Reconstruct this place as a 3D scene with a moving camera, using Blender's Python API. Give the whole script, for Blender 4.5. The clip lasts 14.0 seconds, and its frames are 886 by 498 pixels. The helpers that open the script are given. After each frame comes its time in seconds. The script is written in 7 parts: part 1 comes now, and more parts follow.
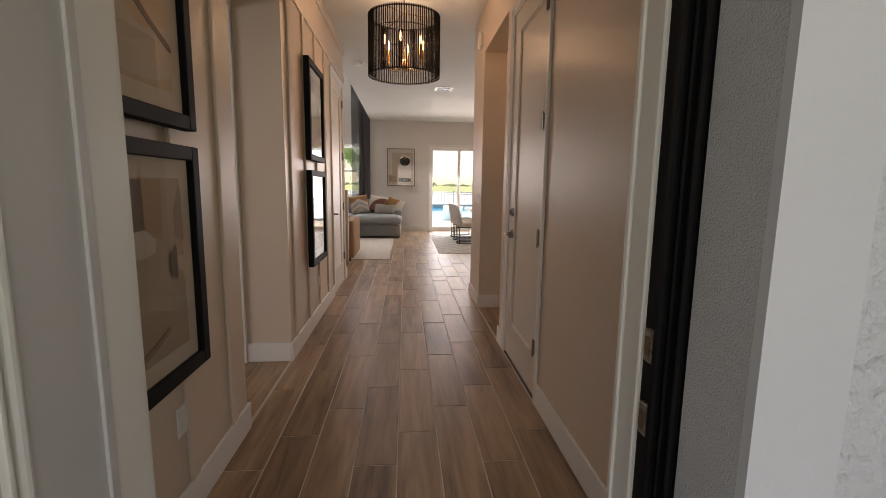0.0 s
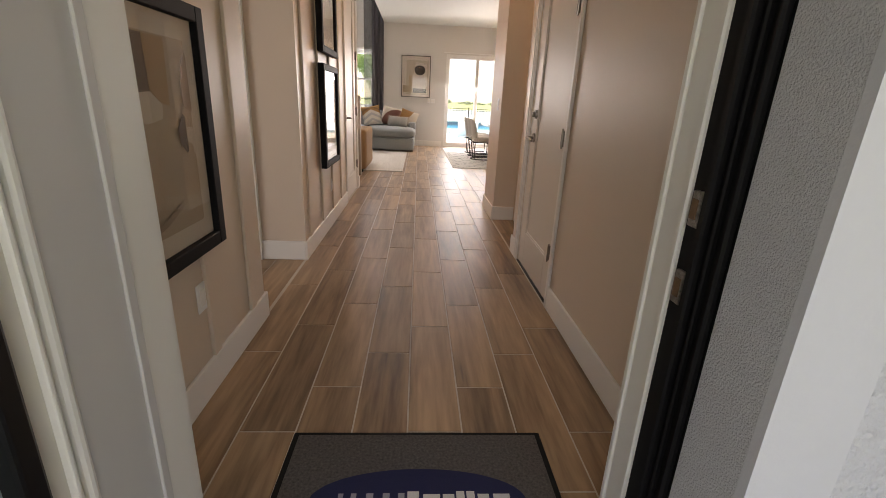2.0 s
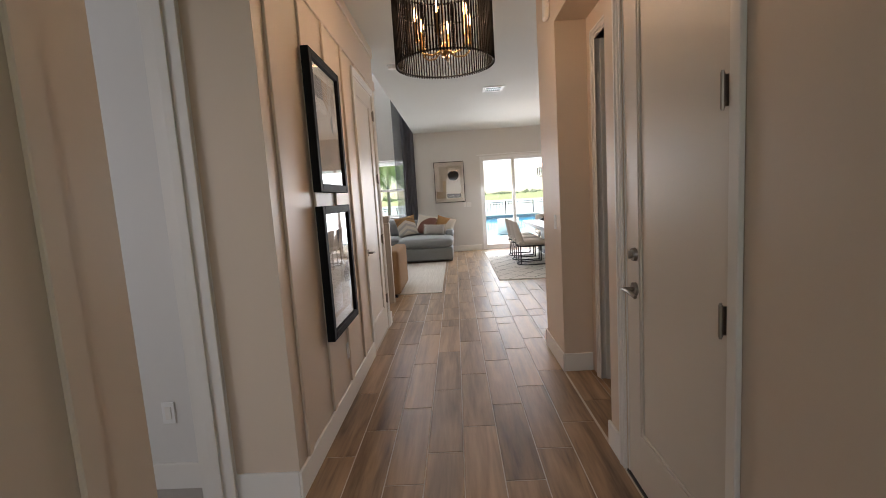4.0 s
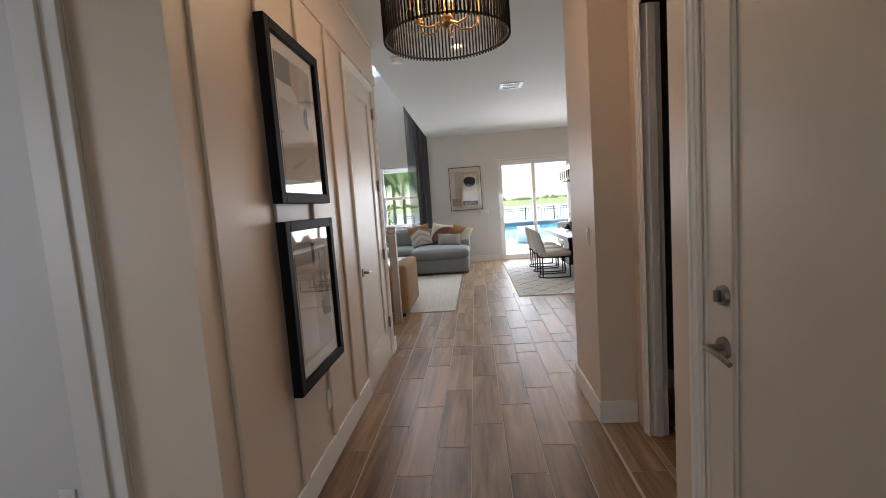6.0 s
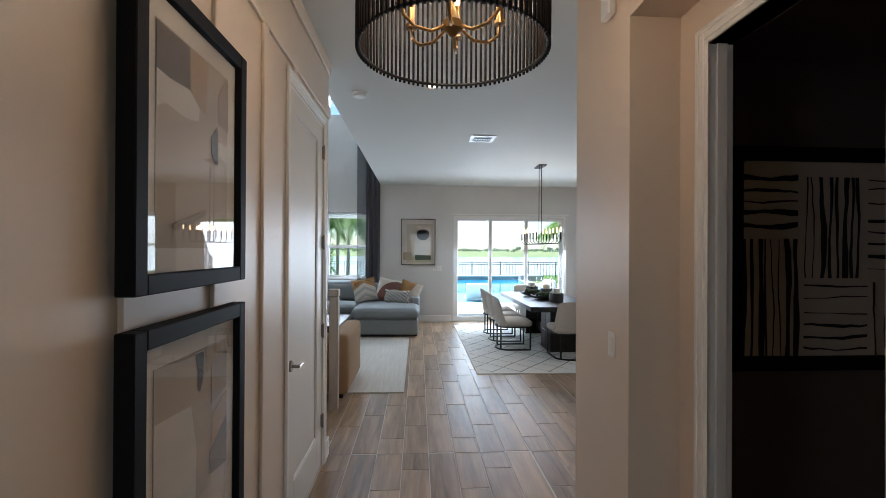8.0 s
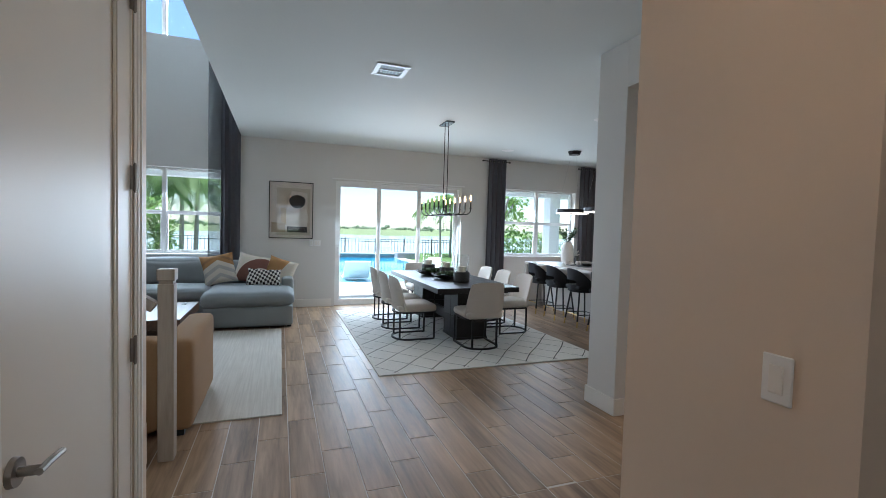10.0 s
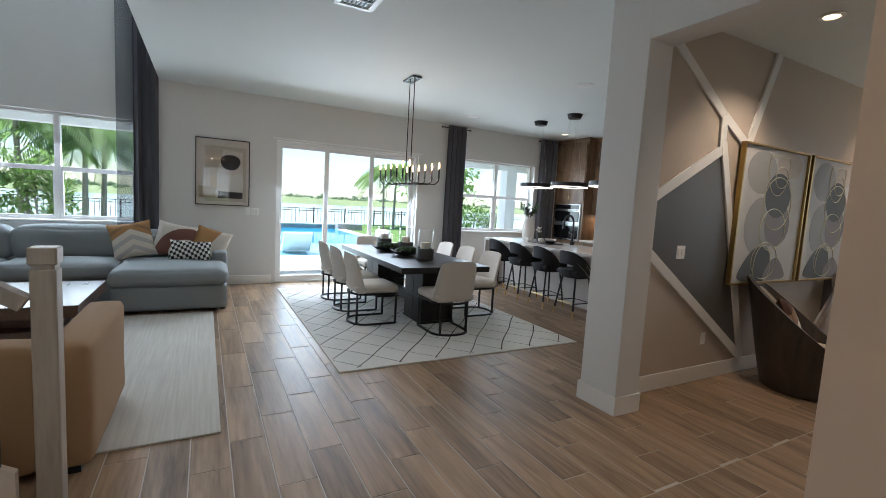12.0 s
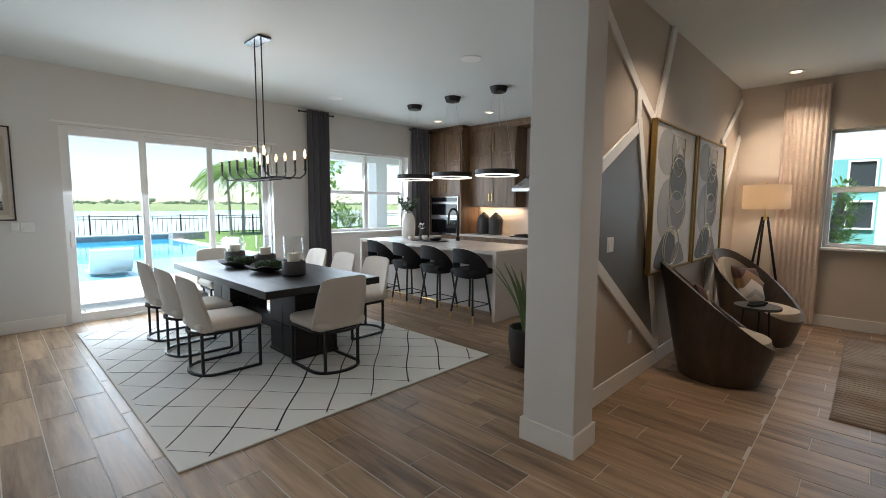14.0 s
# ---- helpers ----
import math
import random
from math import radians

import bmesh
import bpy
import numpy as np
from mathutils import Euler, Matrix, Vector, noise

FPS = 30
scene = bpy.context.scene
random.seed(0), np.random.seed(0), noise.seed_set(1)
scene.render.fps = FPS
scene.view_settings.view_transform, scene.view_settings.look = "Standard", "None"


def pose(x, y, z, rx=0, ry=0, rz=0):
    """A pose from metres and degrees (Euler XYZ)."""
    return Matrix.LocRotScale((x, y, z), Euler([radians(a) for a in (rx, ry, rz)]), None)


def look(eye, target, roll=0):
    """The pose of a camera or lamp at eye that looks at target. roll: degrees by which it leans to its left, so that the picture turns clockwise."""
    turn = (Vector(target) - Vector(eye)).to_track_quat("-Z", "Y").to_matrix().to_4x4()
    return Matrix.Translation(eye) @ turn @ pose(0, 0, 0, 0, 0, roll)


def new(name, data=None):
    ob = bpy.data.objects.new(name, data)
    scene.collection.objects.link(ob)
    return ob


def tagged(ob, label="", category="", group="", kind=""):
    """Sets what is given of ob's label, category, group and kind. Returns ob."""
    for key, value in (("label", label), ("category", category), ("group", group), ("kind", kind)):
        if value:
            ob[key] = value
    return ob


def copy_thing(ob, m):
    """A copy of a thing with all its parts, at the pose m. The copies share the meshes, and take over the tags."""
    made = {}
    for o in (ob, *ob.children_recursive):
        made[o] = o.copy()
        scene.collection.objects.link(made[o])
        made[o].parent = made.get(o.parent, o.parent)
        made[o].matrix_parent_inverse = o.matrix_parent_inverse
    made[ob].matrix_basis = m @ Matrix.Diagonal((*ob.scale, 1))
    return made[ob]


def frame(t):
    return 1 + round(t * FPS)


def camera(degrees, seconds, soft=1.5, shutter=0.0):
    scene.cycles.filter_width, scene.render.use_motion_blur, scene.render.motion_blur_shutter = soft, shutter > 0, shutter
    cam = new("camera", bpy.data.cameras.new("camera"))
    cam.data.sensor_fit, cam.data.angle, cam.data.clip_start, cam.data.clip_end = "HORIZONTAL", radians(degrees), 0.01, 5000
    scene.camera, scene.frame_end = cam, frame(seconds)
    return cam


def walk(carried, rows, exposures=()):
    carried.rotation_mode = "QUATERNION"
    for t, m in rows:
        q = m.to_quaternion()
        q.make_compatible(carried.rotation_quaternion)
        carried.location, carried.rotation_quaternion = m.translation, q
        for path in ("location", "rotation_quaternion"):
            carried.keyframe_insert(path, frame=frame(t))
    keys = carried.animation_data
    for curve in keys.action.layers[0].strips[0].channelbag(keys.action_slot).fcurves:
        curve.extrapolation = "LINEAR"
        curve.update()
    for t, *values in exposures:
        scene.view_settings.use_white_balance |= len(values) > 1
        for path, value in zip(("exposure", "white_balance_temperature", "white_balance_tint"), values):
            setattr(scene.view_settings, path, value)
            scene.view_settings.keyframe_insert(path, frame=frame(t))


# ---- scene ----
cam = camera(89.9, 14.0, soft=0.75)
METRES, EYE, TILT, LEAN, TURN = 6.64, 1.42, 0.0, 0.0, -4.6
PATH = [
    (0, (-0.074, 0.233, 1.313), (0.094, 2.206, 1.031), 0.8),
    (0.5, (-0.08, 0.233, 1.208), (0.076, 2.168, 0.727), 1.0),
    (1, (-0.093, 0.223, 1.149), (0.053, 2.117, 0.525), 1.5),
    (1.5, (-0.097, 0.219, 1.137), (0.037, 2.094, 0.452), 2.0),
    (2, (-0.101, 0.272, 1.171), (0.024, 2.168, 0.547), 2.7),
    (2.5, (-0.063, 0.608, 1.322), (0.054, 2.547, 0.846), 2.5),
    (3, (-0.107, 0.958, 1.415), (-0.014, 2.929, 1.088), 1.2),
    (3.5, (-0.144, 1.23, 1.43), (-0.105, 3.214, 1.18), -2.0),
    (3.7, (-0.106, 1.327, 1.432), (-0.126, 3.314, 1.198), -3.2),
    (5.8, (-0.014, 2.082, 1.462), (-0.177, 4.063, 1.238), -4.1),
    (6, (-0.001, 2.124, 1.453), (-0.157, 4.109, 1.257), -4.1),
    (6.5, (0.017, 2.211, 1.537), (-0.091, 4.206, 1.432), -2.9),
    (7, (-0.098, 2.372, 1.627), (-0.145, 4.371, 1.602), -1.4),
    (7.5, (-0.173, 2.606, 1.647), (-0.159, 4.606, 1.653), -0.3),
    (8, (-0.203, 3.002, 1.626), (-0.092, 4.999, 1.632), 0.3),
    (8.5, (-0.246, 3.358, 1.6), (0.0, 5.342, 1.598), 0.3),
    (9, (-0.3, 3.695, 1.574), (0.101, 5.654, 1.566), 0.6),
    (9.2, (-0.302, 3.856, 1.556), (0.165, 5.801, 1.551), 0.7),
    (11.3, (-0.55, 4.792, 1.483), (0.337, 6.572, 1.264), 3.6),
    (11.5, (-0.547, 4.84, 1.478), (0.354, 6.613, 1.266), 3.7),
    (12, (-0.451, 5.126, 1.499), (0.493, 6.877, 1.302), 3.3),
    (12.5, (-0.358, 5.408, 1.519), (0.641, 7.13, 1.33), 2.5),
    (13, (-0.332, 5.739, 1.515), (0.738, 7.419, 1.33), 1.7),
    (13.5, (-0.261, 5.953, 1.51), (0.936, 7.543, 1.316), 0.8),
    (14, (-0.088, 6.123, 1.496), (1.345, 7.504, 1.3), 0.4),
]
EXPOSURES = [(0, 1.4, 7700, 27), (1.0, 1.8, 7400, 28), (2.0, 1.85, 7800, 25), (3.5, 1.66, 7050, 20), (6.5, 1.45, 6300, 16), (9.0, 1.36, 5450, 9), (11.5, 1.34, 5700, 10), (14, 1.32, 5950, 10)]
walk(cam, [(t, look(eye, target, roll)) for t, eye, target, roll in PATH], EXPOSURES)

# ---------------------------------------------------------------- light
world = bpy.data.worlds.new("world")
scene.world = world
world.use_nodes = True
wn = world.node_tree.nodes
sky = wn.new("ShaderNodeTexSky")
sky.sky_type = 'NISHITA'
sky.sun_disc = False
sky.sun_elevation = radians(60)
sky.sun_rotation = radians(270)
sky.air_density, sky.dust_density = 1.0, 0.6
wn["Background"].inputs["Strength"].default_value = 0.11
world.node_tree.links.new(sky.outputs[0], wn["Background"].inputs["Color"])

sun_data = bpy.data.lights.new("sun", 'SUN')
sun_data.energy, sun_data.angle, sun_data.color = 4.5, radians(0.5), (1.0, 0.95, 0.88)
sun = new("sun", sun_data)
sun.matrix_world = look((-9, 0, 16), (0, 0, 0))


def area(name, x, y, z, w, h, watts, target, colour=(0.88, 0.95, 1.0)):
    d = bpy.data.lights.new(name, 'AREA')
    d.shape, d.size, d.size_y, d.energy, d.color = 'RECTANGLE', w, h, watts, colour
    o = new(name, d)
    o.matrix_world = look((x, y, z), target)
    return o


area("sky_light_slider", 1.9, 13.42, 1.25, 2.5, 2.3, 58, (1.9, 5, -4.2))
area("sky_light_kitchen", 5.13, 13.42, 1.73, 1.8, 1.4, 21, (5.13, 5, -3.0))
area("sky_light_living", -2.3, 13.42, 1.73, 1.7, 1.4, 29, (-2.3, 5, -3.0))
area("sky_light_upper", -2.8, 13.42, 5.15, 2.6, 1.0, 75, (-2.6, 5, 0))
area("sky_light_den", 7.6, 5.8, 1.73, 1.5, 1.4, 6.5, (2.0, 5.8, -1.0))
area("sky_light_porch", 0.0, -1.6, 2.4, 2.6, 2.2, 14, (0, 3, 1.0))
area("sky_light_bedroom", -3.7, 1.6, 1.6, 1.4, 1.5, 9, (-1.2, 3.3, 1.1))


def bulb(name, x, y, z, watts, r=0.02, colour=(1.0, 0.7, 0.44)):
    d = bpy.data.lights.new(name, 'POINT')
    d.energy, d.shadow_soft_size, d.color = watts, r, colour
    o = new(name, d)
    o.location = (x, y, z)
    return o


# ---------------------------------------------------------------- materials
def mat(name, colour, rough=0.5, metal=0.0, grain=0.0, grain_scale=40.0, bump=0.0, bump_scale=200.0,
        stain=0.06, stain_scale=2.0, spec=0.5, coat=0.0, relief=0.004):
    """A painted or plain surface: base colour with fine grain, wide stains and a fine relief."""
    m = bpy.data.materials.new(name)
    m.use_nodes = True
    n, l = m.node_tree.nodes, m.node_tree.links
    b = n["Principled BSDF"]
    b.inputs["Roughness"].default_value = rough
    b.inputs["Metallic"].default_value = metal
    b.inputs["Specular IOR Level"].default_value = spec
    b.inputs["Coat Weight"].default_value = coat
    co = n.new("ShaderNodeTexCoord")
    ns = n.new("ShaderNodeTexNoise")
    ns.inputs["Scale"].default_value = stain_scale
    ns.inputs["Detail"].default_value = 4
    l.new(co.outputs["Object"], ns.inputs["Vector"])
    ng = n.new("ShaderNodeTexNoise")
    ng.inputs["Scale"].default_value = grain_scale
    ng.inputs["Detail"].default_value = 3
    l.new(co.outputs["Object"], ng.inputs["Vector"])
    r1 = n.new("ShaderNodeMapRange")
    r1.inputs["To Min"].default_value, r1.inputs["To Max"].default_value = 1 - stain, 1 + stain
    l.new(ns.outputs["Fac"], r1.inputs["Value"])
    r2 = n.new("ShaderNodeMapRange")
    r2.inputs["To Min"].default_value, r2.inputs["To Max"].default_value = 1 - grain, 1 + grain
    l.new(ng.outputs["Fac"], r2.inputs["Value"])
    mu = n.new("ShaderNodeMath")
    mu.operation = 'MULTIPLY'
    l.new(r1.outputs[0], mu.inputs[0])
    l.new(r2.outputs[0], mu.inputs[1])
    vm = n.new("ShaderNodeVectorMath")
    vm.operation = 'SCALE'
    vm.inputs[0].default_value = colour[:3]
    l.new(mu.outputs[0], vm.inputs["Scale"])
    l.new(vm.outputs[0], b.inputs["Base Color"])
    rr = n.new("ShaderNodeMapRange")
    rr.inputs["To Min"].default_value, rr.inputs["To Max"].default_value = max(0.02, rough - 0.06), min(1, rough + 0.06)
    l.new(ns.outputs["Fac"], rr.inputs["Value"])
    l.new(rr.outputs[0], b.inputs["Roughness"])
    if bump:
        nb = n.new("ShaderNodeTexNoise")
        nb.inputs["Scale"].default_value = bump_scale
        nb.inputs["Detail"].default_value = 4
        l.new(co.outputs["Object"], nb.inputs["Vector"])
        bp = n.new("ShaderNodeBump")
        bp.inputs["Strength"].default_value = bump
        bp.inputs["Distance"].default_value = relief
        l.new(nb.outputs["Fac"], bp.inputs["Height"])
        l.new(bp.outputs[0], b.inputs["Normal"])
    return m


def wood_mat(name, dark, light, rough=0.45, scale=1.0, axis=(14, 1.2, 14), bump=0.12, vary=0.35):
    """Grained wood along the object's y axis by default; pieces differ by their random number."""
    m = bpy.data.materials.new(name)
    m.use_nodes = True
    n, l = m.node_tree.nodes, m.node_tree.links
    b = n["Principled BSDF"]
    co, oi = n.new("ShaderNodeTexCoord"), n.new("ShaderNodeObjectInfo")
    off = n.new("ShaderNodeVectorMath")
    off.operation = 'SCALE'
    off.inputs[0].default_value = (37.0, 91.0, 53.0)
    l.new(oi.outputs["Random"], off.inputs["Scale"])
    add = n.new("ShaderNodeVectorMath")
    l.new(co.outputs["Object"], add.inputs[0])
    l.new(off.outputs[0], add.inputs[1])
    mp = n.new("ShaderNodeMapping")
    mp.inputs["Scale"].default_value = [a * scale for a in axis]
    l.new(add.outputs[0], mp.inputs["Vector"])
    n1 = n.new("ShaderNodeTexNoise")
    n1.inputs["Scale"].default_value, n1.inputs["Detail"].default_value, n1.inputs["Distortion"].default_value = 1.0, 7, 0.8
    l.new(mp.outputs[0], n1.inputs["Vector"])
    mp2 = n.new("ShaderNodeMapping")
    mp2.inputs["Scale"].default_value = [a * scale * 5 for a in axis]
    l.new(add.outputs[0], mp2.inputs["Vector"])
    n2 = n.new("ShaderNodeTexNoise")
    n2.inputs["Scale"].default_value, n2.inputs["Detail"].default_value = 1.0, 4
    l.new(mp2.outputs[0], n2.inputs["Vector"])
    mx = n.new("ShaderNodeMath")
    mx.operation = 'MULTIPLY_ADD'
    l.new(n2.outputs["Fac"], mx.inputs[0])
    mx.inputs[1].default_value = 0.35
    l.new(n1.outputs["Fac"], mx.inputs[2])
    sh = n.new("ShaderNodeMath")
    sh.operation = 'MULTIPLY_ADD'
    l.new(oi.outputs["Random"], sh.inputs[0])
    sh.inputs[1].default_value = vary
    l.new(mx.outputs[0], sh.inputs[2])
    cr = n.new("ShaderNodeValToRGB")
    cr.color_ramp.elements[0].position, cr.color_ramp.elements[0].color = 0.42, (*dark, 1)
    cr.color_ramp.elements[1].position, cr.color_ramp.elements[1].color = 1.02, (*light, 1)
    l.new(sh.outputs[0], cr.inputs["Fac"])
    l.new(cr.outputs[0], b.inputs["Base Color"])
    b.inputs["Roughness"].default_value = rough
    rr = n.new("ShaderNodeMapRange")
    rr.inputs["To Min"].default_value, rr.inputs["To Max"].default_value = rough - 0.08, rough + 0.1
    l.new(n1.outputs["Fac"], rr.inputs["Value"])
    l.new(rr.outputs[0], b.inputs["Roughness"])
    bp = n.new("ShaderNodeBump")
    bp.inputs["Strength"].default_value, bp.inputs["Distance"].default_value = bump, 0.003
    l.new(mx.outputs[0], bp.inputs["Height"])
    l.new(bp.outputs[0], b.inputs["Normal"])
    return m


def glass_mat(name, tint=(1, 1, 1), rough=0.0, clear=0.0):
    m = bpy.data.materials.new(name)
    m.use_nodes = True
    n, l = m.node_tree.nodes, m.node_tree.links
    b = n["Principled BSDF"]
    b.inputs["Base Color"].default_value = (*tint, 1)
    b.inputs["Roughness"].default_value = rough
    b.inputs["Transmission Weight"].default_value = 1.0
    b.inputs["IOR"].default_value = 1.45
    if clear:
        t, mx = n.new("ShaderNodeBsdfTransparent"), n.new("ShaderNodeMixShader")
        t.inputs[0].default_value = (*tint, 1)
        mx.inputs[0].default_value = 1 - clear
        l.new(t.outputs[0], mx.inputs[1])
        l.new(b.outputs[0], mx.inputs[2])
        l.new(mx.outputs[0], n["Material Output"].inputs["Surface"])
    return m


def pane_mat(name, tint=(0.97, 0.99, 0.98), gloss=0.03):
    """Thin window glass: clear, with a weak mirror that grows at flat angles."""
    m = bpy.data.materials.new(name)
    m.use_nodes = True
    n, l = m.node_tree.nodes, m.node_tree.links
    n.remove(n["Principled BSDF"])
    t, g, lw, mx = n.new("ShaderNodeBsdfTransparent"), n.new("ShaderNodeBsdfGlossy"), n.new("ShaderNodeLayerWeight"), n.new("ShaderNodeMixShader")
    t.inputs[0].default_value = (*tint, 1)
    g.inputs["Roughness"].default_value = 0.01
    pw, ma = n.new("ShaderNodeMath"), n.new("ShaderNodeMath")
    pw.operation, ma.operation = 'POWER', 'MULTIPLY_ADD'
    lw.inputs["Blend"].default_value = 0.5
    l.new(lw.outputs["Facing"], pw.inputs[0])
    pw.inputs[1].default_value = 4.0
    l.new(pw.outputs[0], ma.inputs[0])
    ma.inputs[1].default_value, ma.inputs[2].default_value = 0.7, gloss
    l.new(ma.outputs[0], mx.inputs[0])
    l.new(t.outputs[0], mx.inputs[1])
    l.new(g.outputs[0], mx.inputs[2])
    l.new(mx.outputs[0], n["Material Output"].inputs["Surface"])
    return m


def glow_mat(name, colour, strength):
    m = bpy.data.materials.new(name)
    m.use_nodes = True
    b = m.node_tree.nodes["Principled BSDF"]
    b.inputs["Base Color"].default_value = (*colour, 1)
    b.inputs["Emission Color"].default_value = (*colour, 1)
    b.inputs["Emission Strength"].default_value = strength
    return m


M_WALL = mat("wall_paint", (0.7, 0.69, 0.665), 0.6, grain=0.01, bump=0.12, bump_scale=320, stain=0.02, stain_scale=1.5)
# pale wall paint again, with the bulbs' warm light tinted into the colour
M_HALL_WARMED = mat("hall_paint_warmed", (0.68, 0.567, 0.462), 0.42, grain=0.01, bump=0.06, bump_scale=320, stain=0.025, stain_scale=1.5)
M_TRIM = mat("trim_paint", (0.8, 0.78, 0.74), 0.42, stain=0.02, bump=0.03, bump_scale=150)
M_CEIL = mat("ceiling_paint", (0.68, 0.715, 0.7), 0.75, grain=0.015, bump=0.25, bump_scale=260, stain=0.02)
M_DOOR = mat("door_paint", (0.69, 0.64, 0.57), 0.4, stain=0.02, bump=0.03, bump_scale=120)
M_STUCCO = mat("stucco_fine", (0.5, 0.51, 0.54), 0.85, grain=0.06, bump=0.9, bump_scale=260, relief=0.004)
M_STUCCO_ROUGH = mat("stucco_rough", (0.54, 0.55, 0.59), 0.85, grain=0.05, bump=1.0, bump_scale=38, relief=0.02)
M_STUCCO_BAND = mat("stucco_band", (0.56, 0.57, 0.61), 0.8, grain=0.02, bump=0.15, bump_scale=120)
M_BLACKRUB = mat("black_rubber", (0.008, 0.008, 0.009), 0.6, grain=0.1, spec=0.15)
M_BLACK = mat("black_metal", (0.014, 0.014, 0.015), 0.38, metal=0.3, grain=0.1)
M_GROUT = mat("grout", (0.58, 0.53, 0.47), 0.85, grain=0.1, grain_scale=120)
M_PLANK = wood_mat("plank_tile", (0.07, 0.037, 0.02), (0.45, 0.305, 0.188), rough=0.4, axis=(11, 0.9, 11), bump=0.14, vary=0.2)
M_PLANK.node_tree.nodes["Principled BSDF"].inputs["Specular IOR Level"].default_value = 0.42
# one even dark brown for the small room's walls and ceiling
M_DARKWALL = mat("dark_brown", (0.15, 0.12, 0.098), 0.6, grain=0.05, bump=0.1)
M_GREYPAINT = mat("grey_panel_paint", (0.112, 0.111, 0.105), 0.5, grain=0.03, bump=0.06)
M_TAUPE = mat("taupe_panel_paint", (0.52, 0.44, 0.355), 0.55, grain=0.02, bump=0.06)
M_DENWALL = mat("den_paint", (0.66, 0.58, 0.49), 0.6, grain=0.02, bump=0.1, bump_scale=320)
M_PANE = pane_mat("window_glass")
M_VINYL = mat("white_vinyl", (0.82, 0.82, 0.81), 0.35, stain=0.02)
M_NICKEL = mat("brushed_nickel", (0.3, 0.275, 0.25), 0.3, metal=1.0, grain=0.05)
M_CARPET = mat("carpet", (0.42, 0.39, 0.36), 0.95, grain=0.35, grain_scale=220, bump=0.8, bump_scale=300)


# ---------------------------------------------------------------- building helpers
def cube(bm, x0, y0, z0, x1, y1, z1, bevel=0.0, m=None, segs=2):
    r = bmesh.ops.create_cube(bm, size=1.0)
    vs = r["verts"]
    for v in vs:
        v.co = Vector((x0 + (v.co.x + 0.5) * (x1 - x0), y0 + (v.co.y + 0.5) * (y1 - y0), z0 + (v.co.z + 0.5) * (z1 - z0)))
    if m is not None:
        bmesh.ops.transform(bm, matrix=m, verts=vs)
    if bevel:
        es = list({e for v in vs for e in v.link_edges})
        bmesh.ops.bevel(bm, geom=es, offset=bevel, segments=segs, affect='EDGES', profile=0.6)
    return bm


def cone(bm, x, y, z0, z1, r0, r1=None, segs=24, caps=True, m=None):
    r1 = r0 if r1 is None else r1
    mm = Matrix.Translation((x, y, (z0 + z1) / 2))
    if m is not None:
        mm = m @ mm
    bmesh.ops.create_cone(bm, cap_ends=caps, segments=segs, radius1=r0, radius2=r1, depth=z1 - z0, matrix=mm)
    return bm


def ball(bm, x, y, z, r, sx=1, sy=1, sz=1, u=16, v=10, m=None):
    mm = Matrix.Translation((x, y, z)) @ Matrix.Diagonal((sx, sy, sz, 1))
    if m is not None:
        mm = m @ mm
    bmesh.ops.create_uvsphere(bm, u_segments=u, v_segments=v, radius=r, matrix=mm)
    return bm


def lathe(bm, prof, x=0, y=0, z=0, segs=28, m=None):
    """Turns a profile of (radius, height) about an upright axis."""
    rings = []
    for r, h in prof:
        ring = []
        for i in range(segs):
            a = 2 * math.pi * i / segs
            p = Vector((x + r * math.cos(a), y + r * math.sin(a), z + h))
            ring.append(bm.verts.new(m @ p if m is not None else p))
        rings.append(ring)
    for a, b in zip(rings, rings[1:]):
        for i in range(segs):
            j = (i + 1) % segs
            bm.faces.new((a[i], a[j], b[j], b[i]))
    bm.faces.new(rings[0][::-1])
    bm.faces.new(rings[-1])
    return bm


def tube(bm, pts, r, segs=8, closed=False, square=False):
    """A round or square bar along a line of points."""
    pts = [Vector(p) for p in pts]
    n = len(pts)
    rings = []
    if square:
        segs = 4
    for i, p in enumerate(pts):
        if closed:
            d = (pts[(i + 1) % n] - pts[i - 1])
        else:
            d = pts[min(i + 1, n - 1)] - pts[max(i - 1, 0)]
        d.normalize()
        up = Vector((0, 0, 1)) if abs(d.z) < 0.95 else Vector((0, 1, 0))
        a = d.cross(up).normalized()
        b = a.cross(d).normalized()
        ring = []
        for k in range(segs):
            t = 2 * math.pi * (k + (0.5 if square else 0)) / segs
            rr = r * (1.414 if square else 1)
            ring.append(bm.verts.new(p + a * rr * math.cos(t) + b * rr * math.sin(t)))
        rings.append(ring)
    pairs = list(zip(rings, rings[1:]))
    if closed:
        pairs.append((rings[-1], rings[0]))
    for a, b in pairs:
        for k in range(segs):
            j = (k + 1) % segs
            bm.faces.new((a[k], a[j], b[j], b[k]))
    if not closed:
        bm.faces.new(rings[0][::-1])
        bm.faces.new(rings[-1])
    return bm


def mesh_of(name, bm, material, smooth=False):
    bmesh.ops.recalc_face_normals(bm, faces=bm.faces)
    me = bpy.data.meshes.new(name)
    if smooth:
        for f in bm.faces:
            f.smooth = True
        for e in bm.edges:
            if len(e.link_faces) == 2 and e.calc_face_angle(0) > radians(40):
                e.smooth = False
    bm.to_mesh(me)
    bm.free()
    me.materials.append(material)
    return me


def part(name, bm, material, parent=None, label="", smooth=False):
    o = new(name, mesh_of(name, bm, material, smooth))
    if parent is not None:
        o.parent = parent
    if label:
        tagged(o, label)
    return o


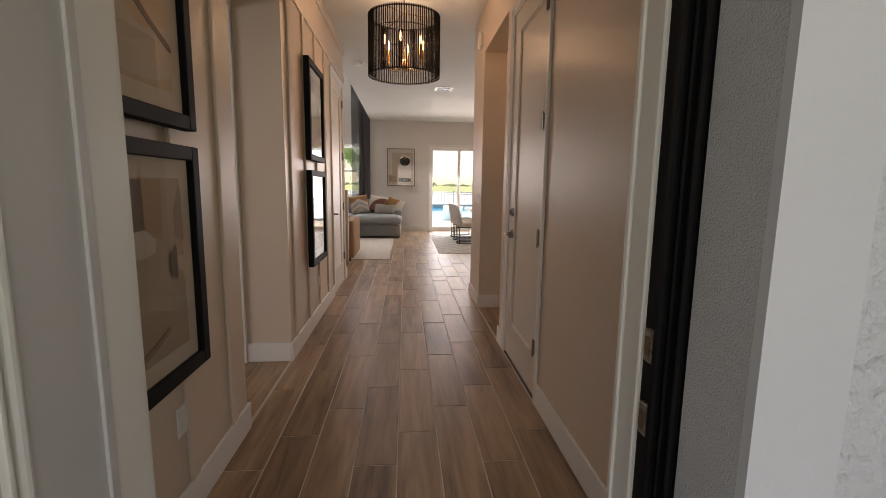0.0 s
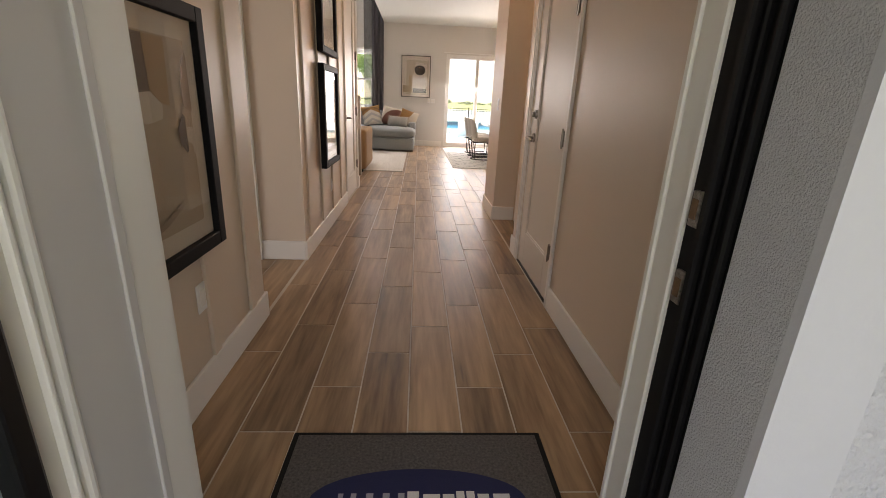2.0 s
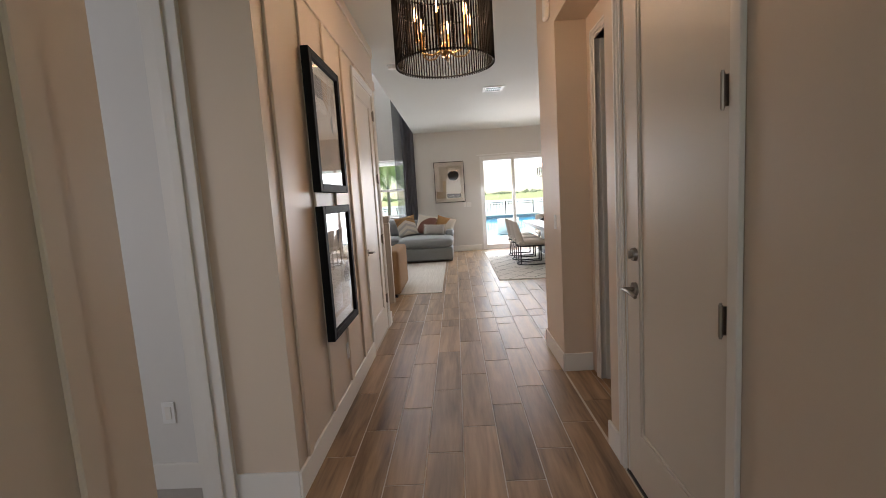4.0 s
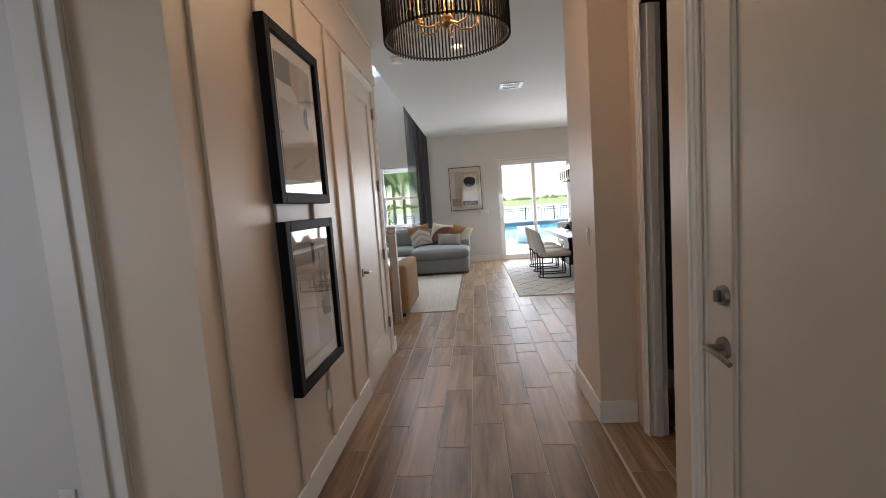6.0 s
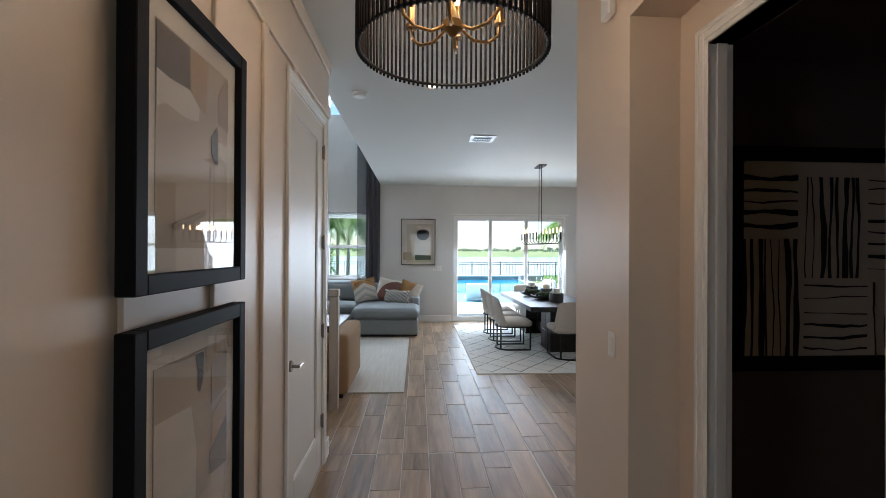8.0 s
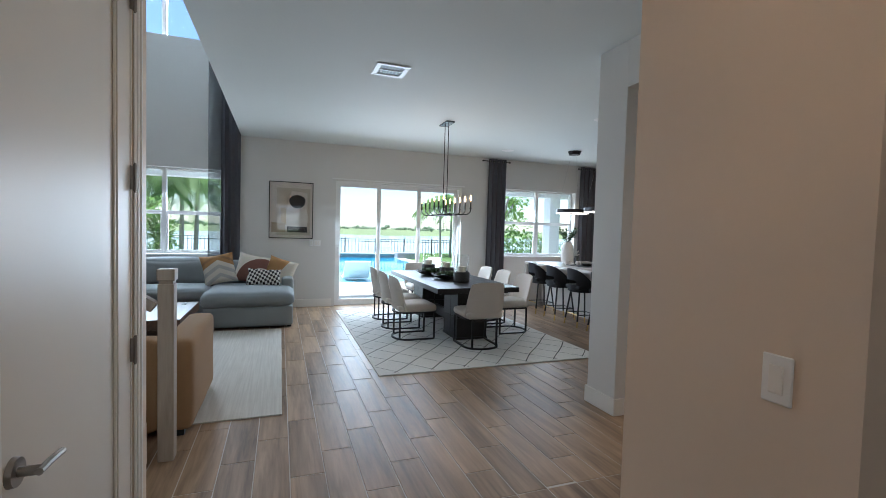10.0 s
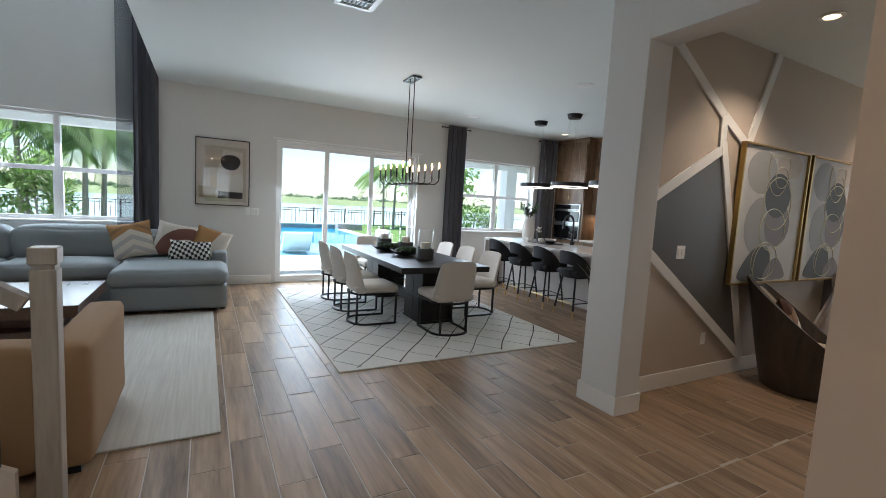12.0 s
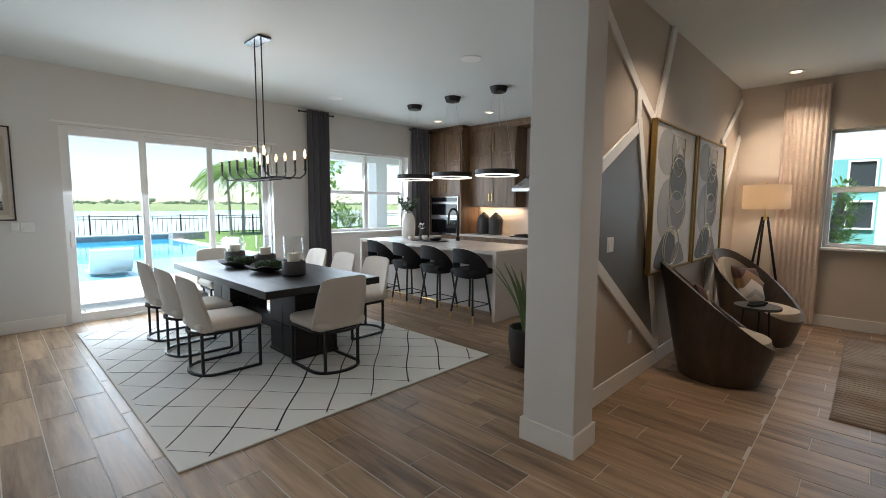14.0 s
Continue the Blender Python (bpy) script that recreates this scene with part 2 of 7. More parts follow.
def solid(name, bm, material, label="", category="", group="", kind="", smooth=False):
    """A thing that is one mesh."""
    return tagged(part(name, bm, material, None, "", smooth), label, category, group, kind)


def thing(name, label, category, x=0, y=0, z=0, rz=0, group="", kind=""):
    o = new(name)
    o.empty_display_size = 0.1
    o.matrix_world = pose(x, y, z, 0, 0, rz)
    return tagged(o, label, category, group, kind)


def boxes(name, rows, material, label="", category="wall", bevel=0.0):
    bm = bmesh.new()
    for r in rows:
        cube(bm, *r, bevel)
    return solid(name, bm, material, label, category, kind="structure")


# ---------------------------------------------------------------- the shell
H = 3.10
TOP = 5.9
FW = 13.10          # inner face of the garden wall
# front wall with the entrance
boxes("wall_front", [(-4.5, 0.76, 0, -0.62, 1.13, H), (0.60, 0.775, 0, 4.5, 1.13, H), (-0.62, 0.76, 2.46, 0.60, 1.13, H), (0.53, 0.768, 0, 0.60, 0.9, 2.46)], M_STUCCO_ROUGH,
      "rough textured pale grey stucco front wall")
boxes("stucco_return", [(0.395, 0.775, 0, 0.529, 0.905, 2.46), (-0.62, 0.757, 2.46, 0.6, 0.877, 2.5)], M_STUCCO, "grey textured stucco return beside the entrance", "trim")
boxes("stucco_band", [(0.395, 0.757, 0, 0.53, 0.7745, 2.455), (-0.75, 0.742, 2.46, 0.53, 0.757, 2.62), (-0.75, 0.742, 0, -0.66, 0.757, 2.46)], M_STUCCO_BAND,
      "smooth pale band round the entrance", "trim")
# hall, left side
boxes("wall_hall_left_1", [(-1.06, 1.13, 0, -0.92, 2.55, H)], M_HALL_WARMED, "panelled hall wall, beige from tinted-in bulb warmth")
boxes("wall_alcove_left", [(-1.38, 2.43, 0, -1.06, 2.55, H), (-1.38, 3.49, 0, -1.06, 3.61, H),
                           (-1.38, 2.55, 0, -1.25, 2.64, H), (-1.38, 3.478, 0, -1.25, 3.49, H), (-1.38, 2.64, 2.46, -1.25, 3.478, H)], M_HALL_WARMED,
      "alcove wall with a doorway to a side room, beige from tinted-in bulb warmth")
boxes("wall_hall_left_2", [(-1.06, 3.49, 0, -0.92, 5.50, H), (-1.06, 6.38, 0, -0.92, 6.56, H), (-1.06, 5.50, 2.56, -0.92, 6.38, H)], M_HALL_WARMED,
      "board and batten hall wall, beige from tinted-in bulb warmth")
boxes("header_alcove_left", [(-1.06, 2.55, 2.66, -0.92, 3.49, H)], M_HALL_WARMED, "beige header above the alcove", "wall")
# side room seen through the alcove
boxes("wall_side_room", [(-4.0, 3.61, 0, -1.38, 3.73, H), (-4.12, 1.13, 0, -4.0, 3.73, H)], M_WALL, "pale wall of the side room")
boxes("floor_side_room", [(-4.0, 1.13, -0.02, -1.31, 3.61, 0.006)], M_CARPET, "grey looped carpet of the side room", "floor")
boxes("ceiling_side_room", [(-4.0, 1.13, H, -1.06, 3.61, H + 0.1)], M_CEIL, "white side room ceiling", "ceiling")
# hall, right side
boxes("wall_hall_right", [(0.72, 1.13, 0, 0.86, 2.78, H), (0.72, 3.60, 0, 0.86, 3.83, H), (0.72, 2.78, 2.54, 0.86, 3.60, H)], M_HALL_WARMED,
      "hall wall beside the garage door, beige from tinted-in bulb warmth")
boxes("wall_niche", [(0.72, 4.90, 0, 1.06, 5.55, H), (1.06, 5.42, 0, 3.0, 5.55, H), (2.9, 3.83, 0, 3.0, 5.42, H), (0.86, 3.69, 0, 3.0, 3.83, H), (0.95, 3.83, 0, 1.06, 3.97, H),
                     (0.95, 4.74, 0, 1.06, 4.90, H), (0.95, 3.97, 2.46, 1.06, 4.74, H)], M_HALL_WARMED, "beige alcove wall with a doorway")
boxes("header_niche", [(0.72, 3.83, 2.66, 0.95, 4.90, H)], M_HALL_WARMED, "beige header above the right alcove", "wall")
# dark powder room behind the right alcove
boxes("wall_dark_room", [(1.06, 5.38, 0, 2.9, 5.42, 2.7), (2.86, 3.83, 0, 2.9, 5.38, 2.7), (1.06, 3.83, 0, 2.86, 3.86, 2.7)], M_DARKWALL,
      "dark brown wall of a small unlit room")
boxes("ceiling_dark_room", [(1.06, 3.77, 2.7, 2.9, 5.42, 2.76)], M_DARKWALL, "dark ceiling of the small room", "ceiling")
# garden wall with its openings
SL0, SL1, SLT = 0.60, 3.20, 2.42
KW0, KW1, KWB, KWT = 4.19, 6.08, 0.99, 2.47
LW0, LW1 = -3.20, -1.36
UB, UT = 4.66, 5.6
boxes("wall_garden", [
    (-5.5, FW, 0, LW0, FW + 0.28, TOP), (LW0, FW, 0, LW1, FW + 0.28, KWB), (LW0, FW, KWT, LW1, FW + 0.28, UB), (LW0, FW, UT, LW1, FW + 0.28, TOP),
    (LW1, FW, 0, SL0, FW + 0.28, TOP), (SL0, FW, SLT, SL1, FW + 0.28, TOP), (SL1, FW, 0, KW0, FW + 0.28, TOP),
    (KW0, FW, 0, KW1, FW + 0.28, KWB), (KW0, FW, KWT, KW1, FW + 0.28, TOP), (KW1, FW, 0, 7.5, FW + 0.28, TOP)], M_WALL,
    "pale greige garden wall of the great room")
# two-storey living room
boxes("wall_living_left", [(-5.7, 6.56, 0, -5.5, FW + 0.28, TOP)], M_WALL, "pale wall of the living room")
boxes("wall_living_back", [(-5.5, 6.42, 0, -1.06, 6.56, TOP)], M_WALL, "pale wall behind the stairs")
boxes("wall_loft", [(-1.06, 6.56, H + 0.004, -0.92, FW, TOP)], M_WALL, "pale wall above the lower ceiling edge")
boxes("ceiling_living", [(-5.7, 6.42, TOP, -0.92, FW + 0.28, TOP + 0.1)], M_CEIL, "white ceiling of the tall living room", "ceiling")
# kitchen and den
boxes("wall_right", [(7.30, 7.65, 0, 7.5, FW, H), (7.25, 6.56, 0, 7.45, 7.65, H), (7.25, 3.0, 0, 7.45, 5.05, H), (7.25, 5.05, 0, 7.45, 6.56, 1.0), (7.25, 5.05, 2.46, 7.45, 6.56, H)],
      M_DENWALL, "warm taupe outer wall with a window")
boxes("wall_kitchen_back", [(7.288, 7.66, 0, 7.299, FW, H)], M_WALL, "pale kitchen wall")
boxes("wall_panelled", [(2.50, 7.53, 0, 7.25, 7.65, H)], M_TAUPE, "taupe den wall with angled white battens")
boxes("wall_den_back", [(3.0, 2.9, 0, 7.45, 3.0, H)], M_DENWALL, "warm taupe back wall of the den")
boxes("wall_pillar", [(2.25, 7.30, 0, 2.50, 7.65, H)], M_WALL, "pale square pillar at the end of the panelled wall", "pillar", 0.006)
boxes("header_den", [(2.25, 5.55, 2.72, 2.50, 7.30, H)], M_WALL, "pale header above the den opening", "wall")
boxes("ceiling", [(-0.92, 1.13, H, 7.5, FW, H + 0.12), (-1.06, 1.13, H, -0.92, FW - 0.0, H + 0.002)], M_CEIL, "white smooth ceiling", "ceiling")
boxes("floor_base", [(-5.6, 0.72, -0.2, 7.5, FW + 0.28, -0.0025)], M_GROUT, "pale grout bed under the floor", "floor")

# ---------------------------------------------------------------- trim and doors
BB = 0.145


def baseboard(x0, y0, x1, y1, nx, ny, h=BB, t=0.016):
    """A skirting board along a wall line, standing out towards (nx, ny)."""
    bm = bmesh.new()
    xa, xb = min(x0, x1), max(x0, x1)
    ya, yb = min(y0, y1), max(y0, y1)
    if nx:
        xa, xb = (x0 + 0.001, x0 + t) if nx > 0 else (x0 - t, x0 - 0.001)
    else:
        ya, yb = (y0 + 0.001, y0 + t) if ny > 0 else (y0 - t, y0 - 0.001)
    cube(bm, xa, ya, 0.001, xb, yb, h, 0.003, segs=1)
    return solid("baseboard", bm, M_TRIM, "white painted tall baseboard along the wall", "baseboard", kind="structure")


for a in [(-0.92, 1.14, -0.92, 2.566, 1, 0), (-0.92, 3.474, -0.92, 5.44, 1, 0), (-0.92, 6.442, -0.92, 6.576, 1, 0), (0.72, 1.14, 0.72, 2.713, -1, 0),
          (0.72, 3.667, 0.72, 3.846, -1, 0), (0.72, 4.884, 0.72, 5.566, -1, 0), (-1.235, 3.49, -0.92, 3.49, 0, -1), (-1.235, 2.55, -0.92, 2.55, 0, 1),
          (0.72, 4.90, 0.94, 4.90, 0, -1), (0.72, 5.55, 3.0, 5.55, 0, 1), (2.25, 7.284, 2.25, 7.666, -1, 0), (2.2495, 7.30, 2.516, 7.30, 0, -1), (2.50, 7.30, 2.50, 7.514, 1, 0),
          (2.516, 7.53, 7.25, 7.53, 0, -1), (2.25, 7.65, 7.25, 7.65, 0, 1), (7.25, 3.0, 7.25, 7.51, -1, 0), (-1.35, FW, SL0 - 0.06, FW, 0, -1), (SL1 + 0.06, FW, 6.66, FW, 0, -1),
          (-5.5, FW, -1.37, FW, 0, -1), (-5.5, 7.8, -5.5, 13.0, 1, 0), (1.07, 5.38, 2.85, 5.38, 0, -1), (-3.9, 3.61, -1.4, 3.61, 0, -1), (-1.3, 6.56, -0.92, 6.56, 0, 1)]:
    baseboard(*a)


def batten(x, y, z0, z1, w=0.062, side=1):
    bm = bmesh.new()
    a, b = (x + 0.001, x + 0.017) if side > 0 else (x - 0.017, x - 0.001)
    cube(bm, a, y - w / 2, z0, b, y + w / 2, z1, 0.003, segs=1)
    return solid("batten", bm, M_HALL_WARMED, "painted upright batten on the wall, beige from tinted-in bulb warmth", "trim", "wall battens", "structure")


for y in (1.51, 1.94, 2.36):
    batten(-0.92, y, BB, 2.66)
for y in (3.64, 4.13, 4.6, 5.085):
    batten(-0.92, y, BB, 2.66)
for y in (5.57, 6.05):
    batten(-0.92, y, 2.621, 2.66)
for y0, y1 in ((1.14, 2.55), (3.49, 6.56)):
    bm = bmesh.new()
    cube(bm, -0.919, y0, 2.66, -0.902, y1, 2.75, 0.003, segs=1)
    cube(bm, -0.919, y0, 3.0, -0.9, y1, 3.098, 0.003, segs=1)
    solid("wall_rail", bm, M_HALL_WARMED, "beige horizontal rails at the top of the panelled wall", "trim", kind="structure")


def casing(x, y0, y1, top, side, w=0.088, t=0.013, label="white door casing"):
    """Moulded door trim on a wall whose face is x, round an opening from y0 to y1."""
    bm = bmesh.new()

    def strip(ya, za, yb, zb, d):
        a, b = (x + 0.001, x + d) if side > 0 else (x - d, x - 0.001)
        cube(bm, a, ya, za, b, yb, zb, 0.003, segs=1)
    for k, (inner, d) in enumerate(((0.0, 0.008), (0.3, 0.013), (0.72, 0.018))):
        o, i = w + 0.0008 * k, w * inner
        strip(y0 - o, 0, y0 - i, top + o, d + 0.0004 * k)
        strip(y1 + i, 0, y1 + o, top + o, d + 0.0004 * k)
        strip(y0 - i, top + i, y1 + i, top + o, d + 0.0004 * k)
    return solid("door_casing", bm, M_TRIM, label, "door casing", kind="structure")


def jamb(xa, xb, y0, y1, top, t=0.02):
    bm = bmesh.new()
    cube(bm, xa, y0, 0, xb, y0 + t, top, 0.002, segs=1)
    cube(bm, xa, y1 - t, 0, xb, y1, top, 0.002, segs=1)
    cube(bm, xa, y0 + t, top - t, xb, y1 - t, top, 0.002, segs=1)
    mid = 0.5 * (xa + xb)
    cube(bm, mid - 0.02, y0 + t, 0, mid + 0.025, y0 + t + 0.012, top - t, 0.002, segs=1)
    cube(bm, mid - 0.02, y1 - t - 0.012, 0, mid + 0.025, y1 - t, top - t, 0.002, segs=1)
    return solid("door_jamb", bm, M_TRIM, "white door jamb with a stop", "door jamb", kind="structure")


casing(-0.92, 5.50, 6.38, 2.56, 1, 0.06)
casing(0.72, 2.78, 3.60, 2.54, -1, 0.065)
casing(-1.25, 2.66, 3.466, 2.46, 1, 0.07)
casing(0.95, 3.99, 4.705, 2.46, -1, 0.065)
jamb(-1.40, -1.235, 2.64, 3.477, 2.48)
jamb(0.7225, 0.86, 2.78, 3.60, 2.54, 0.014)
jamb(-1.06, -0.9225, 5.50, 6.38, 2.56, 0.014)
jamb(0.95, 1.06, 3.97, 4.74, 2.48)


def lever(parent, x, y, z, side, along):
    """A nickel lever with its rose; side: the way that the door faces along x, along: the way the lever points along y."""
    bm = bmesh.new()
    cone(bm, 0, 0, 0, 0.012, 0.033, 0.031, m=pose(x, y, z, 0, 90 * side, 0))
    cone(bm, 0, 0, 0.012, 0.05, 0.011, m=pose(x, y, z, 0, 90 * side, 0))
    d = side * 0.052
    tube(bm, [(x + d, y - along * 0.012, z), (x + d, y + along * 0.03, z), (x + d * 0.98, y + along * 0.075, z - 0.004), (x + d * 0.9, y + along * 0.112, z - 0.012)], 0.0085)
    return part("door_handle", bm, M_NICKEL, parent, "brushed nickel lever handle", True)


def panel_door(name, x, y0, y1, top, side, label, knob_y, along, hinge_y, hinge_zs, bolt=None):
    """A single-panel shaker door in a wall whose face is x."""
    d = thing(name, label, "door", kind="structure")
    bm = bmesh.new()
    xa, xb = (x - 0.045, x - 0.005) if side > 0 else (x + 0.005, x + 0.045)
    face = xb if side > 0 else xa
    s = 0.135
    z0 = 0.012
    cube(bm, xa, y0, z0, xb, y0 + s, top, 0.002, segs=1)
    cube(bm, xa, y1 - s, z0, xb, y1, top, 0.002, segs=1)
    cube(bm, xa, y0 + s, top - s, xb, y1 - s, top, 0.002, segs=1)
    cube(bm, xa, y0 + s, z0, xb, y1 - s, 0.27, 0.002, segs=1)
    part("leaf_frame", bm, M_DOOR, d)
    bm = bmesh.new()
    i0, i1 = (xa + 0.004, xb - 0.012) if side > 0 else (xa + 0.012, xb - 0.004)
    cube(bm, i0, y0 + s - 0.002, 0.268, i1, y1 - s + 0.002, top - s + 0.002)
    part("leaf_panel", bm, M_DOOR, d)
    bm = bmesh.new()
    e = 0.016
    for ya, za, yb, zb in ((y0 + s, 0.27, y0 + s + e, top - s), (y1 - s - e, 0.27, y1 - s, top - s), (y0 + s + e, top - s - e, y1 - s - e, top - s), (y0 + s + e, 0.27, y1 - s - e, 0.27 + e)):
        m0, m1 = (xb - 0.012, xb - 0.004) if side > 0 else (xa + 0.004, xa + 0.012)
        cube(bm, m0, ya, za, m1, yb, zb, 0.0035, segs=1)
    part("panel_moulding", bm, M_DOOR, d)
    lever(d, face, knob_y, 0.965, side, along)
    if bolt:
        bm = bmesh.new()
        cone(bm, 0, 0, 0, 0.014, 0.032, 0.029, m=pose(face, knob_y, bolt, 0, 90 * side, 0))
        cube(bm, 0.012, -0.006, -0.018, 0.032, 0.006, 0.018, 0.003, m=pose(face, knob_y, bolt, 0, 0, 0 if side > 0 else 180))
        part("deadbolt", bm, M_NICKEL, d, "brushed nickel deadbolt", True)
    for z in hinge_zs:
        bm = bmesh.new()
        hx = face + side * 0.017
        cone(bm, hx, hinge_y, z - 0.05, z + 0.05, 0.0065, segs=10)
        cone(bm, hx, hinge_y, z + 0.05, z + 0.056, 0.0045, segs=10)
        cone(bm, hx, hinge_y, z - 0.056, z - 0.05, 0.0045, segs=10)
        cube(bm, min(hx, face), hinge_y - 0.002, z - 0.045, max(hx, face), hinge_y + 0.002, z + 0.045)
        part("hinge", bm, M_NICKEL, d, "nickel butt hinge")
    return d


panel_door("door_closet", -0.92, 5.515, 6.365, 2.55, 1, "white single-panel closet door, closed", 5.56, 1, 6.363, (0.35, 1.02, 1.68, 2.35))
panel_door("door_garage", 0.72, 2.796, 3.585, 2.53, -1, "white single-panel door to the garage, closed", 3.487, -1, 2.803, (0.33, 1.01, 1.69, 2.34), 1.125)
bm = bmesh.new()
cube(bm, 0.715, 2.78, 0.0005, 0.86, 3.60, 0.011)
solid("threshold", bm, M_BLACK, "dark threshold strip under the garage door", "threshold", kind="structure")

# entrance frame
bm = bmesh.new()
cube(bm, 0.400, 1.066, 0, 0.6, 1.13, 2.46, 0.003, segs=1)
cube(bm, 0.395, 1.13, 0, 0.72, 1.148, 2.55, 0.003, segs=1)
cube(bm, 0.393, 1.048, 0, 0.6, 1.066, 2.46, 0.004, segs=1)
cube(bm, -0.62, 1.03, 2.43, 0.400, 1.13, 2.5)
part_e = thing("entrance_frame", "white entrance door frame with a black seal", "door frame", kind="structure")
part("casing", bm, M_TRIM, part_e)
bm = bmesh.new()
cube(bm, 0.402, 0.905, 0, 0.6, 1.048, 2.46)
cube(bm, 0.389, 0.92, 0, 0.405, 0.932, 2.46, 0.004, segs=1)
cube(bm, 0.392, 0.955, 0, 0.405, 0.963, 2.46, 0.003, segs=1)
cube(bm, 0.387, 0.978, 0, 0.405, 0.998, 2.46, 0.004, segs=1)
part("weather_seal", bm, M_BLACKRUB, part_e, "black door seal with fins")
for z in (0.862, 1.012):
    bm = bmesh.new()
    cube(bm, 0.3925, 1.006, z - 0.033, 0.4025, 1.034, z + 0.033, 0.004)
    sp = part("strike_plate", bm, mat("worn_nickel", (0.24, 0.22, 0.2), 0.4, metal=0.6, grain=0.9, grain_scale=110, stain=0.8, stain_scale=60, bump=0.6), part_e, "worn strike plate with chipped paint")
    bm = bmesh.new()
    cube(bm, 0.3905, 1.012, z - 0.018, 0.3935, 1.028, z + 0.018)
    part("strike_hole", bm, mat("raw_wood_hole", (0.16, 0.09, 0.045), 0.8, grain=0.4), sp)
bm = bmesh.new()
cube(bm, -0.72, 1.03, 0, -0.60, 1.13, 2.46, 0.003, segs=1)
cube(bm, -0.92, 1.13, 0, -0.605, 1.148, 2.55, 0.003, segs=1)
part("casing", bm, M_TRIM, part_e)
bm = bmesh.new()
cube(bm, -0.72, 0.86, 0, -0.604, 1.03, 2.46, 0.003, segs=1)
cube(bm, -0.604, 1.006, 0, -0.597, 1.03, 2.46, 0.002, segs=1)
part("hinge_jamb", bm, mat("jamb_paint", (0.6, 0.58, 0.57), 0.4, stain=0.03), part_e)
bm = bmesh.new()
cube(bm, -0.62, 0.74, -0.005, 0.405, 1.05, 0.014, 0.004, segs=1)
part("sill", bm, M_BLACK, part_e, "dark metal door sill")

# the entrance door, swung out
fd = thing("front_door", "white glazed entrance door standing open, with dark bars", "door", -0.612, 0.853, 0, 4.0, kind="structure")
DW = 0.92
bm = bmesh.new()
lites = [(0.58, 1.02), (1.14, 1.58), (1.70, 2.14)]
cube(bm, -0.045, -0.07, 0.02, 0, 0, 2.4, 0.004, segs=1)
cube(bm, -0.045, -DW, 0.02, 0, -DW + 0.07, 2.4, 0.004, segs=1)
zs = [0.02] + [v for a in lites for v in a] + [2.4]
for a, b in zip(zs[::2], zs[1::2]):
    cube(bm, -0.045, -DW + 0.07, a, 0, -0.07, b, 0.004, segs=1)
part("leaf", bm, M_DOOR, fd)
bm = bmesh.new()
cone(bm, 0.001, 0.0, 0.02, 2.4, 0.012, segs=12)
cube(bm, -0.006, -0.034, 0.02, 0.012, -0.024, 2.4, 0.004)
part("edge_moulding", bm, M_TRIM, fd)
frost = mat("frosted_glass", (0.33, 0.4, 0.4), 0.35, grain=0.03, stain=0.15, stain_scale=4)
for a, b in lites:
    bm = bmesh.new()
    for y0, z0, y1, z1 in ((-0.11, a, -0.07, b), (-DW + 0.07, a, -DW + 0.11, b), (-DW + 0.11, a, -0.11, a + 0.035), (-DW + 0.11, b - 0.035, -0.11, b)):
        cube(bm, -0.05, y0, z0, 0.008, y1, z1, 0.006)
    lt = part("lite_frame", bm, M_BLACK, fd, "black glazing frame")
    bm = bmesh.new()
    cube(bm, -0.028, -DW + 0.105, a + 0.03, -0.018, -0.105, b - 0.03)
    part("pane", bm, frost, lt, "pale green obscured glass")

# porch
boxes("porch_floor", [(-4.5, -3.2, -0.2, 4.5, 0.74, -0.02)], mat("porch_concrete", (0.42, 0.4, 0.37), 0.8, grain=0.1, bump=0.4), "pale concrete porch floor", "floor")
# unseen slab and walls, added behind the camera to limit the sky light
boxes("unseen_porch_slab", [(-4.5, -3.2, 2.9, 4.5, 0.76, 3.1)], M_CEIL, "white slab added over the porch, unseen, to hold back sky light", "ceiling")
boxes("unseen_porch_wall", [(-4.7, -3.2, -0.2, -4.5, 1.13, 3.1), (4.5, -3.2, -0.2, 4.7, 1.13, 3.1), (-4.5, -3.4, 1.0 + 1.2, 4.5, -3.2, 3.1)], M_STUCCO_ROUGH, "pale stucco wall added to enclose the porch, unseen", "wall")

# door mat
mt = thing("door_mat", "grey rubber-edged door mat with a blue oval", "door mat", -0.07, 1.322, 0)
bm = bmesh.new()
cube(bm, -0.452, -0.305, 0.0005, 0.452, 0.305, 0.006, 0.003, segs=1)
part("rubber_edge", bm, M_BLACKRUB, mt, "black rubber border")
bm = bmesh.new()
cube(bm, -0.432, -0.288, 0.004, 0.432, 0.288, 0.0095, 0.002, segs=1)
part("pile", bm, mat("mat_pile", (0.085, 0.08, 0.078), 0.95, grain=0.9, grain_scale=110, bump=1.0, bump_scale=160), mt)
bm = bmesh.new()
cone(bm, 0, 0, 0.009, 0.0112, 1, segs=64)
bmesh.ops.scale(bm, vec=(0.335, 0.125, 1), verts=bm.verts)
ov = part("oval", bm, mat("mat_blue", (0.006, 0.01, 0.065), 0.9, grain=0.35, grain_scale=330, bump=0.8, bump_scale=350), mt, "dark blue oval")
mat_white = mat("mat_white", (0.6, 0.6, 0.6), 0.9, grain=0.2, grain_scale=330)
mat_thin = mat("mat_pale_blue", (0.3, 0.31, 0.38), 0.9, grain=0.2, grain_scale=330)
xs = -0.285
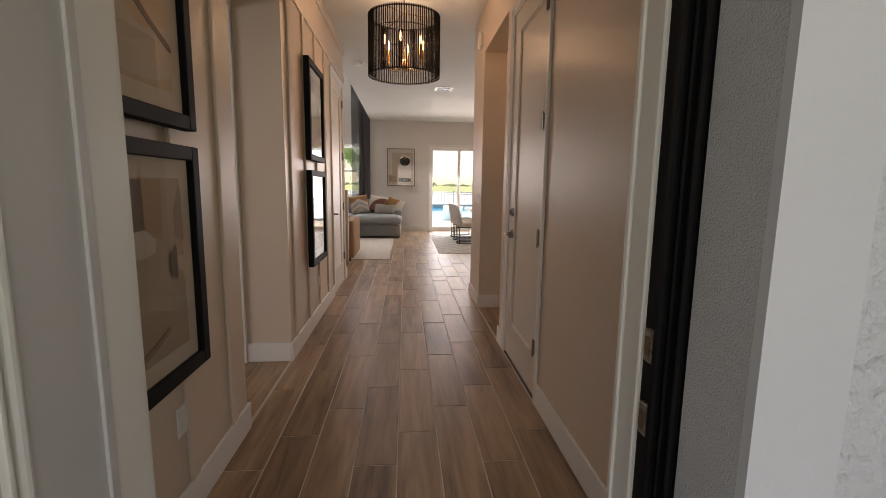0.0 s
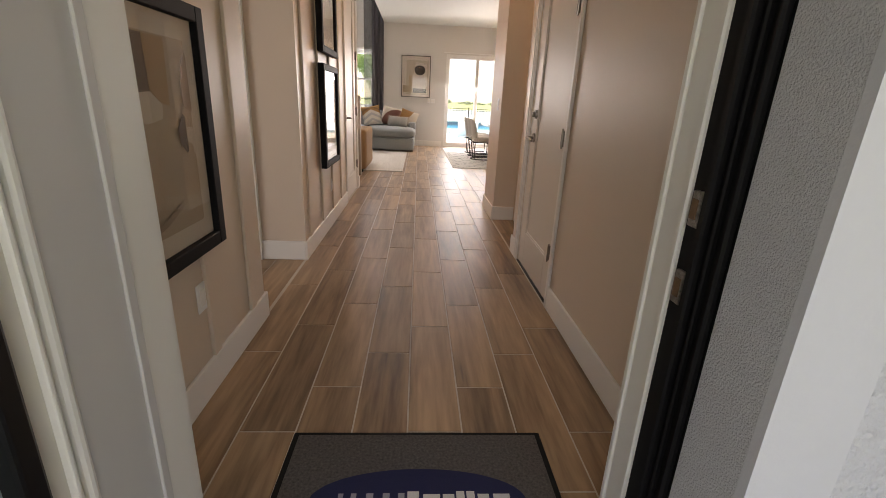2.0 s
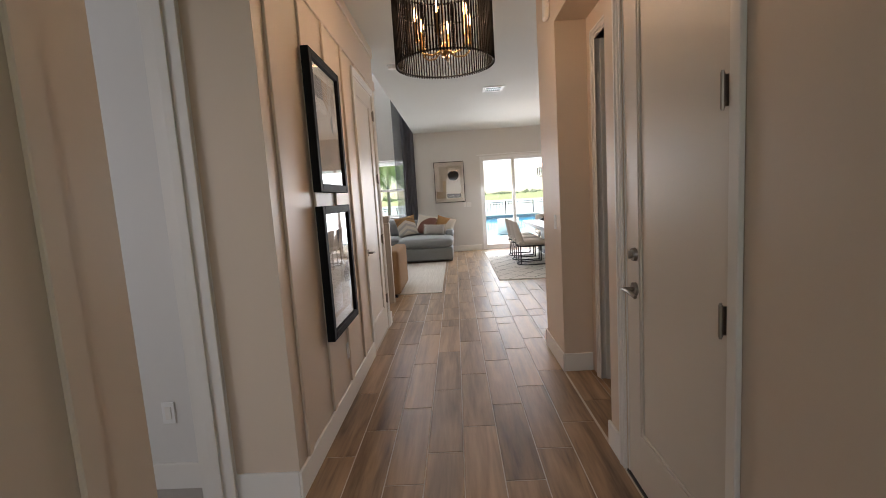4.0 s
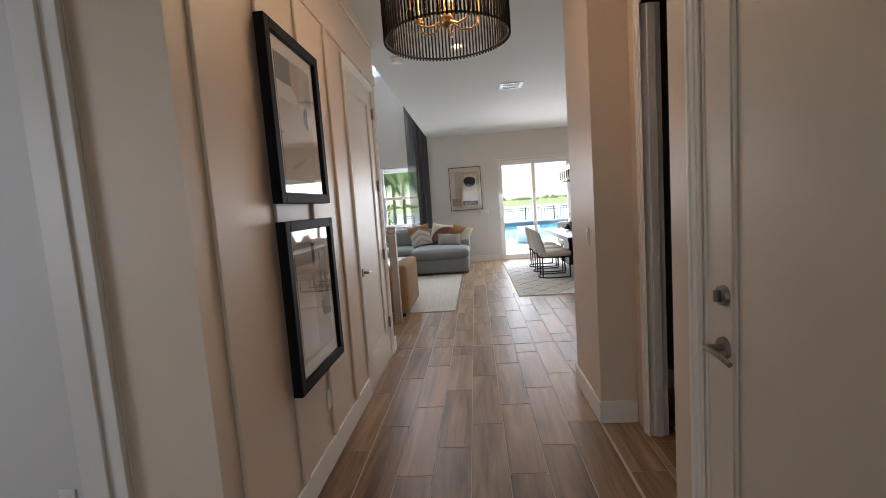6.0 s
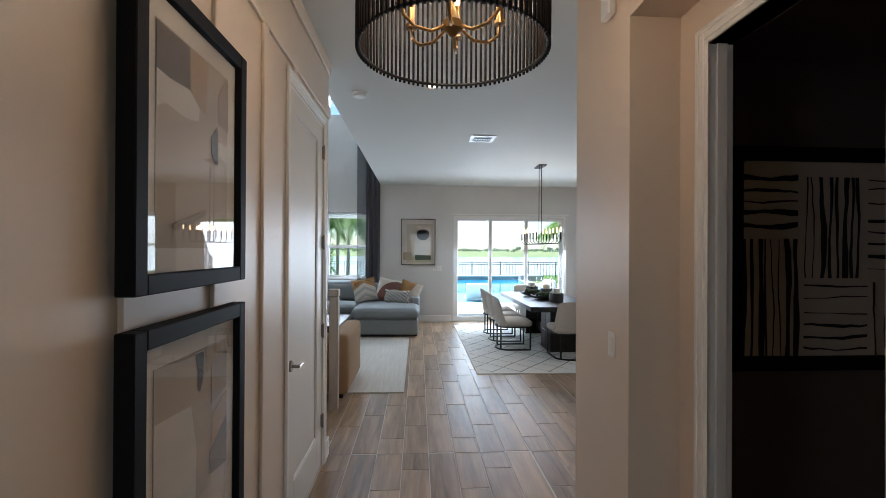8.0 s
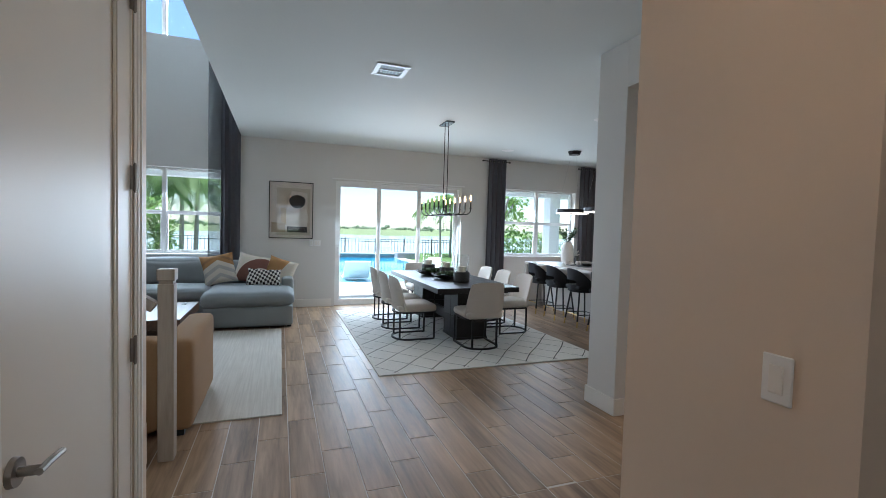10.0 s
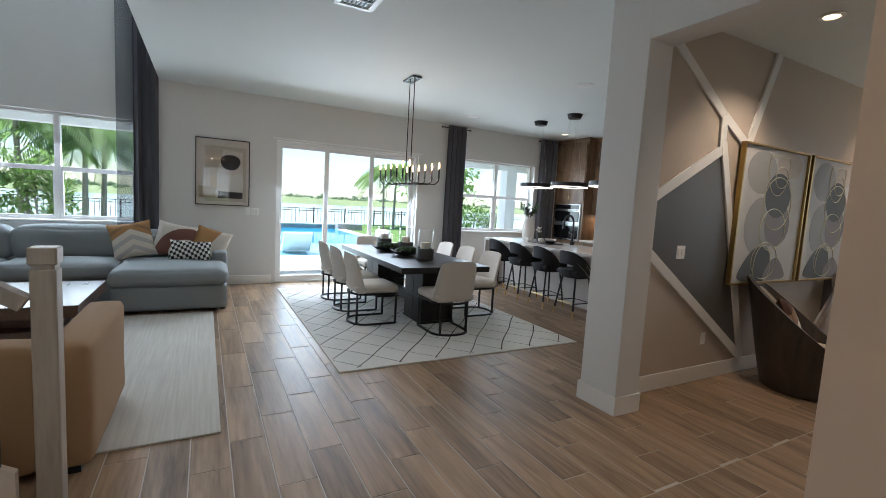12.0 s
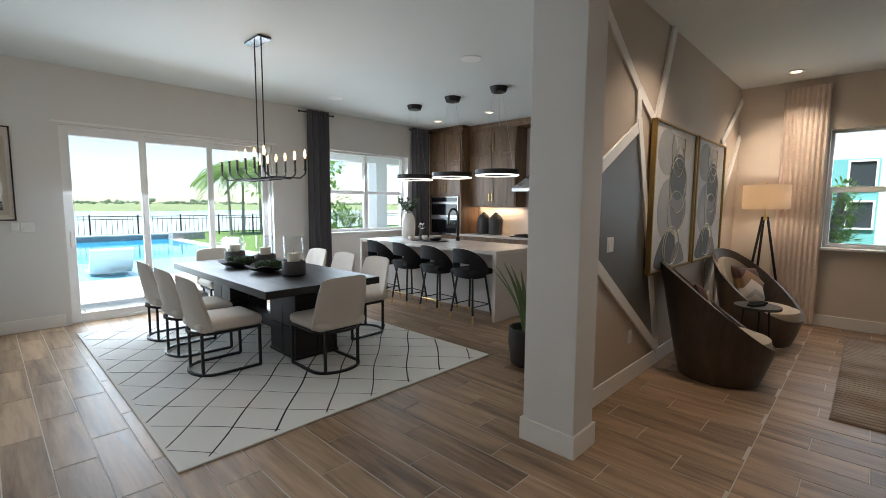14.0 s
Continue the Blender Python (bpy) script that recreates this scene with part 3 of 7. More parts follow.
for m_, fill_, words, lab in ((mat_white, 0.8, ((0.065, 0.048), (0.045, 0.048), (0.032, 0.07), (0.032, 0.07), (0.045, 0.048), (0.065, 0.048), (0.045, 0.07)), "bold white bar"),
                              (mat_thin, 0.42, ((0.046, 0.058), (0.05, 0.058), (0.052, 0.058), (0.04, 0.058), (0.036, 0.058)), "thin pale bar")):
    for w, h in words:
        bm = bmesh.new()
        cube(bm, -xs - w * fill_, -h / 2, 0.0108, -xs, h / 2, 0.0122, 0.0005, segs=1)
        part("mark_bar", bm, m_, ov, lab)
        xs += w


# ---------------------------------------------------------------- pictures
def blob(pts, n=6):
    """A closed smooth outline through a few corners."""
    out = []
    k = len(pts)
    for i in range(k):
        p0, p1, p2, p3 = (Vector((*pts[(i + d) % k], 0)) for d in (-1, 0, 1, 2))
        for s in range(n):
            t = s / n
            out.append(0.5 * ((2 * p1) + (p2 - p0) * t + (2 * p0 - 5 * p1 + 4 * p2 - p3) * t * t + (3 * p1 - p0 - 3 * p2 + p3) * t ** 3))
    return out


def flat_shape(bm, outline, y, depth=0.0012):
    """A thin cut-out in the picture's plane (x across, z up), facing -y."""
    front = [bm.verts.new((p[0], y - depth, p[1])) for p in outline]
    back = [bm.verts.new((p[0], y, p[1])) for p in outline]
    bm.faces.new(front)
    for i in range(len(front)):
        j = (i + 1) % len(front)
        bm.faces.new((front[i], front[j], back[j], back[i]))


def paint(name, c, rough=0.7):
    return mat(name, c, rough, grain=0.06, grain_scale=60, stain=0.12, stain_scale=6, bump=0.1)


P_CREAM = paint("paper_cream", (0.6, 0.54, 0.46))
P_BEIGE = paint("paint_beige", (0.4, 0.32, 0.235))
P_BROWN = paint("paint_brown", (0.1, 0.07, 0.05))
P_CHAR = paint("paint_charcoal", (0.035, 0.034, 0.036))
P_GREY = paint("paint_grey", (0.23, 0.22, 0.22))
P_LIGHT = paint("paint_pale", (0.54, 0.48, 0.41))
P_OCHRE = paint("paint_ochre", (0.36, 0.235, 0.125))
P_BROWN2 = paint("paint_umber", (0.27, 0.2, 0.145))
P_TAN = paint("paint_tan", (0.5, 0.39, 0.26))
M_FRAME = mat("frame_black_wood", (0.006, 0.006, 0.007), 0.6, grain=0.25, grain_scale=90, bump=0.2, spec=0.14)
M_PICGLASS = pane_mat("picture_glass", (0.98, 0.98, 0.97))


def picture(name, label, x, y, z, rz, w, h, fw, depth, margin, ground, shapes, frame_m=None, glazed=True, mat_m=None):
    """A framed picture with its lower middle at x, y, z; it faces -y before the turn."""
    frame_m = frame_m or M_FRAME
    p = thing(name, label, "picture", x, y, z, rz)
    for nm, a in (("frame_side", (-w / 2, 0, -w / 2 + fw, h)), ("frame_side", (w / 2 - fw, 0, w / 2, h)), ("frame_bottom", (-w / 2 + fw, 0, w / 2 - fw, fw)), ("frame_top", (-w / 2 + fw, h - fw, w / 2 - fw, h))):
        bm = bmesh.new()
        cube(bm, a[0], -depth, a[1], a[2], -0.002, a[3], 0.003, segs=1)
        part(nm, bm, frame_m, p)
    bm = bmesh.new()
    cube(bm, -w / 2 + fw * 0.8, -depth * 0.5, fw * 0.8, w / 2 - fw * 0.8, -0.003, h - fw * 0.8)
    part("mat_board", bm, mat_m or P_CREAM, p)
    d = -depth * 0.5
    iw, ih = w / 2 - fw - margin, h - 2 * (fw + margin)
    zb = fw + margin
    if ground is not None:
        bm = bmesh.new()
        cube(bm, -iw, d - 0.002, zb, iw, d, zb + ih)
        part("print", bm, ground, p)
    for i, (m, pts, sm) in enumerate(shapes):
        bm = bmesh.new()
        o = [(-iw + 2 * iw * u, zb + ih * v) for u, v in pts]
        o = [(q.x, q.y) for q in blob(o)] if sm else o
        flat_shape(bm, o, d - 0.002 - 0.0006 * i)
        part("painted_shape", bm, m, p)
    if glazed:
        bm = bmesh.new()
        cube(bm, -w / 2 + fw * 0.9, d - 0.012, fw * 0.9, w / 2 - fw * 0.9, d - 0.009, h - fw * 0.9)
        g = part("glass", bm, M_PICGLASS, p)
        g.visible_shadow = False
    return p




def block_art(dv, du):
    """Torn-paper blocks: dark brown and tan at the top, a pale band, a charcoal shard and a pale notch."""
    art = [(P_BROWN, [(0.0, 0.72), (0.3, 0.7), (0.52, 0.73), (0.52, 0.99), (0.0, 0.99)], 0), (P_OCHRE, [(0.51, 0.74), (0.62, 0.68), (0.74, 0.66), (0.76, 0.99), (0.5, 0.99)], 0),
           (P_LIGHT, [(0.0, 0.56), (0.2, 0.6), (0.45, 0.58), (0.62, 0.6), (0.64, 0.67), (0.5, 0.73), (0.25, 0.72), (0.0, 0.73)], 0), (P_BROWN2, [(0.93, 0.66), (1.0, 0.63), (1.0, 0.93), (0.96, 0.95), (0.93, 0.8)], 0),
           (P_CHAR, [(0.82, 0.46), (0.9, 0.41), (0.925, 0.42), (0.925, 0.6), (0.9, 0.62), (0.81, 0.55)], 0), (P_LIGHT, [(0.926, 0.47), (0.95, 0.45), (0.96, 0.4), (1.0, 0.39), (1.0, 0.54), (0.926, 0.55)], 0),
           (P_BROWN2, [(0.3, 0.03), (0.5, 0.06), (0.74, 0.13), (0.74, 0.16), (0.5, 0.1), (0.3, 0.06)], 0)]
    return [(m, [(u - du if 0.0 < u < 0.94 else u, min(0.99, v + dv)) for u, v in q], k) for m, q, k in art]


ART_A = block_art(0.0, 0.05)
ART_B = [(P_LIGHT, [(0, 0.3), (0.3, 0.36), (0.6, 0.28), (1, 0.34), (1, 0.1), (0.5, 0.02), (0, 0.1)], 1), (P_CHAR, [(0.2, 0.58), (0.4, 0.44), (0.75, 0.3), (0.98, 0.22), (0.98, 0.26), (0.7, 0.36), (0.42, 0.5)], 1),
         (P_BEIGE, [(0.3, 0.7), (0.6, 0.62), (0.95, 0.7), (0.9, 0.95), (0.4, 0.96)], 1)]
ART_C = block_art(0.05, 0.11)
ART_D = [(P_LIGHT, [(0.0, 0.05), (0.5, 0.04), (0.52, 0.5), (0.44, 0.74), (0.0, 0.76)], 0), (P_CHAR, [(0.5, 0.985), (0.62, 0.985), (0.61, 0.84), (0.56, 0.78), (0.53, 0.8), (0.53, 0.9)], 0), (P_OCHRE, [(0.64, 0.99), (0.9, 0.99), (0.88, 0.9), (0.66, 0.87)], 0),
         (P_BROWN2, [(0.74, 0.9), (1.0, 0.94), (1.0, 0.72), (0.74, 0.68)], 0), (P_OCHRE, [(0.76, 0.62), (1.0, 0.7), (1.0, 0.5), (0.74, 0.46)], 0), (P_BROWN, [(0.7, 0.42), (1.0, 0.56), (1.0, 0.28), (0.72, 0.3)], 0)]
PIC = "black wooden frame with muted abstract print and cream mat"
picture("framed_picture", PIC, -0.903, 1.684, 0.616, 90, 0.655, 0.825, 0.05, 0.05, 0.065, P_BEIGE, ART_A)
picture("framed_picture", PIC, -0.903, 1.684, 1.500, 90, 0.655, 0.825, 0.05, 0.05, 0.065, P_TAN, ART_B)
picture("framed_picture", PIC, -0.903, 4.388, 0.604, 90, 0.655, 0.825, 0.05, 0.05, 0.065, P_BEIGE, ART_D)
picture("framed_picture", PIC, -0.903, 4.388, 1.513, 90, 0.655, 0.825, 0.05, 0.05, 0.065, P_BEIGE, ART_C)


def wall_plate(x, y, z, rz, kind, n=1):
    """A switch or outlet plate; faces -y before the turn."""
    p = thing("light_switch" if kind == "switch" else "wall_outlet", "white plastic %s plate on the wall" % kind, kind, x, y, z, rz)
    w = 0.07 + 0.046 * (n - 1)
    bm = bmesh.new()
    cube(bm, -w / 2, -0.007, -0.058, w / 2, -0.0005, 0.058, 0.003, segs=1)
    part("plate", bm, M_VINYL, p)
    for i in range(n):
        c = (i - (n - 1) / 2) * 0.046
        bm = bmesh.new()
        cube(bm, c - 0.017, -0.011, -0.034, c + 0.017, -0.006, 0.034, 0.002, segs=1)
        part("rocker" if kind == "switch" else "socket", bm, M_TRIM, p)
    return p


wall_plate(-0.92, 4.56, 0.38, 90, "outlet")
wall_plate(-0.92, 1.88, 0.42, 90, "outlet")
wall_plate(0.72, 5.065, 1.183, -90, "switch")
wall_plate(3.18, 7.53, 1.21, 0, "switch", 2)
wall_plate(3.65, 7.53, 0.40, 0, "outlet")
wall_plate(0.162, FW, 1.21, 0, "outlet")
wall_plate(0.27, FW, 1.21, 0, "switch", 2)
wall_plate(-1.62, 3.61, 0.42, 0, "outlet")
bm = bmesh.new()
cube(bm, 0.68, 5.03, 2.74, 0.7195, 5.13, 2.90, 0.018, segs=3)
solid("door_chime", bm, M_VINYL, "white plastic chime box on the wall", "chime")

# ---------------------------------------------------------------- hall chandelier
M_BRASS = mat("aged_brass", (0.38, 0.24, 0.1), 0.32, metal=1.0, grain=0.1)
M_BULB = glow_mat("bulb_glow", (1.0, 0.56, 0.23), 4.2)
CX, CY, CZ = -0.09, 4.505, 2.305
hc = thing("hall_chandelier", "black drum chandelier of thin metal rods with candle bulbs", "chandelier", CX, CY, CZ)
R = 0.315
for z, r in ((0.0, 0.006), (0.5, 0.006), (0.36, 0.004)):
    bm = bmesh.new()
    tube(bm, [(R * math.cos(2 * math.pi * i / 64), R * math.sin(2 * math.pi * i / 64), z) for i in range(64)], r, 6, True)
    part("ring", bm, M_BLACK, hc)
bm = bmesh.new()
cone(bm, 0, 0, -0.012, 0.512, 0.0052, segs=6)
M_ROD = mat("matte_black_rod", (0.005, 0.004, 0.004), 0.7, grain=0.1, spec=0.15)
rod_mesh = mesh_of("rod", bm, M_ROD)
for i in range(100):
    a = 2 * math.pi * i / 100
    o = new("rod", rod_mesh)
    o.parent = hc
    o.location = ((R + 0.006) * math.cos(a), (R + 0.006) * math.sin(a), 0)
bm = bmesh.new()
for i in range(3):
    a = 2 * math.pi * i / 3
    tube(bm, [(0, 0, 0.54), (R * math.cos(a), R * math.sin(a), 0.5)], 0.004, 6)
cone(bm, 0, 0, 0.1, 0.775, 0.007, segs=10)
part("stem", bm, M_BRASS, hc)
bm = bmesh.new()
cone(bm, 0, 0, 0.76, 0.7935, 0.065, 0.07)
part("canopy", bm, M_BLACK, hc)
bm = bmesh.new()
lathe(bm, [(0.004, 0.045), (0.012, 0.05), (0.02, 0.062), (0.034, 0.07), (0.036, 0.095), (0.026, 0.105), (0.014, 0.125), (0.01, 0.14)])
part("hub", bm, M_BRASS, hc, "", True)
for i in range(6):
    a = 2 * math.pi * (i + 0.35) / 6
    c, s = math.cos(a), math.sin(a)
    up = 0.05 if i % 2 else 0.0
    bm = bmesh.new()
    tube(bm, [(0.03 * c, 0.03 * s, 0.08), (0.08 * c, 0.08 * s, 0.05), (0.14 * c, 0.14 * s, 0.055), (0.176 * c, 0.176 * s, 0.085), (0.185 * c, 0.185 * s, 0.13)], 0.006, 8)
    arm = part("arm", bm, M_BRASS, hc, "", True)
    bm = bmesh.new()
    x, y = 0.185 * c, 0.185 * s
    cone(bm, x, y, 0.128, 0.14, 0.02)
    cone(bm, x, y, 0.14, 0.25, 0.0125)
    part("candle_sleeve", bm, M_BRASS, arm, "", True)
    bm = bmesh.new()
    lathe(bm, [(0.006, 0), (0.01, 0.012), (0.0135, 0.03), (0.011, 0.052), (0.007, 0.07), (0.001, 0.085)], x, y, 0.25, 12)
    part("bulb", bm, M_BULB, arm, "lit clear flame bulb", True).visible_shadow = False
    bulb("bulb_light", CX + x, CY + y, CZ + 0.28, 1.35)

# ---------------------------------------------------------------- windows and slider
def frame_ring(bm, x0, z0, x1, z1, y0, y1, w, b=0.003):
    cube(bm, x0, y0, z0, x0 + w, y1, z1, b, segs=1)
    cube(bm, x1 - w, y0, z0, x1, y1, z1, b, segs=1)
    cube(bm, x0 + w, y0, z0, x1 - w, y1, z0 + w, b, segs=1)
    cube(bm, x0 + w, y0, z1 - w, x1 - w, y1, z1, b, segs=1)


def hung_window(name, label, x, y, rz, w, z0, z1, units=2, mid=None, sill=True):
    """Single-hung units side by side, in an opening w wide; local x across, the room is towards -y."""
    p = thing(name, label, "window", x, y, 0, rz, kind="structure")
    uw = w / units
    for i in range(units):
        a = -w / 2 + i * uw
        bm = bmesh.new()
        frame_ring(bm, a, z0, a + uw, z1, -0.03, 0.05, 0.035)
        fr = part("window_frame", bm, M_VINYL, p)
        if mid:
            bm = bmesh.new()
            cube(bm, a + 0.035, -0.015, mid - 0.022, a + uw - 0.035, 0.02, mid + 0.022, 0.003, segs=1)
            part("meeting_rail", bm, M_VINYL, fr)
            bm = bmesh.new()
            frame_ring(bm, a + 0.035, z0 + 0.035, a + uw - 0.035, mid - 0.02, -0.02, 0.015, 0.022)
            part("lower_sash", bm, M_VINYL, fr)
        spans = [(z0 + 0.04, mid - 0.02), (mid + 0.02, z1 - 0.04)] if mid else [(z0 + 0.035, z1 - 0.035)]
        for b0, b1 in spans:
            bm = bmesh.new()
            cube(bm, a + 0.036, 0.0, b0, a + uw - 0.036, 0.004, b1)
            g = part("pane", bm, M_PANE, p)
            g.visible_shadow = False
    if sill:
        bm = bmesh.new()
        cube(bm, -w / 2 - 0.02, -0.2, z0 - 0.03, w / 2 + 0.02, -0.03, z0 - 0.001, 0.005)
        part("window_sill", bm, mat("sill_marble", (0.75, 0.74, 0.72), 0.25, stain=0.06), p)
    return p


WY = FW + 0.17
hung_window("window_living", "white double window above the sofa", (LW0 + LW1) / 2, WY, 0, LW1 - LW0, KWB, KWT, 2, 1.71)
hung_window("window_upper", "white fixed upper window of the tall room", (LW0 + LW1) / 2, WY, 0, LW1 - LW0, UB, UT, 2, None, False)
hung_window("window_kitchen", "white double window beside the kitchen", (KW0 + KW1) / 2, WY, 0, KW1 - KW0, KWB, KWT, 2, 1.74)
hung_window("window_den", "white double window of the den", 7.38, 5.805, -90, 1.51, 1.0, 2.46, 2, 1.735)

sl = thing("sliding_door", "white three-panel sliding glass door to the patio", "door", kind="structure")
SY = FW + 0.12
bm = bmesh.new()
cube(bm, SL0, SY - 0.06, 0.004, SL0 + 0.03, SY + 0.1, SLT)
cube(bm, SL1 - 0.03, SY - 0.06, 0.004, SL1, SY + 0.1, SLT)
cube(bm, SL0 + 0.03, SY - 0.06, SLT - 0.035, SL1 - 0.03, SY + 0.1, SLT)
cube(bm, SL0 + 0.03, SY - 0.07, 0.002, SL1 - 0.03, SY + 0.1, 0.03)
part("outer_frame", bm, M_VINYL, sl)
xs = [SL0 + 0.025, 1.46, 2.31, SL1 - 0.025]
for i in range(3):
    a, b = xs[i] - (0.03 if i else 0), xs[i + 1] + (0.03 if i < 2 else 0)
    yy = SY - 0.045 + 0.045 * i
    bm = bmesh.new()
    cube(bm, a, yy, 0.03, a + 0.075, yy + 0.04, SLT - 0.035, 0.004, segs=1)
    cube(bm, b - 0.075, yy, 0.03, b, yy + 0.04, SLT - 0.035, 0.004, segs=1)
    cube(bm, a + 0.075, yy, 0.03, b - 0.075, yy + 0.04, 0.115, 0.004, segs=1)
    cube(bm, a + 0.075, yy, SLT - 0.11, b - 0.075, yy + 0.04, SLT - 0.035, 0.004, segs=1)
    pl = part("door_panel", bm, M_VINYL, sl)
    bm = bmesh.new()
    cube(bm, a + 0.07, yy + 0.016, 0.11, b - 0.07, yy + 0.022, SLT - 0.105)
    g = part("pane", bm, M_PANE, pl)
    g.visible_shadow = False
bm = bmesh.new()
cube(bm, xs[0] + 0.02, SY - 0.075, 0.95, xs[0] + 0.045, SY - 0.045, 1.15, 0.006)
part("pull_handle", bm, M_VINYL, sl, "white pull handle")
bm = bmesh.new()
cube(bm, SL0 - 0.07, FW - 0.012, SLT + 0.02, SL1 + 0.07, FW - 0.001, SLT + 0.045, 0.003, segs=1)
part("head_trim", bm, M_VINYL, sl)


# ---------------------------------------------------------------- curtains
def curtain_sheet(bm, x0, x1, y, z0, z1, folds, amp, rows=14, t=0.004, flare=0.0, seed=0):
    n = folds * 8
    grid = []
    for side in (0, 1):
        gg = []
        for j in range(rows + 1):
            v = j / rows
            row = []
            for i in range(n + 1):
                u = i / n
                x = x0 + (x1 - x0) * u
                x = 0.5 * (x0 + x1) + (x - 0.5 * (x0 + x1)) * (1 + flare * (1 - v))
                ph = 2 * math.pi * folds * u + 0.5 * math.sin(3 * v + seed)
                yy = y + amp * math.sin(ph) * (0.75 + 0.25 * math.sin(5.1 * u + 2 * v + seed)) + side * t
                row.append(bm.verts.new((x + 0.25 * amp * math.sin(2 * ph), yy, z0 + (z1 - z0) * v)))
            gg.append(row)
        grid.append(gg)
    for side in (0, 1):
        g = grid[side]
        for j in range(rows):
            for i in range(n):
                q = (g[j][i], g[j][i + 1], g[j + 1][i + 1], g[j + 1][i])
                bm.faces.new(q if side == 0 else q[::-1])
    a, b = grid
    for j in range(rows):
        bm.faces.new((a[j][0], a[j + 1][0], b[j + 1][0], b[j][0]))
        bm.faces.new((a[j][n], b[j][n], b[j + 1][n], a[j + 1][n]))
    for i in range(n):
        bm.faces.new((a[0][i], b[0][i], b[0][i + 1], a[0][i + 1]))
        bm.faces.new((a[rows][i], a[rows][i + 1], b[rows][i + 1], b[rows][i]))


M_CURT = mat("slate_curtain", (0.085, 0.085, 0.098), 0.85, grain=0.2, grain_scale=160, bump=0.4, bump_scale=400)
M_BEIGEC = mat("beige_curtain", (0.66, 0.56, 0.47), 0.85, grain=0.1, grain_scale=160, bump=0.4, bump_scale=400)
M_SHEER = bpy.data.materials.new("sheer_cloth")
M_SHEER.use_nodes = True
sn = M_SHEER.node_tree
tb, db, ms = sn.nodes.new("ShaderNodeBsdfTransparent"), sn.nodes["Principled BSDF"], sn.nodes.new("ShaderNodeMixShader")
db.inputs["Base Color"].default_value = (0.16, 0.18, 0.2, 1)
db.inputs["Roughness"].default_value = 0.9
ms.inputs[0].default_value = 0.42
sn.links.new(tb.outputs[0], ms.inputs[1])
sn.links.new(db.outputs[0], ms.inputs[2])
sn.links.new(ms.outputs[0], sn.nodes["Material Output"].inputs["Surface"])


def rod_curtain(x0, x1, rod0, rod1, y, z0, z1, folds, label, material):
    c = thing("curtain", label, "curtain", 0, 0, 0)
    bm = bmesh.new()
    curtain_sheet(bm, x0, x1, y, z0, z1, folds, 0.035, flare=0.06, seed=x0)
    part("cloth", bm, material, c, "", True)
    bm = bmesh.new()
    tube(bm, [(rod0, y, z1 - 0.05), (rod1, y, z1 - 0.05)], 0.011, 10)
    for x in (rod0, rod1):
        ball(bm, x, y, z1 - 0.05, 0.019)
    cube(bm, (x0 + x1) / 2 - 0.01, y, z1 - 0.06, (x0 + x1) / 2 + 0.01, FW, z1 - 0.04)
    part("rod", bm, M_BLACK, c, "black curtain rod", True)
    for i in range(folds * 2):
        bm = bmesh.new()
        xx = x0 + (x1 - x0) * (i + 0.5) / (folds * 2)
        tube(bm, [(xx, y + 0.02 * math.cos(a), z1 - 0.05 + 0.02 * math.sin(a)) for a in [k * math.pi / 6 for k in range(12)]], 0.004, 6, True)
        part("grommet", bm, M_NICKEL, c)
    return c


rod_curtain(3.78, 4.20, 3.64, 4.28, FW - 0.08, 0.03, 3.075, 4, "slate grey grommet curtain hanging from a black rod", M_CURT)
rod_curtain(6.14, 6.62, 6.08, 6.68, FW - 0.08, 0.03, 3.075, 4, "slate grey grommet curtain hanging from a black rod", M_CURT)
lc = thing("tall_curtain", "tall slate grey curtain with a sheer edge, two storeys high", "curtain")
bm = bmesh.new()
curtain_sheet(bm, -1.38, -1.07, FW - 0.10, 0.03, 5.75, 3, 0.04, rows=24)
part("cloth", bm, M_CURT, lc, "", True)
bm = bmesh.new()
curtain_sheet(bm, -1.58, -1.36, FW - 0.07, 0.03, 5.75, 3, 0.012, rows=24, t=0.001)
part("sheer", bm, M_SHEER, lc, "see-through grey sheer", True)
bm = bmesh.new()
tube(bm, [(-3.4, FW - 0.09, 5.78), (-1.07, FW - 0.09, 5.78)], 0.012, 10)
cube(bm, -2.3, FW - 0.09, 5.77, -2.28, FW, 5.79)
cube(bm, -1.2, FW - 0.09, 5.77, -1.18, FW, 5.79)
part("rod", bm, M_BLACK, lc, "", True)
dc = thing("den_curtain", "beige pleated curtain reaching the floor beside the window", "curtain", 7.17, 6.81, 0, -90)
bm = bmesh.new()
curtain_sheet(bm, -0.225, 0.225, 0, 0.02, 3.0, 9, 0.022, flare=0.08)
part("cloth", bm, M_BEIGEC, dc, "", True)
bm = bmesh.new()
tube(bm, [(-0.22, 0.045, 2.96), (0.22, 0.045, 2.96)], 0.008, 8)
cube(bm, -0.2, 0.04, 2.95, -0.18, 0.08, 2.97)
cube(bm, 0.18, 0.04, 2.95, 0.2, 0.08, 2.97)
part("rod", bm, M_BLACK, dc)


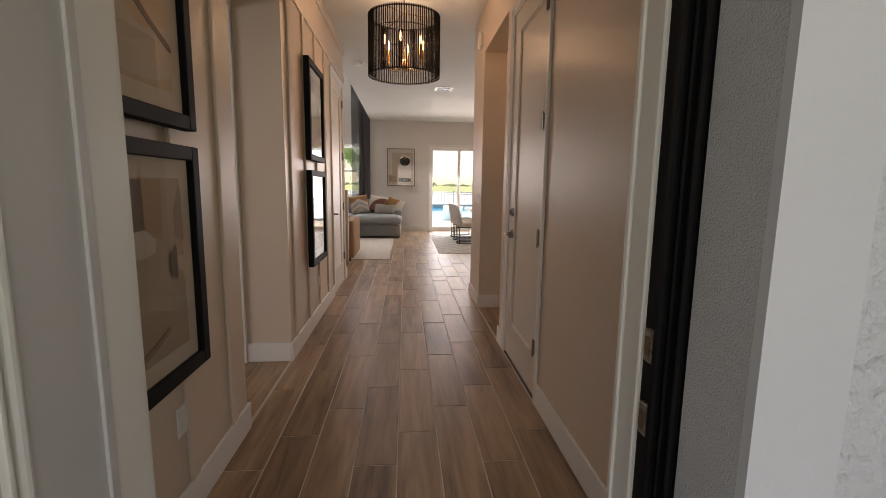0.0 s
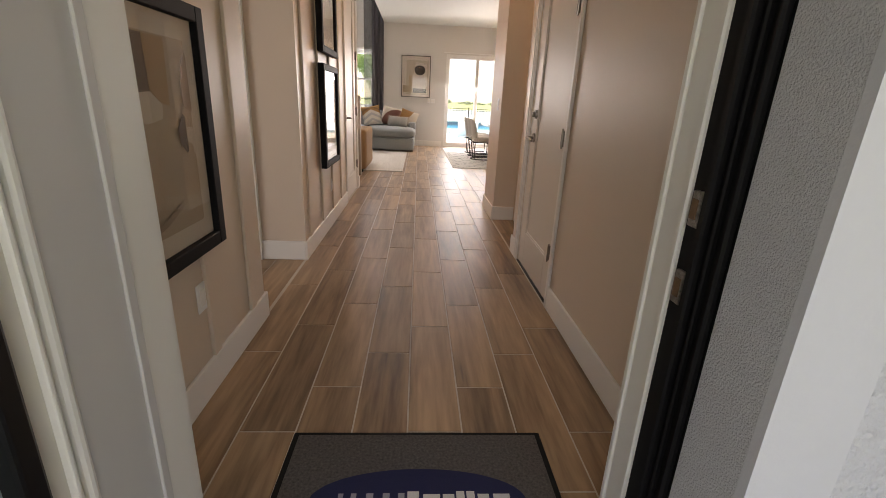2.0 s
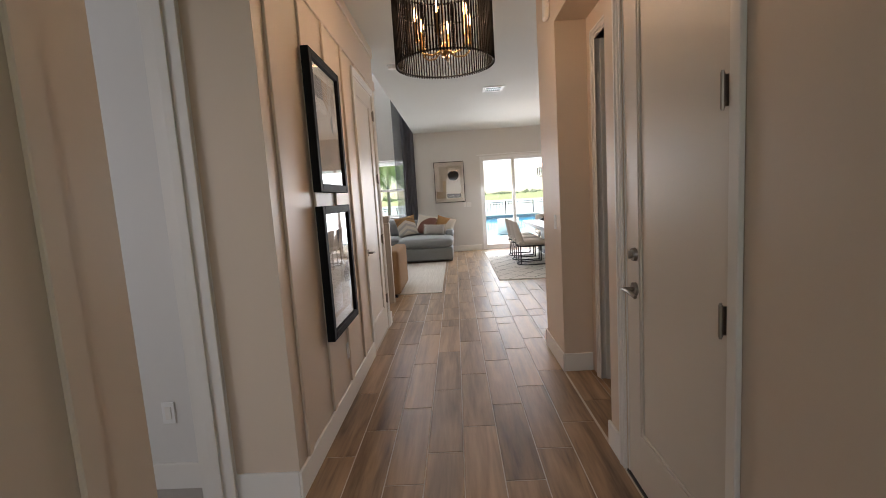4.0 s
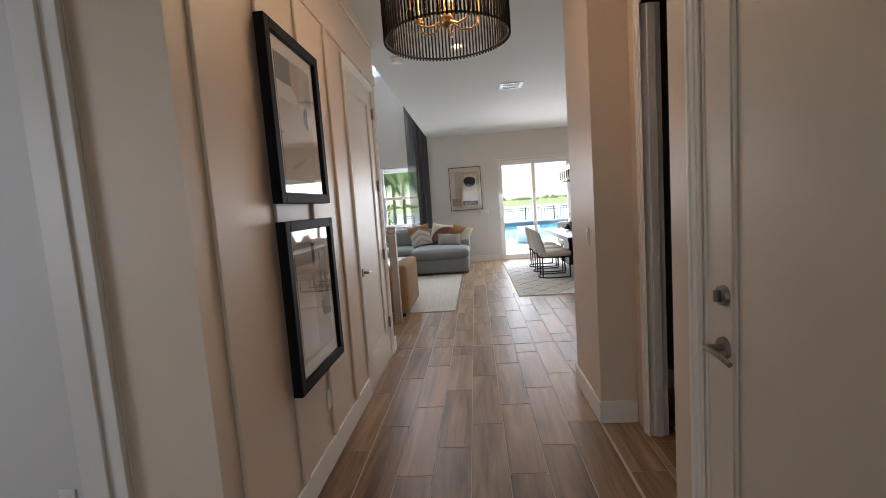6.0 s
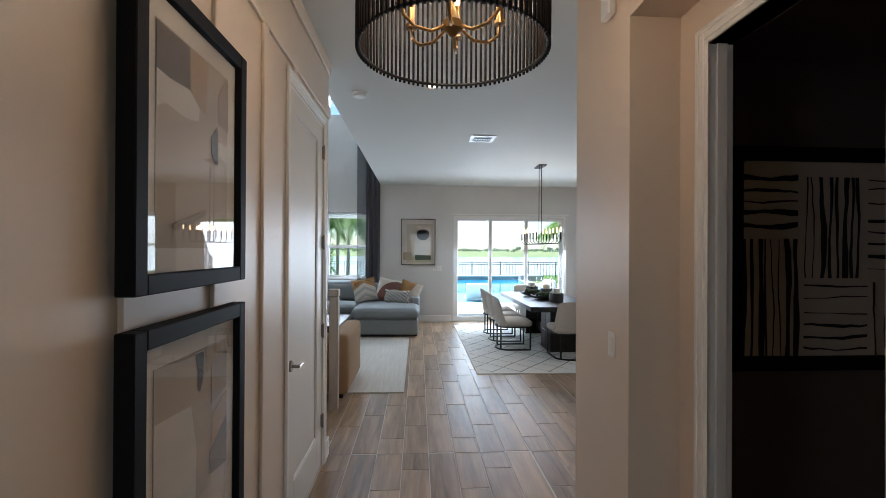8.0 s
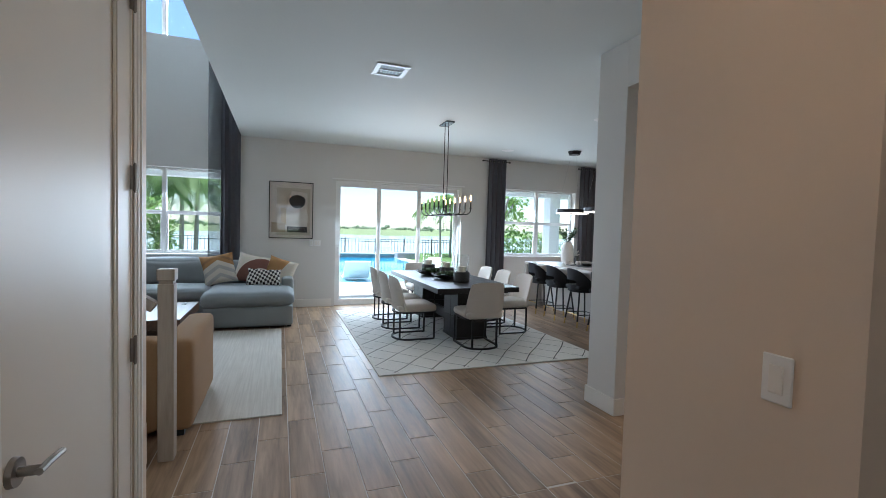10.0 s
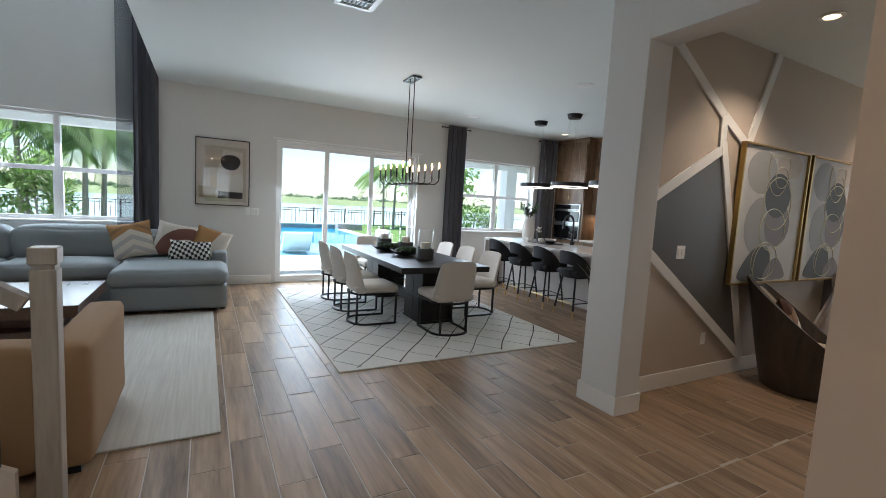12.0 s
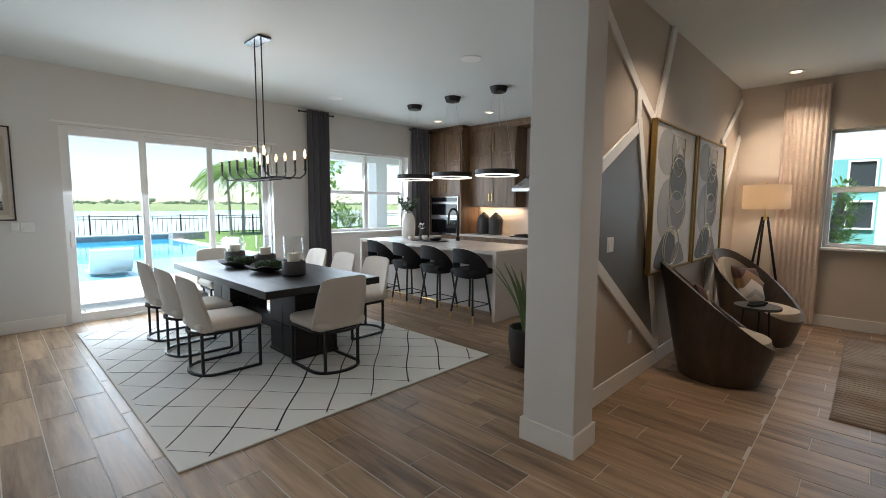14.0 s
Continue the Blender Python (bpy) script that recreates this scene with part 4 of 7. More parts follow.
# ---------------------------------------------------------------- soft furniture
def cushion(bm, x0, y0, z0, x1, y1, z1, r, bulge=0.0, n=10, m=None, wob=0.0, seed=0):
    """A padded block: rounded edges, swollen faces."""
    c = Vector(((x0 + x1) / 2, (y0 + y1) / 2, (z0 + z1) / 2))
    h = Vector(((x1 - x0) / 2, (y1 - y0) / 2, (z1 - z0) / 2))
    r = min(r, h.x * 0.99, h.y * 0.99, h.z * 0.99)
    cache = {}

    def vert(p):
        k = tuple(round(a, 4) for a in p)
        if k not in cache:
            q = Vector((p[0] * h.x, p[1] * h.y, p[2] * h.z))
            inner = Vector([max(-(h[i] - r), min(h[i] - r, q[i])) for i in range(3)])
            d = q - inner
            q = inner + (d.normalized() * r if d.length > 1e-6 else d)
            if bulge:
                f = [1 - abs(p[i]) ** 2.5 for i in range(3)]
                q.z += math.copysign(bulge, p[2]) * f[0] * f[1] * abs(p[2])
                q.x += math.copysign(bulge * 0.5, p[0]) * f[1] * f[2] * abs(p[0])
                q.y += math.copysign(bulge * 0.5, p[1]) * f[0] * f[2] * abs(p[1])
            if wob:
                q += noise.noise_vector(q * 4 + Vector((seed, seed * 2, 0))) * wob
            q += c
            cache[k] = bm.verts.new(m @ q if m is not None else q)
        return cache[k]
    g = [math.sin(math.pi / 2 * (-1 + 2 * i / n)) if n > 4 else -1 + 2 * i / n for i in range(n + 1)]
    for ax in range(3):
        for s in (-1, 1):
            for i in range(n):
                for j in range(n):
                    quad = []
                    for a, b in ((i, j), (i + 1, j), (i + 1, j + 1), (i, j + 1)):
                        p = [0, 0, 0]
                        p[ax], p[(ax + 1) % 3], p[(ax + 2) % 3] = s, g[a], g[b]
                        quad.append(vert(p))
                    if s < 0:
                        quad.reverse()
                    try:
                        bm.faces.new(quad)
                    except ValueError:
                        pass
    return bm


def pillow_mesh(bm, w, h, t, n=14, m=None, seed=0):
    """A scatter pillow with pinched corners; it stands in x and z, thick along y."""
    for s in (-1, 1):
        grid = []
        for j in range(n + 1):
            row = []
            for i in range(n + 1):
                u, v = -1 + 2 * i / n, -1 + 2 * j / n
                puff = (max(0, 1 - u * u) * max(0, 1 - v * v)) ** 0.38
                pinch = 1 - 0.07 * (1 - abs(v)) * abs(u) ** 4 - 0.0
                x = u * w / 2 * (1 - 0.08 * (1 - v * v) * abs(u))
                z = v * h / 2 * (1 - 0.08 * (1 - u * u) * abs(v))
                q = Vector((x, s * puff * t / 2, z + h / 2))
                q += noise.noise_vector(q * 7 + Vector((seed, 0, 0))) * 0.006
                row.append(bm.verts.new(m @ q if m is not None else q))
            grid.append(row)
        for j in range(n):
            for i in range(n):
                q = (grid[j][i], grid[j][i + 1], grid[j + 1][i + 1], grid[j + 1][i])
                bm.faces.new(q if s < 0 else q[::-1])
    bmesh.ops.remove_doubles(bm, verts=bm.verts, dist=0.004)


M_SOFA = mat("grey_linen", (0.26, 0.28, 0.285), 0.9, grain=0.15, grain_scale=220, bump=0.5, bump_scale=420, stain=0.08, stain_scale=3)
M_CAMEL = mat("camel_boucle", (0.33, 0.2, 0.1), 0.92, grain=0.15, grain_scale=260, bump=0.5, bump_scale=420)
sofa = thing("sofa", "grey linen sectional sofa with a deep chaise", "sofa")
bm = bmesh.new()
cushion(bm, -1.42, 11.33, 0.03, -0.20, 12.93, 0.33, 0.04, wob=0.006)
part("chaise_base", bm, M_SOFA, sofa, "", True)
bm = bmesh.new()
cushion(bm, -1.44, 11.28, 0.33, -0.19, 12.65, 0.53, 0.09, 0.03, 14, wob=0.014, seed=3)
part("chaise_cushion", bm, M_SOFA, sofa, "", True)
bm = bmesh.new()
cushion(bm, -0.36, 12.1, 0.33, -0.17, 12.93, 0.66, 0.05, wob=0.006)
part("arm", bm, M_SOFA, sofa, "", True)
bm = bmesh.new()
cushion(bm, -3.9, 11.95, 0.03, -1.43, 12.93, 0.33, 0.04)
part("seat_base", bm, M_SOFA, sofa, "", True)
for i, (a, b) in enumerate(((-2.62, -1.44), (-3.85, -2.63))):
    bm = bmesh.new()
    cushion(bm, a, 11.9, 0.33, b, 12.62, 0.53, 0.08, 0.03, 12, wob=0.014, seed=i + 5)
    part("seat_cushion", bm, M_SOFA, sofa, "", True)
for i, (a, b) in enumerate(((-1.42, -0.22), (-2.62, -1.44), (-3.85, -2.63))):
    bm = bmesh.new()
    cushion(bm, a, 12.58, 0.5, b, 12.92, 0.92 if i else 0.88, 0.1, 0.04, 12, wob=0.014, seed=i + 9)
    part("back_cushion", bm, M_SOFA, sofa, "", True)
for x, y in ((-0.25, 11.4), (-1.35, 11.4), (-0.25, 12.85), (-3.8, 12.05), (-3.8, 12.85)):
    bm = bmesh.new()
    cube(bm, x - 0.03, y - 0.03, 0.0125, x + 0.03, y + 0.03, 0.04)
    part("foot", bm, M_BLACK, sofa)


def check_mat(name, a, b, sx, sz):
    m = bpy.data.materials.new(name)
    m.use_nodes = True
    n, l = m.node_tree.nodes, m.node_tree.links
    co, mp, ck = n.new("ShaderNodeTexCoord"), n.new("ShaderNodeMapping"), n.new("ShaderNodeTexChecker")
    mp.inputs["Scale"].default_value = (sx, 0.01, sz)
    mp.inputs["Rotation"].default_value = (0, radians(20), 0)
    ck.inputs["Scale"].default_value = 1.0
    ck.inputs["Color1"].default_value, ck.inputs["Color2"].default_value = (*a, 1), (*b, 1)
    l.new(co.outputs["Object"], mp.inputs[0])
    l.new(mp.outputs[0], ck.inputs["Vector"])
    l.new(ck.outputs[0], n["Principled BSDF"].inputs["Base Color"])
    n["Principled BSDF"].inputs["Roughness"].default_value = 0.85
    return m


def pillow(label, x, y, z, w, h, t, lean, turn, roll, material, seed=0):
    bm = bmesh.new()
    pillow_mesh(bm, w, h, t, seed=seed)
    o = solid("throw_pillow", bm, material, label, "pillow", "sofa pillows", smooth=True)
    o.matrix_world = pose(x, y, z, lean, roll, turn)
    return o


def block_mat(name, kind, stops, cx=0.0, cz=0.25):
    """Woven colour fields: kind 'chevron' (height under a V), 'arc' (distance from a point) or 'slant' (across a diagonal)."""
    m = mat(name, stops[0][1], 0.9, grain=0.12, grain_scale=240, bump=0.5, bump_scale=380)
    n, l = m.node_tree.nodes, m.node_tree.links

    def calc(op, a, b):
        q = n.new("ShaderNodeMath")
        q.operation = op
        for k, v in enumerate((a, b)):
            if isinstance(v, float):
                q.inputs[k].default_value = v
            else:
                l.new(v, q.inputs[k])
        return q.outputs[0]
    co, sx = n.new("ShaderNodeTexCoord"), n.new("ShaderNodeSeparateXYZ")
    l.new(co.outputs["Object"], sx.inputs[0])
    x, z = calc('SUBTRACT', sx.outputs["X"], cx), calc('SUBTRACT', sx.outputs["Z"], cz)
    if kind == 'chevron':
        f = calc('ADD', z, calc('MULTIPLY', calc('ABSOLUTE', x, 0.0), 0.55))
    elif kind == 'arc':
        f = calc('SQRT', calc('ADD', calc('MULTIPLY', x, x), calc('MULTIPLY', z, z)), 0.0)
    else:
        f = calc('ADD', x, calc('MULTIPLY', z, -0.35))
    f = calc('ADD', f, 0.5)
    cr = n.new("ShaderNodeValToRGB")
    cr.color_ramp.interpolation = 'CONSTANT'
    while len(cr.color_ramp.elements) < len(stops):
        cr.color_ramp.elements.new(0.9)
    for i, (pos, c) in enumerate(stops):
        cr.color_ramp.elements[i].position, cr.color_ramp.elements[i].color = pos, (*c, 1)
    l.new(f, cr.inputs[0])
    mx = n.new("ShaderNodeMix")
    mx.data_type, mx.blend_type = 'RGBA', 'MULTIPLY'
    mx.inputs["Factor"].default_value = 0.25
    ns = n.new("ShaderNodeTexNoise")
    ns.inputs["Scale"].default_value = 90
    l.new(co.outputs["Object"], ns.inputs["Vector"])
    l.new(cr.outputs[0], mx.inputs["A"])
    l.new(ns.outputs["Color"], mx.inputs["B"])
    l.new(mx.outputs["Result"], n["Principled BSDF"].inputs["Base Color"])
    return m


PALE, BRICK, CARAMEL, TAWNY, SILVER = (0.72, 0.66, 0.57), (0.22, 0.1, 0.075), (0.42, 0.23, 0.09), (0.3, 0.17, 0.08), (0.5, 0.48, 0.45)
pillow("caramel throw pillow with a cream chevron, leaning on the sofa", -1.27, 12.36, 0.55, 0.50, 0.50, 0.16, -18, 12, -10,
       block_mat("pillow_chevron", 'chevron', [(0.0, PALE), (0.36, SILVER), (0.42, PALE), (0.5, SILVER), (0.56, PALE), (0.64, CARAMEL), (0.7, TAWNY), (0.75, CARAMEL)]), 1)
pillow("cream throw pillow with a brick red arc, leaning on the sofa", -0.90, 12.42, 0.55, 0.50, 0.50, 0.15, -20, -8, 12,
       block_mat("pillow_arc", 'arc', [(0.0, PALE), (0.72, BRICK), (0.89, PALE)], 0.2, 0.06), 2)
pillow("caramel and cream throw pillow leaning on the arm", -0.46, 12.42, 0.55, 0.50, 0.44, 0.15, -24, -16, 16,
       block_mat("pillow_caramel", 'slant', [(0.0, CARAMEL), (0.54, PALE)]), 3)
pillow("black and white patterned lumbar pillow on the chaise", -0.64, 12.08, 0.545, 0.52, 0.28, 0.14, -22, -4, 3, check_mat("pillow_check", (0.02, 0.02, 0.02), (0.72, 0.69, 0.64), 30, 24), 4)

chair = thing("lounge_chair", "camel upholstered lounge chair with straight padded arms", "armchair")
for nm, a in (("arm", (-1.17, 7.86, 0.05, -0.955, 8.93, 0.70)), ("arm", (-2.05, 7.86, 0.05, -1.84, 8.93, 0.70)), ("backrest", (-1.84, 7.86, 0.05, -1.17, 8.08, 0.70))):
    bm = bmesh.new()
    cushion(bm, *a, 0.05, 0.012, 12, wob=0.006)
    part(nm, bm, M_CAMEL, chair, "", True)
bm = bmesh.new()
cushion(bm, -1.84, 8.08, 0.05, -1.17, 8.9, 0.3, 0.03)
part("seat_base", bm, M_CAMEL, chair, "", True)
bm = bmesh.new()
cushion(bm, -1.83, 8.1, 0.3, -1.18, 8.92, 0.46, 0.06, 0.02)
part("seat_cushion", bm, M_CAMEL, chair, "", True)
for x in (-1.05, -1.95):
    for y in (7.95, 8.82):
        bm = bmesh.new()
        cube(bm, x - 0.03, y - 0.03, 0, x + 0.03, y + 0.03, 0.06)
        part("foot", bm, M_BLACK, chair)

M_WALNUT = wood_mat("walnut", (0.03, 0.015, 0.009), (0.13, 0.065, 0.036), rough=0.3, axis=(12, 1.4, 12))
ct = thing("coffee_table", "dark walnut block coffee table with a thick top", "table", -2.05, 10.6, 0.012)
bm = bmesh.new()
cube(bm, -0.62, -0.62, 0.32, 0.62, 0.62, 0.43, 0.006)
part("top", bm, M_WALNUT, ct)
bm = bmesh.new()
cube(bm, -0.5, -0.55, 0.0, 0.55, 0.5, 0.2, 0.005)
cube(bm, -0.4, -0.4, 0.2, 0.45, 0.4, 0.32, 0.005)
part("base", bm, M_WALNUT, ct)


# ---------------------------------------------------------------- rugs
def rug(name, label, x0, y0, x1, y1, h, material, n=1):
    bm = bmesh.new()
    cube(bm, x0, y0, 0.0005, x1, y1, h, 0.004, segs=2)
    return solid(name, bm, material, label, "rug")


def ribbed_mat(name, a, b, scale, axis='X', streak=0.5):
    m = mat(name, a, 0.95, grain=0.25, grain_scale=260, bump=0.7, bump_scale=420, stain=0.08, stain_scale=3)
    n, l = m.node_tree.nodes, m.node_tree.links
    co, mp, ns, mx = n.new("ShaderNodeTexCoord"), n.new("ShaderNodeMapping"), n.new("ShaderNodeTexNoise"), n.new("ShaderNodeMix")
    mp.inputs["Scale"].default_value = (scale, 1.5, 1) if axis == 'X' else (1.5, scale, 1)
    ns.inputs["Scale"].default_value, ns.inputs["Detail"].default_value = 1.0, 3
    l.new(co.outputs["Object"], mp.inputs[0])
    l.new(mp.outputs[0], ns.inputs["Vector"])
    bs = n["Principled BSDF"]
    src = bs.inputs["Base Color"].links[0].from_socket
    mx.data_type = 'RGBA'
    rm = n.new("ShaderNodeMapRange")
    rm.inputs["From Min"].default_value, rm.inputs["From Max"].default_value, rm.inputs["To Max"].default_value = 0.35, 0.7, streak
    l.new(ns.outputs["Fac"], rm.inputs["Value"])
    l.new(rm.outputs[0], mx.inputs["Factor"])
    l.new(src, mx.inputs["A"])
    mx.inputs["B"].default_value = (*b, 1)
    l.new(mx.outputs["Result"], bs.inputs["Base Color"])
    return m


rug("living_rug", "pale beige low-pile area rug with faint streaks", -3.9, 8.08, -0.36, 11.26, 0.012, ribbed_mat("rug_beige", (0.62, 0.59, 0.53), (0.44, 0.4, 0.35), 60))
dr = thing("dining_rug", "cream wool rug with thin black diamond lines", "rug", 0.575, 8.79, 0)
RW, RL = 2.785, 3.77
bm = bmesh.new()
cube(bm, 0, 0, 0.0005, RW, RL, 0.0125, 0.004)
part("wool_field", bm, mat("rug_cream", (0.76, 0.74, 0.7), 0.95, grain=0.2, grain_scale=240, bump=0.9, bump_scale=300, stain=0.06, stain_scale=4), dr)
M_LINE = mat("rug_line", (0.03, 0.028, 0.027), 0.95, grain=0.3, grain_scale=200)
dx, dy = 0.395, 0.455
for fam in (1, -1):
    k = -14
    while k < 18:
        pts = []
        for s in range(0, 121):
            y = -0.2 + s * (RL + 0.4) / 120
            x = k * dx + fam * y * dx / dy + (0.128 if fam > 0 else 0.254) + 0.014 * math.sin(3.1 * y + k) + 0.01 * math.sin(9.0 * y + 2 * k * fam)
            pts.append((x, y))
        pts = [p for p in pts if 0.012 < p[0] < RW - 0.012 and 0.012 < p[1] < RL - 0.012]
        if len(pts) > 3:
            bm = bmesh.new()
            prev = None
            w = (0.0075 if fam > 0 else 0.004) + 0.0012 * math.sin(k * 1.7)
            for x, y in pts:
                ring = (bm.verts.new((x - w, y, 0.0128)), bm.verts.new((x, y, 0.0142)), bm.verts.new((x + w, y, 0.0128)))
                if prev:
                    bm.faces.new((prev[0], prev[1], ring[1], ring[0]))
                    bm.faces.new((prev[1], prev[2], ring[2], ring[1]))
                prev = ring
            part("black_line", bm, M_LINE, dr)
        k += 1

# ---------------------------------------------------------------- dining table and chairs
M_EBONY = wood_mat("ebony_wood", (0.006, 0.005, 0.005), (0.02, 0.018, 0.017), rough=0.42, axis=(16, 1.6, 16), bump=0.2)
M_EBONY.node_tree.nodes["Principled BSDF"].inputs["Specular IOR Level"].default_value = 0.28
tbl = thing("dining_table", "black wooden double pedestal dining table", "table", 2.13, 11.04, 0.0125)
bm = bmesh.new()
cube(bm, -0.6, -1.29, 0.675, 0.6, 1.29, 0.745, 0.004)
part("tabletop", bm, M_EBONY, tbl)
bm = bmesh.new()
cube(bm, -0.5, -1.15, 0.645, 0.5, 1.15, 0.675)
part("apron", bm, M_EBONY, tbl)
for s in (-1, 1):
    bm = bmesh.new()
    cube(bm, -0.2, s * 0.8 - 0.24, 0.03, 0.2, s * 0.8 + 0.24, 0.64)
    pd = part("pedestal", bm, M_EBONY, tbl)
    for sx in (-1, 1):
        for sy in (-1, 1):
            for z0, z1 in ((0.03, 0.3), (0.308, 0.645)):
                bm = bmesh.new()
                cx, cy = sx * 0.114, s * 0.8 + sy * 0.135
                cube(bm, cx - 0.11, cy - 0.131, z0, cx + 0.11, cy + 0.131, z1, 0.003, segs=1)
                part("block", bm, M_EBONY, pd)
    bm = bmesh.new()
    cube(bm, -0.235, s * 0.8 - 0.275, 0, 0.235, s * 0.8 + 0.275, 0.03, 0.003, segs=1)
    part("plinth", bm, M_EBONY, pd)
bm = bmesh.new()
cube(bm, -0.03, -0.55, 0.1, 0.03, 0.55, 0.25)
part("stretcher", bm, M_EBONY, tbl)

M_FABRIC = mat("oatmeal_fabric", (0.58, 0.53, 0.47), 0.9, grain=0.12, grain_scale=260, bump=0.4, bump_scale=420)
dch = thing("dining_chair", "oatmeal upholstered dining chair on a black metal sled base", "chair", group="chairs round the table")
bm = bmesh.new()
cushion(bm, -0.25, -0.27, 0.385, 0.25, 0.27, 0.485, 0.045, 0.012)
part("seat", bm, M_FABRIC, dch, "", True)
bm = bmesh.new()
# backrest: a shell that wraps a little round the seat, at y = -0.27, leaning back
n, rows = 16, 10
lay_f, lay_b = [], []
for j in range(rows + 1):
    v = j / rows
    rf, rb = [], []
    for i in range(n + 1):
        u = -1 + 2 * i / n
        half = 0.255 - 0.035 * v ** 2
        curve = 0.075 * abs(u) ** 2.6 * (1 - 0.45 * v)
        top = 0.86 - 0.03 * abs(u) ** 4
        z = 0.40 + (top - 0.40) * v
        y = -0.245 - 0.085 * v + curve
        th = 0.03 * (1 - 0.5 * abs(u) ** 6) * (1 - 0.6 * v ** 8)
        rf.append(bm.verts.new((half * u, y + th, z)))
        rb.append(bm.verts.new((half * u * 1.03, y - th, z + 0.004)))
    lay_f.append(rf)
    lay_b.append(rb)
for j in range(rows):
    for i in range(n):
        bm.faces.new((lay_f[j][i], lay_f[j + 1][i], lay_f[j + 1][i + 1], lay_f[j][i + 1]))
        bm.faces.new((lay_b[j][i], lay_b[j][i + 1], lay_b[j + 1][i + 1], lay_b[j + 1][i]))
    bm.faces.new((lay_f[j][0], lay_b[j][0], lay_b[j + 1][0], lay_f[j + 1][0]))
    bm.faces.new((lay_f[j][n], lay_f[j + 1][n], lay_b[j + 1][n], lay_b[j][n]))
for i in range(n):
    bm.faces.new((lay_f[rows][i], lay_b[rows][i], lay_b[rows][i + 1], lay_f[rows][i + 1]))
    bm.faces.new((lay_f[0][i], lay_f[0][i + 1], lay_b[0][i + 1], lay_b[0][i]))
part("backrest", bm, M_FABRIC, dch, "", True)
bm = bmesh.new()
arc = [(0.23 * math.cos(a), -0.12 - 0.17 * math.sin(a)) for a in [math.pi * k / 14 for k in range(15)]]
loop = [(0.23, 0.24)] + arc + [(-0.23, 0.24)]
tube(bm, [(x, y, 0.012) for x, y in loop], 0.011, square=True)
part("sled_base", bm, M_BLACK, dch)
bm = bmesh.new()
tube(bm, [(x, y, 0.376) for x, y in loop], 0.011, square=True, closed=True)
part("seat_frame", bm, M_BLACK, dch)
for x, y in ((0.23, 0.235), (-0.23, 0.235), (0.17, -0.235), (-0.17, -0.235)):
    bm = bmesh.new()
    tube(bm, [(x, y, 0.012), (x, y, 0.376)], 0.011, square=True)
    part("leg", bm, M_BLACK, dch)
spots = [(1.38, 10.33, -90), (1.38, 11.02, -90), (1.38, 11.72, -90), (2.88, 10.36, 90), (2.88, 11.04, 90), (2.88, 11.72, 90), (2.08, 9.70, 0), (2.13, 12.42, 180)]
dch.matrix_world = pose(*spots[0][:2], 0.0125, 0, 0, spots[0][2])
for x, y, r in spots[1:]:
    copy_thing(dch, pose(x, y, 0.0125, 0, 0, r))

# things on the table
M_CLEAR = glass_mat("clear_glass", (0.98, 0.99, 0.99))
M_WAX = mat("candle_wax", (0.72, 0.66, 0.55), 0.5, stain=0.05)
M_STONE = mat("dark_ceramic", (0.035, 0.034, 0.033), 0.55, grain=0.3, grain_scale=60, bump=0.4)
M_MOSS = mat("moss", (0.02, 0.04, 0.012), 0.95, grain=0.6, grain_scale=60, bump=1.0, bump_scale=90)
TZ = 0.0125 + 0.745
for x, y, h in ((2.09, 11.85, 0.25), (2.22, 11.28, 0.27), (2.15, 10.45, 0.3)):
    hb = thing("hurricane_candle", "cream pillar candle in a glass hurricane on a dark base", "candle holder", x, y, TZ, group="table candles")
    hb.scale = (1.5, 1.5, 1.36)
    bm = bmesh.new()
    lathe(bm, [(0.072, 0), (0.08, 0.008), (0.08, 0.10), (0.074, 0.112), (0.068, 0.112), (0.066, 0.10)])
    part("base", bm, M_STONE, hb, "", True)
    bm = bmesh.new()
    cone(bm, 0, 0, 0.1, 0.17, 0.042)
    part("candle", bm, M_WAX, hb, "", True)
    bm = bmesh.new()
    cone(bm, 0, 0, 0.17, 0.182, 0.0015, segs=6)
    part("wick", bm, M_BLACK, hb)
    bm = bmesh.new()
    s = 32
    for r, fl in ((0.066, 1), (0.063, -1)):
        a = [bm.verts.new((r * math.cos(2 * math.pi * i / s), r * math.sin(2 * math.pi * i / s), 0.108)) for i in range(s)]
        b = [bm.verts.new((r * math.cos(2 * math.pi * i / s), r * math.sin(2 * math.pi * i / s), h)) for i in range(s)]
        for i in range(s):
            j = (i + 1) % s
            bm.faces.new((a[i], a[j], b[j], b[i]) if fl > 0 else (a[i], b[i], b[j], a[j]))
    part("glass", bm, pane_mat("hurricane_glass", (0.96, 0.97, 0.97)), hb, "clear glass cylinder", True).visible_shadow = False
